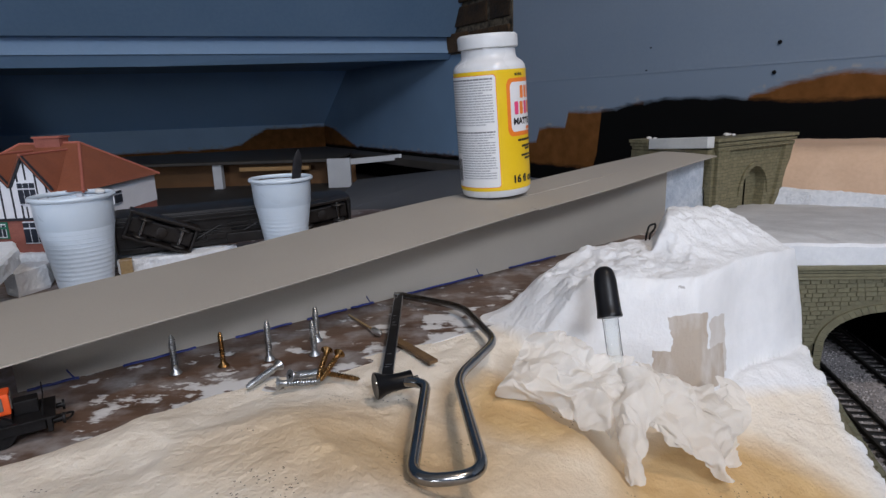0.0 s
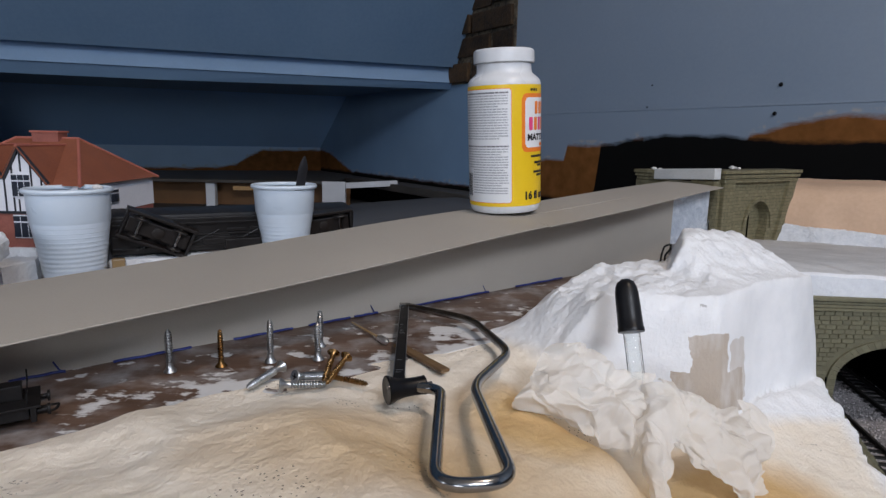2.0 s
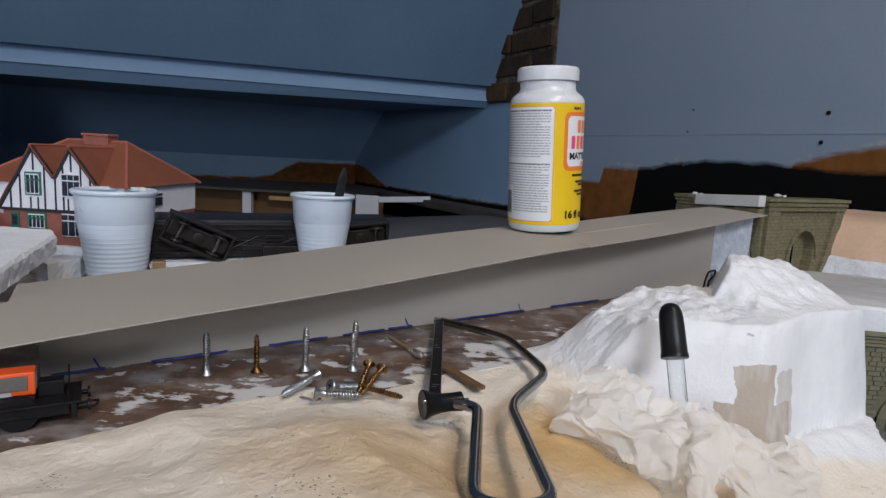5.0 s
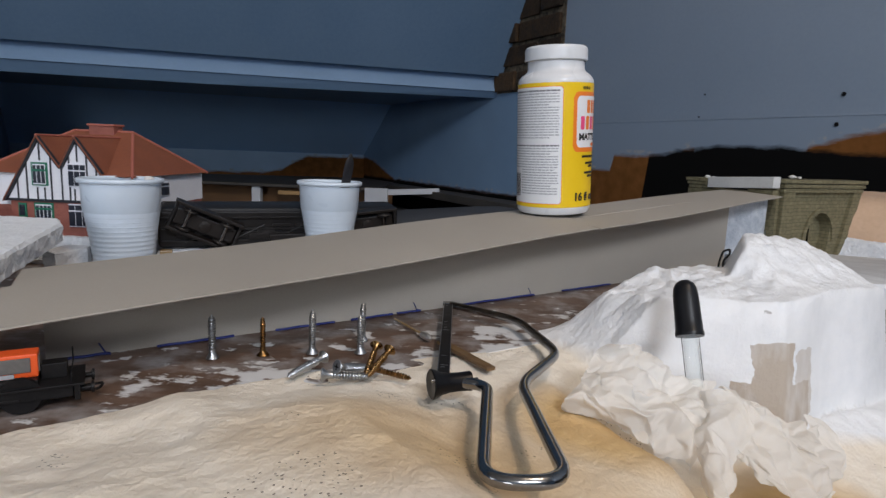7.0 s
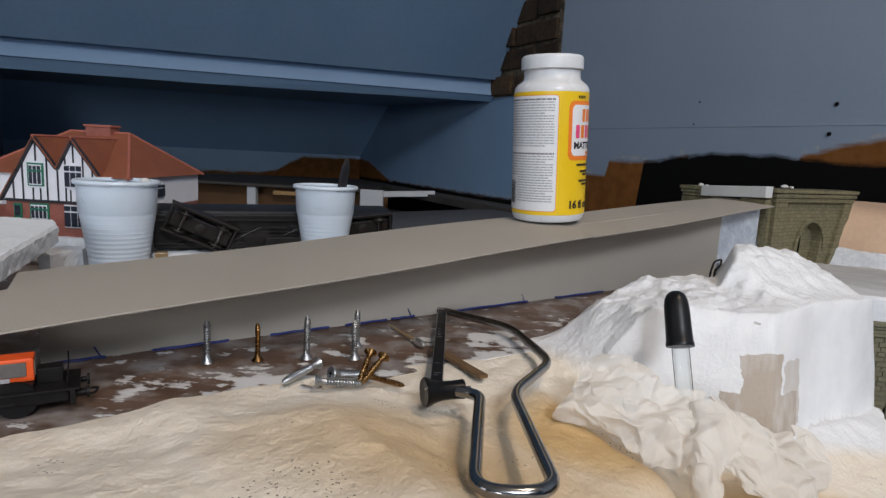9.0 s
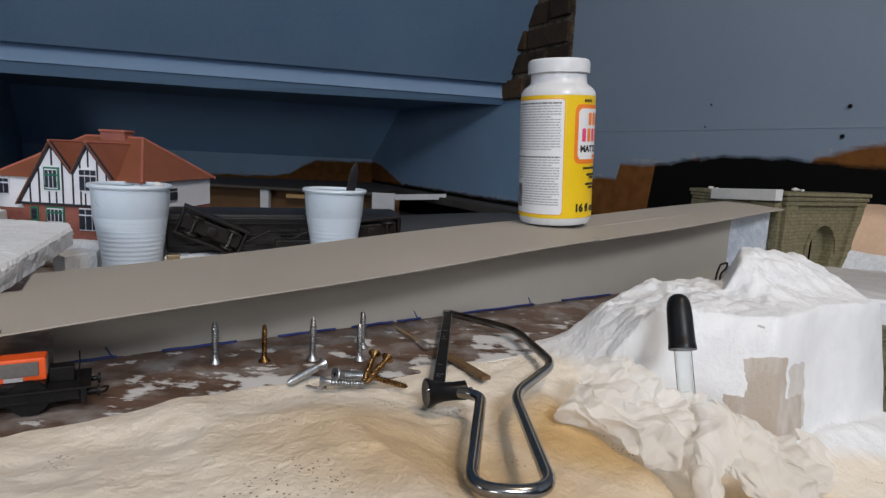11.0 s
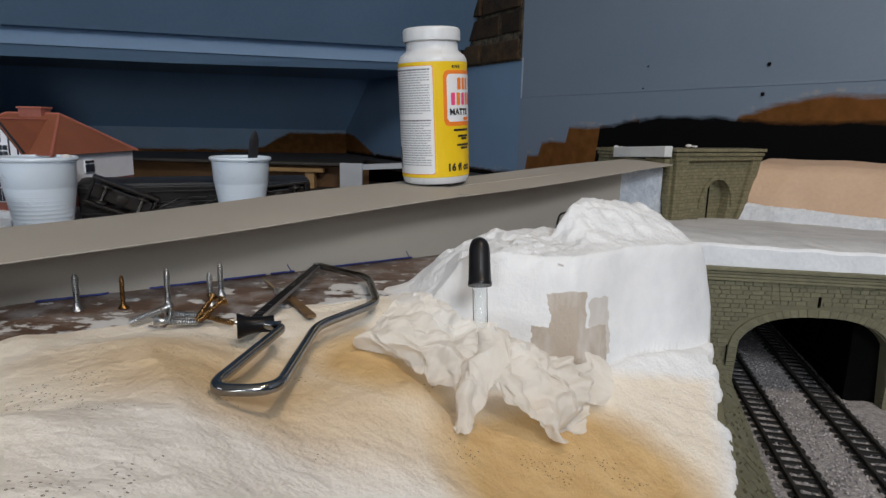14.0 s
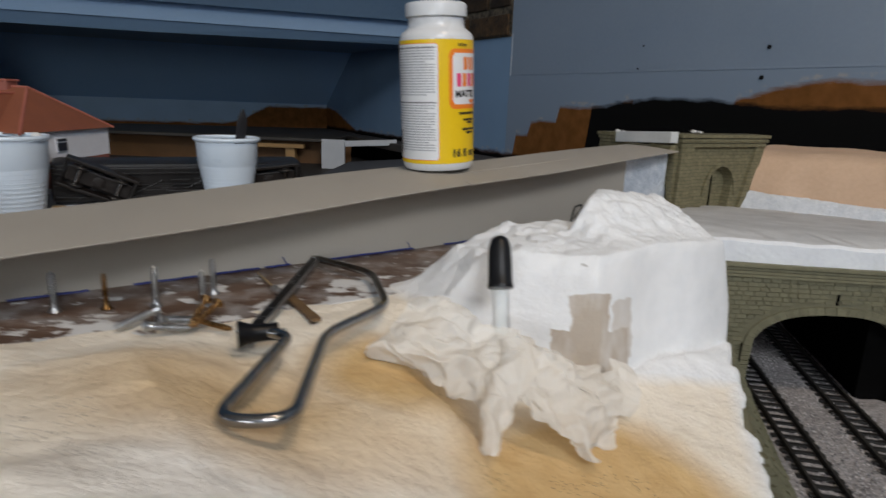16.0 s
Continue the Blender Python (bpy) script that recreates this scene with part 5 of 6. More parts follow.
block = box(-0.0185, -0.0038, -0.005, 0.093, 0.1030, 0.1178, bevel=0.001)
for v in block.verts:
    v.co.z -= 0.055 * v.co.y
strip = part("white_block", block, "off_white_board")
strip.matrix_world = PORT
tagged(strip, "cream foam strip standing on the portal's parapet", "foam strip")
for x, y, z, r in ((0.046, 0.012, 0.1185, 0.0042), (0.056, 0.008, 0.1175, 0.0026), (0.060, 0.016, 0.1175, 0.0022), (0.004, 0.112, 0.1130, 0.0040), (0.008, 0.104, 0.1125, 0.0026)):
    crumb = bmesh.new()
    bmesh.ops.create_icosphere(crumb, subdivisions=2, radius=r)
    for v in crumb.verts:
        v.co += noise.noise_vector(v.co * 400 + Vector((x * 900, 0, 0))) * r * 0.45
        v.co.z *= 0.6
    lump = part("plaster_crumb", crumb, "splash")
    lump.matrix_world = PORT @ Matrix.Translation((x, y, z - r * 0.15))
    tagged(lump, "small grey-white plaster crumb lying on the portal's parapet", "plaster crumb", "crumbs on the portal")
side = bmesh.new()
add_box(side, -0.083, 0.0055, 0.012, 0.030, -0.012, 0.088, bevel=0.003)
ob = part("foam_infill", side, "infill_foam")
ob.matrix_world = PORT
tagged(ob, "white plastered foam between the card wall and the portal", "foam block")

# pink foam embankment beside the portal
bm = bmesh.new()
lower = bmesh.new()
ea, eb = Vector((0.535, 1.0, 0)), Vector((0.80, 0.80, 0))
ed = (eb - ea).normalized()
en = Vector((-ed.y, ed.x, 0))


def bank(bm, prof, x0, x1, n=130, rough=0.0):
    cols = []
    prof = [(a[0] + (b[0] - a[0]) * k / 3, a[1] + (b[1] - a[1]) * k / 3) for a, b in zip(prof, prof[1:] + prof[:1]) for k in range(3)]
    for i in range(n + 1):
        t = x0 + (x1 - x0) * i / n
        grain = lambda y, z: Vector(noise.noise_vector((t * 150, y * 150, z * 150))) * rough
        cols.append([bm.verts.new(grain(y, z) + ea + ed * t + en * (y + 0.004 * noise.noise((t * 20, z * 20, 3))) + Vector((0, 0, z + 0.0035 * noise.noise((t * 14, y * 14, 7)) - (0.10 * t * 0.35 if z < 0.06 else 0.0)))) for y, z in prof])
    for a, b in zip(cols, cols[1:]):
        for k in range(len(prof)):
            j = (k + 1) % len(prof)
            bm.faces.new((a[k], b[k], b[j], a[j]))
    bm.faces.new(cols[0])
    bm.faces.new(cols[-1][::-1])


bank(bm, [(0.008, 0.018), (0.012, 0.046), (0.020, 0.068), (0.032, 0.085), (0.05, 0.092), (0.16, 0.096), (0.16, 0.018)], -0.01, 0.5, rough=0.0008)
pink = part("pink_foam_bank", bm, "pink_foam", smooth=True)
tagged(pink, "bare pink insulation foam embankment beside the portal", "embankment", kind="structure")
bank(lower, [(-0.012, -0.012), (-0.006, 0.004), (0.000, 0.018), (0.005, 0.031), (0.012, 0.036), (0.15, 0.036), (0.15, -0.012)], -0.008, 0.5, rough=0.0016)
tagged(part("white_bank_foot", lower, "rough_foam", smooth=True), "white plastered foot of the pink foam embankment", "embankment", kind="structure")

# ---- glue bottle on the ramp ----
B_R = 0.0378
b_u, b_v = 0.5290, 0.5285
bottle = thing("glue_bottle", Matrix.Translation(uv(b_u, b_v, ramp_z(b_u) + 0.0004)) @ Matrix.Rotation(radians(38), 4, "Z") @ Matrix.Rotation(radians(-3.6), 4, "Y") @ Matrix.Rotation(radians(-38), 4, "Z"),
               "white plastic glue bottle with a yellow label and white cap", "bottle")
bottle.scale = (0.975, 0.975, 0.975)
part("body", lathe([(0.0, 0.0006), (0.026, 0.0006), (0.031, 0.0), (0.0352, 0.0012), (0.0372, 0.0045), (B_R, 0.010), (B_R, 0.1310), (0.0372, 0.1342), (0.0350, 0.1375),
                    (0.0315, 0.1402), (0.0292, 0.1422), (0.0284, 0.1450), (0.0282, 0.154), (0.0, 0.154)], 72, cap=False), "bottle_plastic", bottle, smooth=True)
bm = bmesh.new()
n = 120
rings = []
for z, rib, r in ((0.1518, 1, 0.0300), (0.1526, 1, 0.0310), (0.1628, 1, 0.0310), (0.1645, 0, 0.0306), (0.1658, 0, 0.0292), (0.1660, 0, 0.0270), (0.1656, 0, 0.0255), (0.1654, 0, 0.002)):
    rings.append([bm.verts.new(((r + rib * 0.00025 * (k % 2)) * math.cos(2 * math.pi * k / n), (r + rib * 0.00025 * (k % 2)) * math.sin(2 * math.pi * k / n), z)) for k in range(n)])
for a, b in zip(rings, rings[1:]):
    for k in range(n):
        bm.faces.new((a[k], a[(k + 1) % n], b[(k + 1) % n], b[k]))
bm.faces.new(rings[-1])
part("cap", bm, "white_plastic", bottle, "ribbed white screw cap", smooth=True)
L0, L1 = 0.0085, 0.1298


def wrap(angle, z, lift):
    """A point on the bottle: degrees round it from the view of the eye, turning right, and height."""
    a = radians(-90 - 6.0 + angle)
    return Vector(((B_R + lift) * math.cos(a), (B_R + lift) * math.sin(a), z))


def label_sheet(a0, a1, z0, z1, lift, corner=0.0):
    bm = bmesh.new()
    n = max(2, int((a1 - a0) / 3))
    cols = []
    for i in range(n + 1):
        a = a0 + (a1 - a0) * i / n
        d = min(a - a0, a1 - a) * math.pi / 180 * B_R
        cut = 0.0 if d >= corner else corner - math.sqrt(max(0, corner ** 2 - (corner - d) ** 2))
        cols.append((bm.verts.new(wrap(a, z0 + cut, lift)), bm.verts.new(wrap(a, z1 - cut, lift))))
    for (p, q), (r, s) in zip(cols, cols[1:]):
        bm.faces.new((p, r, s, q))
    return bm


part("label", label_sheet(-200, 150, L0, L1, 0.00025), "label_yellow", bottle, "yellow paper label", smooth=True)
part("text_panel_border", label_sheet(-84, 11.3, L0 + 0.0035, L1 - 0.0035, 0.0004, 0.002), "label_orange", bottle)
part("text_panel", label_sheet(-83.2, 10.5, L0 + 0.0041, L1 - 0.0041, 0.00055, 0.002), "label_white", bottle, "white panel of small print")
rng = random.Random(3)
z = L1 - 0.0085
row = 0
while z > L0 + 0.011:
    if row not in (18, 19):
        a0 = -80 if z > 0.046 else -56
        x = a0
        bm = bmesh.new()
        end = 6.5 - (rng.random() * 16 if row % 6 == 5 else rng.random() * 2)
        while x < end:
            w = rng.uniform(3.0, 9.0)
            e = min(x + w, end)
            sub = label_sheet(x, e, z, z + (0.00125 if row not in (0, 20) else 0.0016), 0.0007)
            tmp = bpy.data.meshes.new("tmp")
            sub.to_mesh(tmp)
            sub.free()
            bm.from_mesh(tmp)
            bpy.data.meshes.remove(tmp)
            x = e + 0.9
        part("print_line", bm, "label_dim" if row in (0, 20) else "label_grey", bottle)
    z -= 0.00262
    row += 1
bm = bmesh.new()
for k in range(16):
    a = -80 + k * 1.25
    for q in range(1):
        sub = label_sheet(a, a + (0.5 if k % 3 else 0.9), 0.0185, 0.042, 0.0007)
        tmp = bpy.data.meshes.new("tmp")
        sub.to_mesh(tmp)
        sub.free()
        bm.from_mesh(tmp)
        bpy.data.meshes.remove(tmp)
part("barcode", bm, "label_black", bottle)
part("badge_border", label_sheet(27, 112, 0.063, 0.1210, 0.0004, 0.006), "label_orange", bottle, "orange badge frame")
part("badge", label_sheet(33, 106, 0.0675, 0.1170, 0.00055, 0.004), "label_white", bottle, "white badge with coloured shapes")
# the badge's lettering as plain coloured blocks
for a0, a1, z0, z1, mt in ((52, 60, 0.1005, 0.1135, "label_orange"), (63, 70, 0.1005, 0.1135, "label_orange"), (73, 80, 0.1005, 0.1135, "label_orange"),
                           (39, 47, 0.0845, 0.0980, "label_pink"), (50, 58, 0.0845, 0.0980, "label_orange"), (61, 69, 0.0845, 0.0980, "label_pink"), (72, 80, 0.0845, 0.0980, "label_orange"), (83, 90, 0.0845, 0.0980, "label_pink"),
                           (42, 45, 0.1228, 0.1262, "label_black"), (46, 48, 0.1228, 0.1262, "label_black"), (49, 52, 0.1228, 0.1262, "label_black"), (53, 54, 0.1228, 0.1262, "label_black"), (55, 58, 0.1228, 0.1262, "label_black"), (66, 84, 0.0685, 0.072, "label_orange")):
    part("badge_block", label_sheet(a0 + 1, a1 + 1, z0, z1, 0.0007, 0.0008), mt, bottle)


def on_label(a, z):
    return lambda x, y: wrap(a + math.degrees(x / B_R), z + y, 0.0008)


text_part("lettering", "MATTE", 0.0088, "label_black", bottle, on_label(58, 0.0775), "black lettering")
text_part("lettering", "16 fl oz", 0.0108, "label_black", bottle, on_label(55, 0.0185), "black lettering")
for z, a0, a1 in ((0.0575, 44, 82), (0.0510, 52, 80), (0.0480, 60, 76), (0.0415, 50, 84), (0.0380, 58, 80)):
    part("print_line", label_sheet(a0, a1, z, z + 0.0022, 0.0007), "label_black", bottle)


# ---- plastic cups behind the ramp ----
def plastic_cup(m, rim, base, height, label):
    cup = thing("plastic_cup", m, label, "cup", "white plastic cups")
    t = 0.0006
    pro = [(0.0, 0.002), (base - 0.003, 0.002), (base - 0.002, 0.0), (base, 0.0012)]
    h0 = 0.008
    while h0 < height * 0.62:
        r = base + (rim - base) * h0 / height
        pro += [(r, h0), (r + 0.00004, h0 + 0.0010), (r + 0.00006, h0 + 0.0024), (r + 0.00006, h0 + 0.0036)]
        h0 += 0.0046
    r = base + (rim - base) * (h0 / height)
    pro += [(r + 0.0006, h0 + 0.001), (rim - 0.0030, height - 0.006)]
    inner = [(rim - 0.0036, height - 0.006), (r, h0), (base + 0.001, 0.012), (base - 0.002, 0.0032), (0.0, 0.0032)]
    part("body", lathe(pro + inner, 56, cap=False), "cup_plastic", cup, smooth=True)
    lip = [(rim - 0.0036 + 0.0018 * (1 + math.cos(a)), height - 0.0030 + 0.0024 * math.sin(a)) for a in [2 * math.pi * q / 12 for q in range(13)]]
    part("rim", lathe(lip, 56, cap=False), "cup_plastic", cup, "rolled rim", smooth=True)
    return cup


cup_a = plastic_cup(pose(-0.340, 0.694, 0.0), 0.0392, 0.0255, 0.0968, "white ribbed plastic cup with a wet plaster blob inside")
bm = bmesh.new()
bmesh.ops.create_icosphere(bm, subdivisions=3, radius=0.005)
for v in bm.verts:
    v.co *= 1 + 0.35 * noise.noise(v.co * 130)
    v.co.z = v.co.z * 0.6 + 0.0945
    v.co.x += 0.012
    v.co.y += 0.028
part("plaster_blob", bm, "splash", cup_a, "dried plaster on the rim", smooth=True)
plastic_cup(pose(-0.157, 0.799, 0.0), 0.0370, 0.0222, 0.0962, "white ribbed plastic cup holding a black knife")
knife_path = smooth_path([(0.004, 0.0, 0.006), (0.017, -0.012, 0.07), (0.026, -0.022, 0.108), (0.030, -0.026, 0.128)], 6)
bm = bmesh.new()
add_tube(bm, knife_path, lambda t: 0.0062 * (1 - max(0.0, (t - 0.70) / 0.30) ** 2 * 0.85), 10, 0.25)
knife = part("plastic_knife", bm, "knife_black", smooth=True)
knife.matrix_world = pose(-0.157, 0.799, 0.0)
tagged(knife, "black plastic knife standing in a white cup", "knife")


# ---- half-timbered model house ----
house = thing("model_house", pose(-0.4225, 0.722, 0.031), "half-timbered card model house with a red tiled roof", "model house")
HX0, HX1, HY1 = -0.088, 0.073, 0.166
part("wall", box(HX0, HX1, 0.004, HY1, 0.030, 0.066), "render_white", house, "white rendered upper wall")
part("brick_plinth", box(HX0 + 0.0008, HX1 - 0.0008, 0.0048, HY1 - 0.0008, 0.0, 0.030), "red_brick", house, "red brick lower wall")
FACE = [(-0.059, 0.036), (-0.0196, 0.102), (0.0035, 0.071), (0.021, 0.102), (0.048, 0.066), (0.048, 0.036)]
part("gable_front", prism(FACE, 0.010, Matrix.Translation((0, -0.003, 0))), "render_white", house, "white gabled front")
part("brick_front", box(-0.055, 0.0475, -0.002, 0.007, 0.0, 0.036), "red_brick", house)
part("floor_beam", box(-0.058, 0.048, -0.0045, 0.0, 0.0352, 0.0378), "timber", house)
for x, top in ((-0.045, 0.058), (-0.0345, 0.075), (-0.0196, 0.10), (-0.008, 0.084), (0.0035, 0.070), (0.012, 0.085), (0.021, 0.10), (0.031, 0.086), (0.041, 0.074)):
    if x in (-0.0196, 0.021):
        part("timber_post", box(x - 0.0007, x + 0.0007, -0.0040, 0.0, 0.078, top), "timber", house)
        for o in (-0.004, 0.004):
            part("timber_post", box(x + o - 0.0006, x + o + 0.0006, -0.0040, 0.0, 0.037, 0.050), "timber", house)
    else:
        part("timber_post", box(x - 0.0007, x + 0.0007, -0.0040, 0.0, 0.037, top), "timber", house)


def slanted(a, b, w, y0, y1, mat, name, parent):
    (ax, az), (bx_, bz_) = a, b
    d = Vector((bx_ - ax, 0, bz_ - az)).normalized()
    q = Vector((-d.z, 0, d.x)) * w
    part(name, prism([(ax - q.x, az - q.z), (bx_ - q.x, bz_ - q.z), (bx_ + q.x, bz_ + q.z), (ax + q.x, az + q.z)], y1 - y0, Matrix.Translation((0, y0, 0))), mat, parent)


for a, b in zip(FACE[:4], FACE[1:5]):
    slanted(a, b, 0.0017, -0.0062, -0.003, "timber", "bargeboard", house)


def model_window(x0, x1, z0, z1, y, frame_mat, cols, axis="x"):
    """A printed casement: surround, white frame, dark panes and glazing bars, facing the front or the side."""
    def block(a, b, d0, d1, za, zb):
        return box(a, b, y + d0, y + d1, za, zb) if axis == "x" else box(y - d1, y - d0, a, b, za, zb)
    w = part("window", block(x0, x1, 0.0, 0.002, z0, z1), frame_mat, house)
    if frame_mat == "green_paint":
        x0, x1, z0, z1 = x0 + 0.0016, x1 - 0.0016, z0 + 0.0012, z1 - 0.0018
        part("casement", block(x0, x1, -0.0004, 0.001, z0, z1), "render_white", w)
    pw = (x1 - x0) / cols
    top = z1 - (z1 - z0) * 0.30
    if frame_mat == "green_paint":
        part("transom", block(x0, x1, -0.0012, 0.0, top - 0.0010, top + 0.0010), "green_paint", w)
    for i in range(cols):
        for za, zb in ((z0 + 0.0012, top - 0.0008), (top + 0.0008, z1 - 0.0012)):
            a, b = x0 + i * pw + 0.0006, x0 + (i + 1) * pw - 0.0006
            part("pane", block(a, b, -0.0009, 0.0003, za, zb), "pane_dark", w)


model_window(-0.0285, -0.0115, 0.052, 0.076, -0.0046, "green_paint", 3)
model_window(0.0115, 0.0305, 0.052, 0.076, -0.0046, "render_white", 3)
model_window(-0.0285, -0.0080, 0.016, 0.034, -0.0036, "green_paint", 4)
model_window(0.0090, 0.0310, 0.010, 0.034, -0.0036, "render_white", 3)
model_window(-0.086, -0.074, 0.044, 0.062, 0.0024, "render_white", 2)
model_window(0.061, 0.078, 0.040, 0.056, 0.0746, "render_white", 2, axis="y")
door = part("door", box(-0.046, -0.0375, -0.0036, -0.001, 0.0, 0.033), "green_paint", house, "green front door")
part("door_pane", box(-0.0445, -0.039, -0.0042, -0.003, 0.020, 0.031), "pane_dark", door)
# hipped main roof
EV, RG = 0.064, 0.111
o = 0.005
rv = [(HX0 - o, -o + 0.004, EV), (HX1 + o, -o + 0.004, EV), (HX1 + o, HY1 + o, EV), (HX0 - o, HY1 + o, EV), (HX0 + 0.045, 0.088, RG), (HX1 - 0.045, 0.088, RG)]
bm = bmesh.new()
vs = [bm.verts.new(p) for p in rv]
for f in ((0, 1, 5, 4), (1, 2, 5), (2, 3, 4, 5), (3, 0, 4), (3, 2, 1, 0)):
    bm.faces.new([vs[i] for i in f])
roof = part("roof", bm, "roof_tile", house, "red tiled hipped roof")
for a, b in ((0, 4), (1, 5), (2, 5), (3, 4), (4, 5)):
    part("ridge", tube([Vector(rv[a]), Vector(rv[b])], 0.0017, 8), "ridge_tile", roof)
# gable roofs running back into the main roof
for (px, pz), (lx, lz), (rx_, rz_) in (((-0.0196, 0.102), (-0.060, 0.0345), (0.0035, 0.071)), ((0.021, 0.102), (0.0035, 0.071), (0.050, 0.062))):
    bm = bmesh.new()
    y0, y1 = -0.007, 0.088
    t = 0.0018
    pts = [(lx, lz), (px, pz), (rx_, rz_)]
    a = [bm.verts.new((x, y0, z + t)) for x, z in pts] + [bm.verts.new((x, y0, z)) for x, z in pts]
    b = [bm.verts.new((x, y1, z + t)) for x, z in pts] + [bm.verts.new((x, y1, z)) for x, z in pts]
    for i, j in ((0, 1), (1, 2), (3, 4), (4, 5), (0, 3), (2, 5)):
        bm.faces.new((a[i], a[j], b[j], b[i]))
    bm.faces.new((a[0], a[1], a[4], a[3]))
    bm.faces.new((a[1], a[2], a[5], a[4]))
    gr = part("gable_roof", bm, "roof_tile", house)
    part("ridge", tube([Vector((px, y0, pz + 0.002)), Vector((px, 0.075, pz + 0.002))], 0.0013, 8), "ridge_tile", gr)
ch = part("chimney", box(-0.020, 0.010, 0.080, 0.098, 0.098, 0.117, bevel=0.0004), "red_brick", house, "red brick chimney stack")
part("chimney_cap", box(-0.0215, 0.0115, 0.0785, 0.0995, 0.117, 0.1195, bevel=0.0004), "ridge_tile", ch)
# ---- polystyrene under and beside the house ----
def foam_slab(name, outline, z0, z1, m, label, seed):
    """A broken slab of bead foam with uneven edges."""
    bm = bmesh.new()
    n = len(outline)
    pts = []
    for i in range(n):
        a, b = Vector((*outline[i], 0)), Vector((*outline[(i + 1) % n], 0))
        k = max(2, int((b - a).length / 0.0032))
        pts += [a.lerp(b, q / k) for q in range(k)]
    cx = sum((p for p in pts), Vector()) / len(pts)
    rings = []
    for z, s in [(z0, 0.97)] + [(z0 + (z1 - z0) * q, 1.0) for q in (0.15, 0.32, 0.5, 0.68, 0.86)] + [(z1, 0.985), (z1 + 0.0005, 0.93), (z1, 0.8), (z1 + 0.0005, 0.6), (z1, 0.35)]:
        ring = []
        for p in pts:
            q = cx + (p - cx) * s
            j = noise.noise_vector((q.x * 420 + seed, q.y * 420, z * 520)) * 0.0008 + noise.noise_vector((q.x * 90 + seed, q.y * 90, z * 160)) * 0.0010
            ring.append(bm.verts.new((q.x + j.x, q.y + j.y, z + j.z * (0.7 if z > z0 else 0))))
        rings.append(ring)
    for a, b in zip(rings, rings[1:]):
        for i in range(len(pts)):
            j = (i + 1) % len(pts)
            bm.faces.new((a[i], a[j], b[j], b[i]))
    bm.faces.new(rings[0][::-1])
    bm.faces.new(rings[-1])
    ob = part(name, bm, "polystyrene")
    ob.matrix_world = m
    return tagged(ob, label, "foam slab")


foam_slab("foam_sheet", [(-0.58, 0.712), (-0.362, 0.714), (-0.345, 0.742), (-0.342, 0.905), (-0.58, 0.905)], 0.0, 0.0305, Matrix.Identity(4), "white polystyrene sheet under the model house", 1.0)
foam_slab("foam_slab", [(-0.60, 0.42), (-0.258, 0.418), (-0.275, 0.459), (-0.347, 0.616), (-0.368, 0.641), (-0.45, 0.643), (-0.49, 0.712), (-0.60, 0.712)], 0.042, 0.060, Matrix.Identity(4), "broken white polystyrene slab lying beside the ramp", 4.0)
foam_slab("foam_offcut", [(-0.56, 0.50), (-0.42, 0.50), (-0.42, 0.60), (-0.56, 0.64)], 0.0, 0.0425, Matrix.Identity(4), "white polystyrene offcut under the broken slab", 6.0)
foam_slab("foam_offcut", [(-0.325, 0.728), (-0.245, 0.745), (-0.215, 0.79), (-0.30, 0.78)], 0.0, 0.0175, Matrix.Identity(4), "flat white polystyrene offcut under the upturned coach", 3.0)
foam_slab("foam_offcut", [(-0.407, 0.668), (-0.385, 0.655), (-0.376, 0.690), (-0.384, 0.708), (-0.410, 0.706)], 0.0, 0.024, Matrix.Identity(4), "small white polystyrene crumb by the cup", 9.0)

offcut = part("wood_offcut", box(-0.006, 0.006, -0.005, 0.005, 0.0, 0.0215, bevel=0.0012), "straw")
offcut.matrix_world = pose(-0.3085, 0.7165, 0.0002, 0, 0, 24)
tagged(offcut, "small tan wood offcut standing beside a white cup", "offcut")

wagon = thing("model_wagon", pose(-0.535, 0.690, 0.0606, 0, 0, 12), "small black model wagon with a yellow end on foam", "model wagon")
part("body", box(-0.03, 0.03, -0.010, 0.010, 0.006, 0.024, bevel=0.001), "rail_brown", wagon)
part("end_panel", box(0.0302, 0.0315, -0.008, 0.008, 0.006, 0.023, bevel=0.0003), "label_yellow", wagon, "yellow end panel")
for xx in (-0.018, 0.018):
    for yy in (-0.009, 0.0085):
        part("wheel", lathe([(0.001, 0.0), (0.0058, 0.0), (0.0060, 0.0010), (0.001, 0.0012)], 18, Matrix.Translation((xx, yy, 0.006)) @ Matrix.Rotation(radians(90), 4, "X")), "black_metal", wagon, smooth=True)

# ---- upturned coach ----
COACH = Matrix.Translation((-0.213, 0.808, 0.0195)) @ Matrix.Rotation(radians(27), 4, "Z") @ Matrix.Rotation(radians(7), 4, "X")
coach = thing("model_coach", COACH, "dark brown model coach lying on its side with bogies showing", "model coach")
bm = box(-0.135, 0.135, -0.013, 0.027, 0.0, 0.046, bevel=0.006)
part("body", bm, "rail_brown", coach, smooth=True)
part("underframe", box(-0.133, 0.133, -0.0165, -0.012, 0.004, 0.042, bevel=0.001), "rail_brown", coach)
for x in (-0.09, -0.045, 0.0, 0.04, 0.085):
    part("truss_rod", tube([Vector((x - 0.02, -0.019, 0.008)), Vector((x + 0.02, -0.019, 0.028))], 0.0009, 8), "rail_brown", coach)
rngc = random.Random(12)
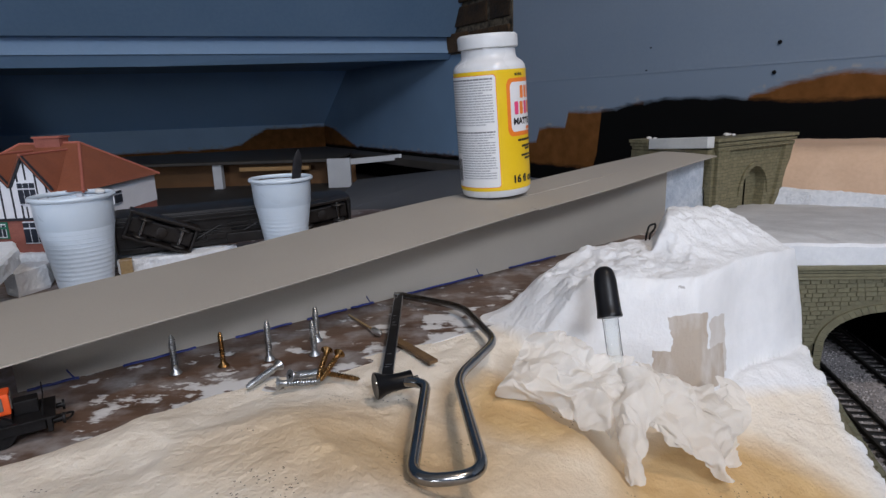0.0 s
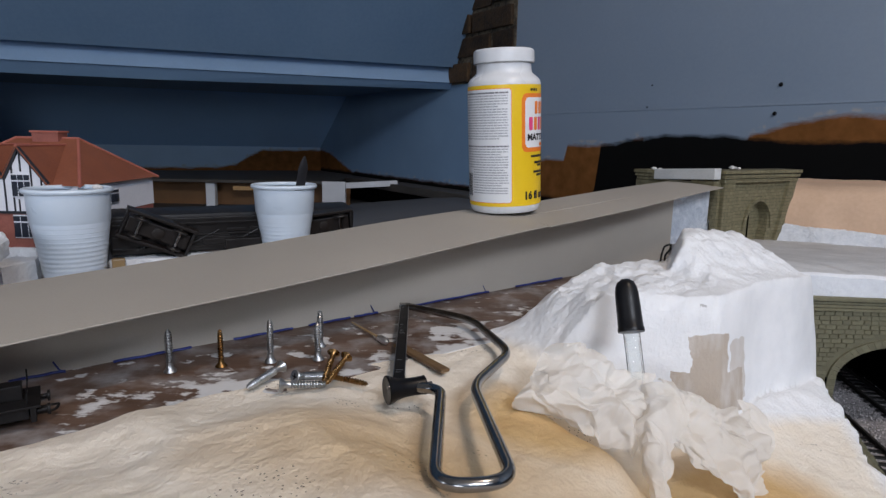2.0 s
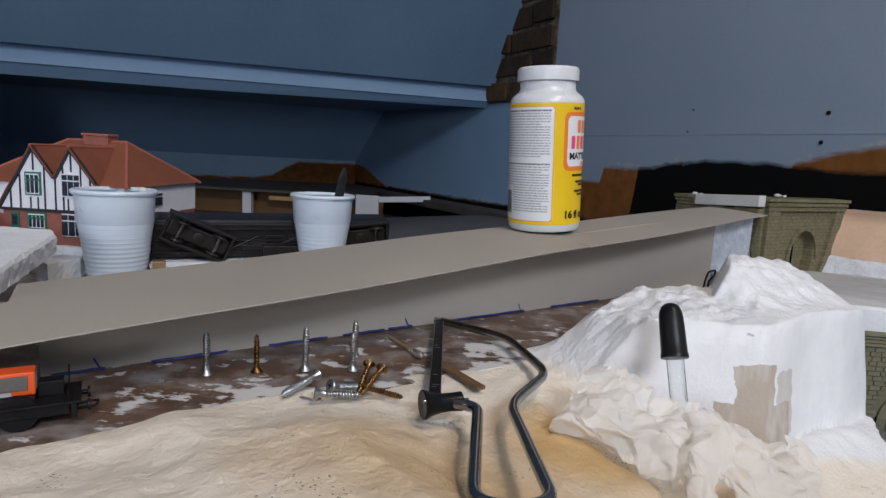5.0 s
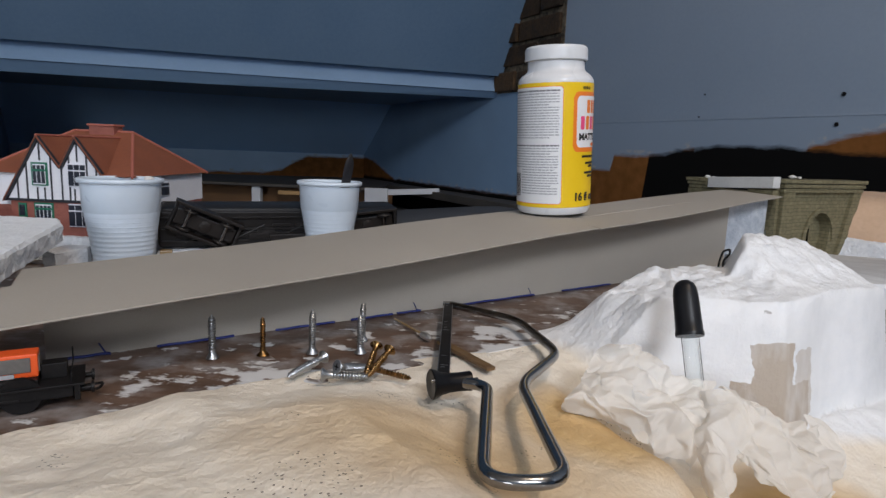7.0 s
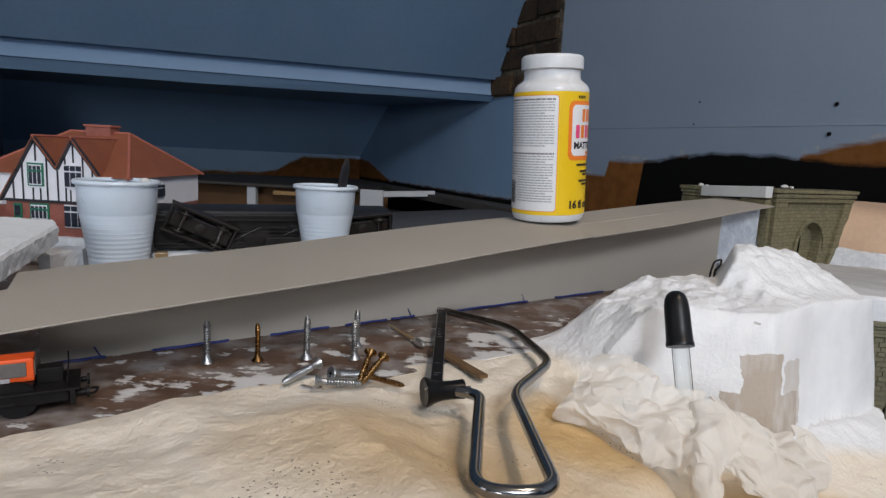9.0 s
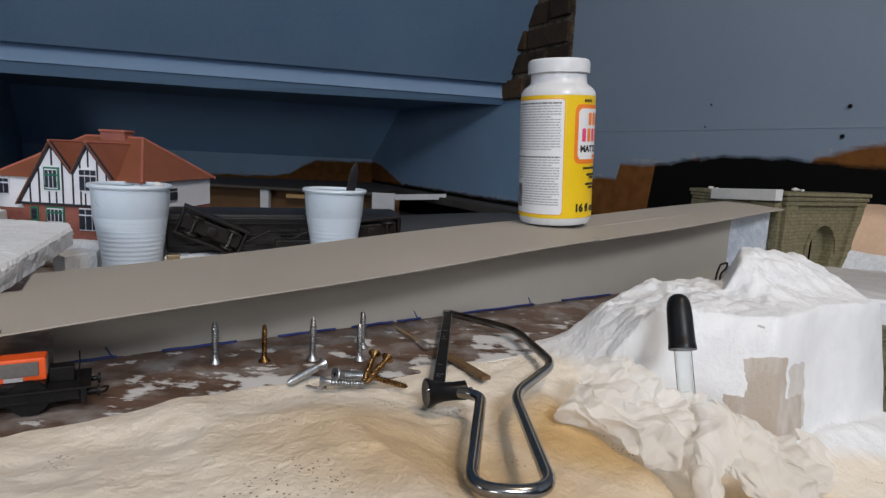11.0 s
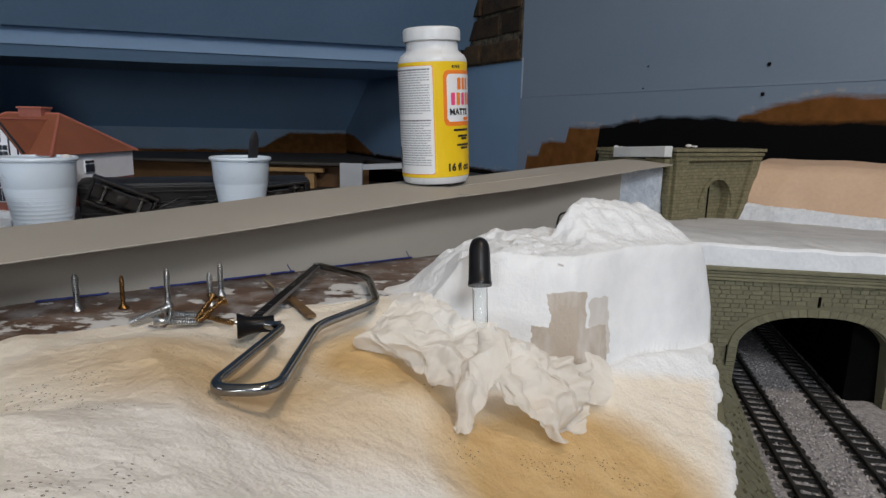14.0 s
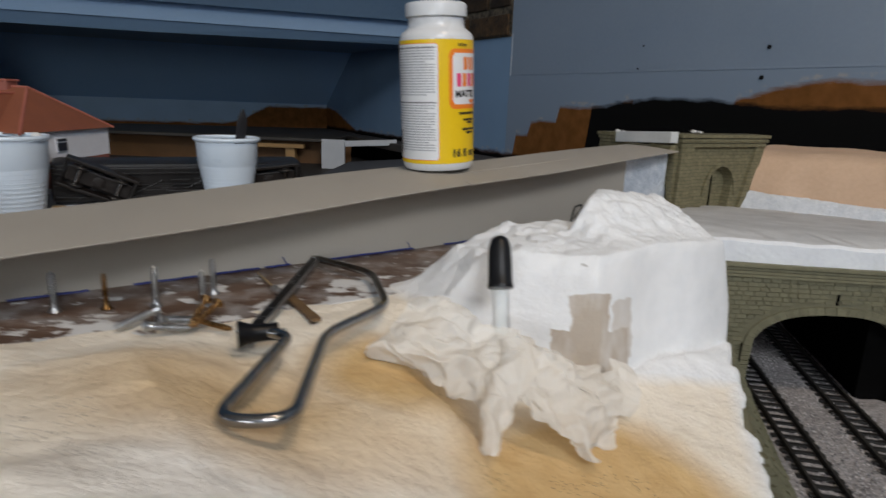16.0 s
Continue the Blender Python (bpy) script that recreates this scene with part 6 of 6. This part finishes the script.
for k in range(16):
    x, z = rngc.uniform(-0.12, 0.12), rngc.uniform(0.006, 0.038)
    w, h = rngc.uniform(0.004, 0.014), rngc.uniform(0.0012, 0.004)
    part("underframe_fitting", box(x - w, x + w, -0.0165 - rngc.uniform(0.002, 0.006), -0.015, z - h, z + h, bevel=0.0004), "rail_brown", coach)
for z in (0.010, 0.023, 0.036):
    part("longitudinal", box(-0.131, 0.131, -0.0195, -0.016, z - 0.0009, z + 0.0009, bevel=0.0003), "rail_brown", coach)
part("coupling_pin", tube([Vector((0.118, -0.020, 0.018)), Vector((0.122, -0.022, 0.040))], 0.0011, 8), "brass", coach, "small brass pin")
part("battery_box", box(-0.02, 0.022, -0.026, -0.015, 0.006, 0.018, bevel=0.001), "rail_brown", coach)
part("battery_box", box(0.03, 0.056, -0.024, -0.015, 0.018, 0.029, bevel=0.001), "rail_brown", coach)
for x, turn in ((-0.088, 24), (0.092, -6)):
    bg = part("bogie", box(-0.027, 0.027, -0.006, 0.0, -0.007, 0.007, bevel=0.001), "bogie_brown", coach)
    part("pivot", lathe([(0.0, -0.001), (0.005, -0.001), (0.005, 0.0015), (0.003, 0.002), (0.0, 0.002)], 16, Matrix.Translation((0, -0.007, 0)) @ Matrix.Rotation(radians(90), 4, "X"), cap=False), "bogie_brown", bg, smooth=True)
    for xx in (-0.017, 0.017):
        part("cross_member", box(xx - 0.004, xx + 0.004, -0.005, 0.001, -0.0125, 0.0125, bevel=0.0006), "bogie_brown", bg)
    bg.matrix_local = pose(x, -0.020, 0.029, 0, turn, 0) @ Matrix.Scale(1.18, 4)
    for zz in (-0.0125, 0.0125):
        part("side_frame", box(-0.031, 0.031, -0.010, 0.002, zz - 0.0015, zz + 0.0015, bevel=0.0007), "bogie_brown", bg)
    for xx in (-0.029, 0.029):
        part("end_frame", box(xx - 0.0012, xx + 0.0012, -0.008, -0.002, -0.013, 0.013, bevel=0.0005), "rail_brown", bg)
    for xx in (-0.017, 0.017):
        part("axle", lathe([(0.0017, -0.0110), (0.0017, 0.0110)], 10, Matrix.Translation((xx, -0.008, 0))), "chrome", bg, "bright steel axle", smooth=True)
        for zz in (-0.0085, 0.0085):
            part("wheel", lathe([(0.0008, zz - 0.001), (0.0062, zz - 0.001), (0.0066, zz), (0.0058, zz + 0.001), (0.0008, zz + 0.001)], 20, Matrix.Translation((xx, -0.008, 0))), "rail_brown", bg, smooth=True)

# ---- orange shunter on the board ----
LOCO = Matrix.Translation((-0.2015, 0.3898, 0.0)) @ Matrix.Rotation(radians(33), 4, "Z")
loco = thing("model_locomotive", LOCO, "small orange and black model diesel locomotive", "model locomotive")
part("chassis", box(-0.075, 0.016, -0.012, 0.014, 0.0065, 0.0125, bevel=0.0008), "black_metal", loco)
part("running_plate", box(-0.078, 0.021, -0.0135, 0.0155, 0.0122, 0.0136, bevel=0.0004), "black_metal", loco)
part("step_plate", box(-0.074, 0.0015, -0.0095, 0.012, 0.0136, 0.0164, bevel=0.0004), "black_metal", loco)
hood = part("bonnet", box(-0.040, 0.0015, -0.0045, 0.0070, 0.0164, 0.0284, bevel=0.0010), "orange_paint", loco, "orange bonnet")
part("grille", box(-0.030, -0.0016, -0.0052, -0.0040, 0.0193, 0.0266, bevel=0.0003), "grille_grey", hood, "grey side grille")
part("grille", box(0.0012, 0.0021, -0.0030, 0.0055, 0.0188, 0.0266, bevel=0.0003), "grille_grey", hood)
part("number_panel", box(-0.0165, -0.0085, -0.0051, -0.0044, 0.0170, 0.0190), "label_grey", hood)
part("cab", box(-0.078, -0.040, -0.0085, 0.0105, 0.0164, 0.0355, bevel=0.0012), "orange_paint", loco)
part("cab_window", box(-0.072, -0.046, -0.0090, -0.0080, 0.024, 0.033, bevel=0.0004), "pane_dark", loco)
part("front_locker", box(0.0022, 0.0135, -0.0020, 0.0065, 0.0136, 0.0215, bevel=0.0006), "black_metal", loco)
part("buffer_beam", box(0.0165, 0.0190, -0.0135, 0.0155, 0.0050, 0.0130, bevel=0.0004), "black_metal", loco)
for y in (-0.0085, 0.0105):
    part("buffer", lathe([(0.0014, 0.0), (0.0014, 0.0045), (0.0030, 0.0048), (0.0030, 0.0060)], 14, Matrix.Translation((0.019, y, 0.0090)) @ Matrix.Rotation(radians(90), 4, "Y")), "black_metal", loco, smooth=True)
part("coupling", tube(rounded_path([(0.017, -0.003, 0.0055), (0.027, -0.003, 0.0055), (0.029, 0.001, 0.007), (0.027, 0.005, 0.0055), (0.017, 0.005, 0.0055)], 0.002), 0.0007, 8), "black_metal", loco, smooth=True)
part("handrail", tube(rounded_path([(0.0155, -0.009, 0.0136), (0.0155, -0.009, 0.0185), (0.0155, 0.012, 0.0185), (0.0155, 0.012, 0.0250)], 0.002), 0.0004, 8), "black_metal", loco)
part("lamp", box(0.0190, 0.0202, -0.0050, -0.0010, 0.0098, 0.0124, bevel=0.0003), "label_yellow", loco)
for x in (-0.062, -0.036, -0.006):
    for y in (-0.0095, 0.0085):
        w = part("wheel", lathe([(0.0015, 0.0), (0.0088, 0.0), (0.0094, 0.0012), (0.0088, 0.0028), (0.0015, 0.0028)], 28, Matrix.Translation((x, y + 0.0014, 0.0094)) @ Matrix.Rotation(radians(90), 4, "X")), "black_metal", loco, smooth=True)
part("coupling_rod", box(-0.062, -0.006, -0.0125, -0.0112, 0.0072, 0.0088, bevel=0.0003), "black_metal", loco)

# ---- screws ----
def make_screw(name, mat, length, label, m, thin=1.0):
    """A countersunk wood screw, head at its origin, point along +z."""
    th = thing(name, m, label, "screw", "wood screws")
    pro = [(0.0, 0.0), (0.0038, 0.0), (0.0041, 0.0004), (0.0026 * thin, 0.0026), (0.0021 * thin, 0.0036)]
    z = 0.0036 + length * 0.10
    pro.append((0.0020 * thin, z))
    while z < length * 0.93:
        k = thin * (1 - 0.45 * max(0, (z - length * 0.8) / (length * 0.2)))
        pro += [(0.0017 * k, z), (0.0025 * k, z + 0.0007), (0.0017 * k, z + 0.0013)]
        z += 0.0017
    pro += [(0.0007, length * 0.96), (0.0, length)]
    part("shank", lathe(pro, 16, cap=False), mat, th, smooth=True)
    bm = bmesh.new()
    add_box(bm, -0.0019, 0.0019, -0.0004, 0.0004, -0.0001, 0.0006)
    add_box(bm, -0.0004, 0.0004, -0.0019, 0.0019, -0.00012, 0.0006)
    part("cross_recess", bm, "black_metal", th)
    return th


def along(a, b):
    """A pose whose z runs from a towards b."""
    d = Vector(b) - Vector(a)
    return Matrix.Translation(a) @ d.to_track_quat("Z", "Y").to_matrix().to_4x4()


ZL, BL = "bright zinc-plated countersunk screw standing on its head", "yellow passivated countersunk screw standing on its head"
ZD, BD = "bright zinc-plated countersunk screw lying on the plaster", "yellow passivated screw lying in a heap on the plaster"
make_screw("zinc_screw", "zinc", 0.0285, ZL, pose(-0.147, 0.4685, 0.0004))
make_screw("brass_screw", "brass", 0.0255, BL, pose(-0.1185, 0.479, 0.0004), 0.8)
make_screw("zinc_screw", "zinc", 0.0300, ZL, pose(-0.0890, 0.4880, 0.0004, 0, 0.5, 0))
make_screw("zinc_screw", "zinc", 0.0275, ZL, pose(-0.0622, 0.5205, 0.0004))
make_screw("zinc_screw", "zinc", 0.0265, ZL, pose(-0.0583, 0.4940, 0.0004, 0, -1, 0))
make_screw("zinc_screw", "zinc", 0.030, ZD, along((-0.0738, 0.4605, 0.0085), (-0.0868, 0.4370, 0.0050)))
make_screw("zinc_screw", "zinc", 0.027, ZD, along((-0.0685, 0.4335, 0.0078), (-0.0435, 0.4405, 0.0056)))
make_screw("zinc_screw", "zinc", 0.024, ZD, along((-0.0600, 0.4345, 0.0125), (-0.0478, 0.4480, 0.0078)))
make_screw("brass_screw", "brass", 0.026, BD, along((-0.0425, 0.464, 0.0165), (-0.0445, 0.4460, 0.0075)), 0.8)
make_screw("brass_screw", "brass", 0.026, BD, along((-0.0340, 0.462, 0.0150), (-0.0420, 0.4430, 0.0070)), 0.8)
make_screw("brass_screw", "brass", 0.026, BD, along((-0.0435, 0.450, 0.0070), (-0.0185, 0.444, 0.0045)), 0.8)

# ---- small hacksaw ----
saw = thing("junior_hacksaw", Matrix.Identity(4), "small hacksaw with a bent chrome rod frame and black blade", "hacksaw")
rod = rounded_path([(-0.004, 0.602, 0.0085), (0.049, 0.566, 0.0085), (0.0705, 0.489, 0.0095), (0.0425, 0.428, 0.0115), (0.0535, 0.322, 0.0165), (0.0215, 0.318, 0.0165), (0.0245, 0.4175, 0.0135), (0.006, 0.4235, 0.0125)], 0.0155, 7)
part("frame_rod", tube(rod, 0.0030, 18), "chrome", saw, "polished chrome rod", smooth=True)
bl = along((0.0005, 0.425, 0.0125), (-0.0065, 0.604, 0.0085))
part("blade_holder", box(-0.0034, 0.0034, -0.0011, 0.0011, 0.0, 0.181, m=bl, bevel=0.0004), "black_metal", saw, "worn black steel blade")
for e in (-0.0034, 0.0034):
    part("worn_edge", box(e - 0.00022, e + 0.00022, -0.0013, 0.0013, 0.012, 0.176, m=bl), "zinc", saw)
rng = random.Random(57)
for k in range(9):
    d, w = 0.014 + 0.158 * rng.random(), 0.0004 + 0.0005 * rng.random()
    part("bare_speck", box(-w + 0.0036 * (rng.random() - 0.5), w + 0.0012, -0.00118, 0.00118, d, d + w, m=bl), "zinc", saw)
part("blade_tip", box(-0.0045, 0.0045, -0.0015, 0.0015, 0.1755, 0.1835, m=bl, bevel=0.0005), "chrome", saw)
cl = along((-0.0055, 0.4170, 0.0125), (0.0165, 0.4265, 0.0125))
part("clamp", lathe([(0.0, 0.0006), (0.0076, 0.0), (0.0082, 0.0006), (0.0078, 0.002), (0.0062, 0.0055), (0.0053, 0.010), (0.0051, 0.016), (0.0053, 0.0205), (0.0055, 0.0225), (0.0, 0.0230)], 14, cl, cap=False), "wet_black", saw, "black tensioning collar", smooth=True)
part("clamp_pin", lathe([(0.0, -0.0012), (0.0011, -0.0010), (0.0012, 0.0), (0.0011, 0.001)], 12, cl @ Matrix.Translation((-0.005, 0.004, 0)), cap=False), "chrome", saw, smooth=True)
part("clamp_screw", lathe([(0.0014, 0.0225), (0.0014, 0.027)], 12, cl), "chrome", saw, smooth=True)

stick = part("wooden_stick", box(-0.0032, 0.0032, -0.0012, 0.0012, 0.0, 0.062, bevel=0.0005), "dark_wood")
stick.matrix_world = along((0.0275, 0.468, 0.0042), (-0.008, 0.521, 0.0030))
tagged(stick, "flat brown wooden stick under the saw blade", "stick")
brush = thing("fine_brush", along((-0.0140, 0.5225, 0.0035), (-0.0465, 0.572, 0.0025)), "thin clear-handled paint brush with a bright ferrule", "paint brush")
part("ferrule", lathe([(0.0006, 0.0), (0.0022, 0.002), (0.0028, 0.006), (0.0026, 0.0125)], 14), "bright_steel", brush, smooth=True)
part("handle", lathe([(0.0012, 0.0125), (0.0009, 0.020), (0.0008, 0.040), (0.0006, 0.060)], 14), "straw", brush, smooth=True)

# ---- glass dropper ----
drop = thing("glass_dropper", along((0.1475, 0.4560, -0.0060), (0.1438, 0.4885, 0.0600)), "glass pipette dropper with a black rubber bulb", "dropper")
part("bulb", lathe([(0.0, 0.0402), (0.0082, 0.0402), (0.0084, 0.0412), (0.0083, 0.0428), (0.0080, 0.0434), (0.0078, 0.050), (0.0076, 0.060), (0.0074, 0.0655), (0.0068, 0.0695), (0.0054, 0.0727), (0.0030, 0.0745), (0.0, 0.0750)], 32, cap=False), "rubber", drop, "black rubber bulb", smooth=True)
gl = part("tube", lathe([(0.0052, 0.042), (0.0050, 0.004), (0.0042, -0.002), (0.0022, -0.006), (0.0014, -0.010), (0.0008, -0.010), (0.0015, -0.006), (0.0034, -0.002), (0.0041, 0.004), (0.0043, 0.042)], 28, cap=False), "glass", drop, "clear glass tube", smooth=True)
gl.visible_shadow = False

# ---- crumpled tissue ----
def facet_noise(a, b, scale, seed):
    """Flat facets with sharp creases between them: random heights on a warped triangle lattice, within -1 and 1."""
    rng = np.random.RandomState(seed)
    table = rng.uniform(-1, 1, (64, 64))
    turn = rng.uniform(0.2, 1.3)
    wa = a + 0.35 / scale * grid_noise(a + 3, b + 7, scale * 0.7, seed + 1, 2)
    wb = b + 0.35 / scale * grid_noise(a + 9, b + 1, scale * 0.7, seed + 2, 2)
    x = (wa * math.cos(turn) + wb * math.sin(turn)) * scale * 0.75 + 20
    y = (wb * math.cos(turn) - wa * math.sin(turn)) * scale + 20
    i, j = np.floor(x).astype(int), np.floor(y).astype(int)
    fx, fy = x - i, y - j
    h = lambda p, q: table[p % 64, q % 64]
    low = h(i, j) + (h(i + 1, j) - h(i, j)) * fx + (h(i, j + 1) - h(i, j)) * fy
    high = h(i + 1, j + 1) + (h(i, j + 1) - h(i + 1, j + 1)) * (1 - fx) + (h(i + 1, j) - h(i + 1, j + 1)) * (1 - fy)
    return np.where(fx + fy < 1, low, high)


def crumpled(rows, seed, relief, ragged=0.10, na=190, nb=110):
    """A crumpled sheet through rows of (top, middle, bottom), bent smoothly between them, then creased at four scales. Returns x, y, z and the cells to keep."""
    rows = np.array(rows)
    k = len(rows) - 1
    sa, sb = np.linspace(0, k, na), np.linspace(0, 1, nb)
    i0 = np.minimum(sa.astype(int), k - 1)
    f = (sa - i0)[:, None, None]
    padded = np.concatenate([2 * rows[:1] - rows[1:2], rows, 2 * rows[-1:] - rows[-2:-1]])
    p0, p1, p2, p3 = (padded[i0 + q] for q in range(4))
    col = 0.5 * (2 * p1 + (p2 - p0) * f + (2 * p0 - 5 * p1 + 4 * p2 - p3) * f ** 2 + (3 * p1 - p0 - 3 * p2 + p3) * f ** 3)
    b1 = sb[None, :, None]
    grid = col[:, None, 0] * (1 - b1) * (1 - 2 * b1) + col[:, None, 1] * 4 * b1 * (1 - b1) + col[:, None, 2] * b1 * (2 * b1 - 1)
    da, db = np.gradient(grid, axis=0), np.gradient(grid, axis=1)
    length = np.cumsum(np.linalg.norm(da, axis=2).mean(axis=1))[:, None] + 0 * b1[..., 0]
    across = np.cumsum(np.linalg.norm(db, axis=2).mean(axis=0))[None, :] + 0 * length
    nrm = np.cross(da, db)
    nrm /= np.maximum(np.linalg.norm(nrm, axis=2, keepdims=True), 1e-9)
    height, slide = np.zeros_like(length), np.zeros_like(length)
    for q, (scale, amp) in enumerate(((40, 0.0074), (72, 0.0070), (130, 0.0042), (260, 0.0016))):
        height += relief * amp * facet_noise(length, across, scale, seed + 10 * q)
        slide += relief * amp * 1.0 * facet_noise(length, across, scale, seed + 10 * q + 5)
    grid = grid + nrm * height[..., None] + np.array((0.6, 0.3, 0.5)) * slide[..., None]
    x, y, z = (grid[:, :, q].T for q in range(3))
    under = hill_height(x, y, False)
    z = np.maximum(z, np.where(under < -0.002, under + 0.0020 + 0.0012 * np.abs(height.T) / 0.004, -1.0))
    ta, tb = np.meshgrid(np.linspace(-1, 1, na), np.linspace(-1, 1, nb))
    cut = np.maximum(np.abs(ta) + ragged * 0.6 * facet_noise(length, across, 60, seed + 71).T, np.abs(tb) + ragged * facet_noise(length, across, 55, seed + 72).T)
    return x, y, z, cut[:-1, :-1] < 1.0 - ragged * 0.5


tissue = thing("crumpled_tissue", Matrix.Identity(4), "crumpled off-white tissue paper lying against the plaster face", "tissue")
FOLDS = (
    ("folded_wing", 301, 1.0, 0.10, [[(0.094, 0.453, 0.028), (0.076, 0.446, 0.013), (0.067, 0.439, -0.002)], [(0.113, 0.462, 0.021), (0.101, 0.440, 0.010), (0.096, 0.424, -0.012)],
                                    [(0.136, 0.467, 0.006), (0.127, 0.442, 0.000), (0.118, 0.419, -0.022)], [(0.156, 0.460, 0.004), (0.147, 0.438, -0.006), (0.136, 0.420, -0.027)]]),
    ("twisted_tail", 322, 0.55, 0.16, [[(0.146, 0.452, 0.004), (0.156, 0.446, 0.010), (0.166, 0.440, 0.002)], [(0.139, 0.428, -0.013), (0.149, 0.424, -0.006), (0.160, 0.420, -0.014)],
                                      [(0.133, 0.404, -0.027), (0.140, 0.402, -0.020), (0.148, 0.400, -0.029)], [(0.132, 0.383, -0.037), (0.135, 0.382, -0.034), (0.138, 0.381, -0.037)]]),
    ("folded_wing", 343, 1.0, 0.11, [[(0.150, 0.456, 0.006), (0.152, 0.436, 0.000), (0.155, 0.418, -0.022)], [(0.171, 0.450, 0.010), (0.169, 0.428, -0.003), (0.166, 0.406, -0.034)],
                                     [(0.191, 0.454, -0.001), (0.186, 0.430, -0.015), (0.181, 0.408, -0.044)], [(0.211, 0.460, -0.012), (0.206, 0.436, -0.025), (0.201, 0.412, -0.050)],
                                     [(0.233, 0.480, -0.021), (0.227, 0.460, -0.035), (0.219, 0.436, -0.050)]]),
    ("thin_flap", 364, 0.35, 0.12, [[(0.222, 0.484, -0.018), (0.222, 0.468, -0.030), (0.220, 0.452, -0.045)], [(0.231, 0.484, -0.021), (0.231, 0.469, -0.033), (0.228, 0.455, -0.046)], [(0.239, 0.484, -0.027), (0.241, 0.471, -0.037), (0.236, 0.459, -0.047)]]),
)
for name, seed, relief, ragged, rows in FOLDS:
    wx, wy, wz, keep = crumpled(rows, seed, relief, ragged, *((190, 110) if len(rows) > 3 else (60, 60)))
    fold = sheet_mesh(name, wx, wy, wz, "tissue", keep)
    fold.parent = tissue
fold["label"] = "single thin layer of tissue"

# ---- scrap of wire behind the plaster block ----
wire = part("wire_scrap", tube(rounded_path([(0.2115, 0.613, 0.038), (0.2130, 0.613, 0.0550), (0.2148, 0.613, 0.0625), (0.2205, 0.613, 0.0645), (0.2200, 0.613, 0.0595), (0.2160, 0.613, 0.0550), (0.2160, 0.613, 0.038)], 0.002), 0.0009, 8), "black_metal", smooth=True)
tagged(wire, "bent scrap of dark wire sticking out of the plaster", "wire")
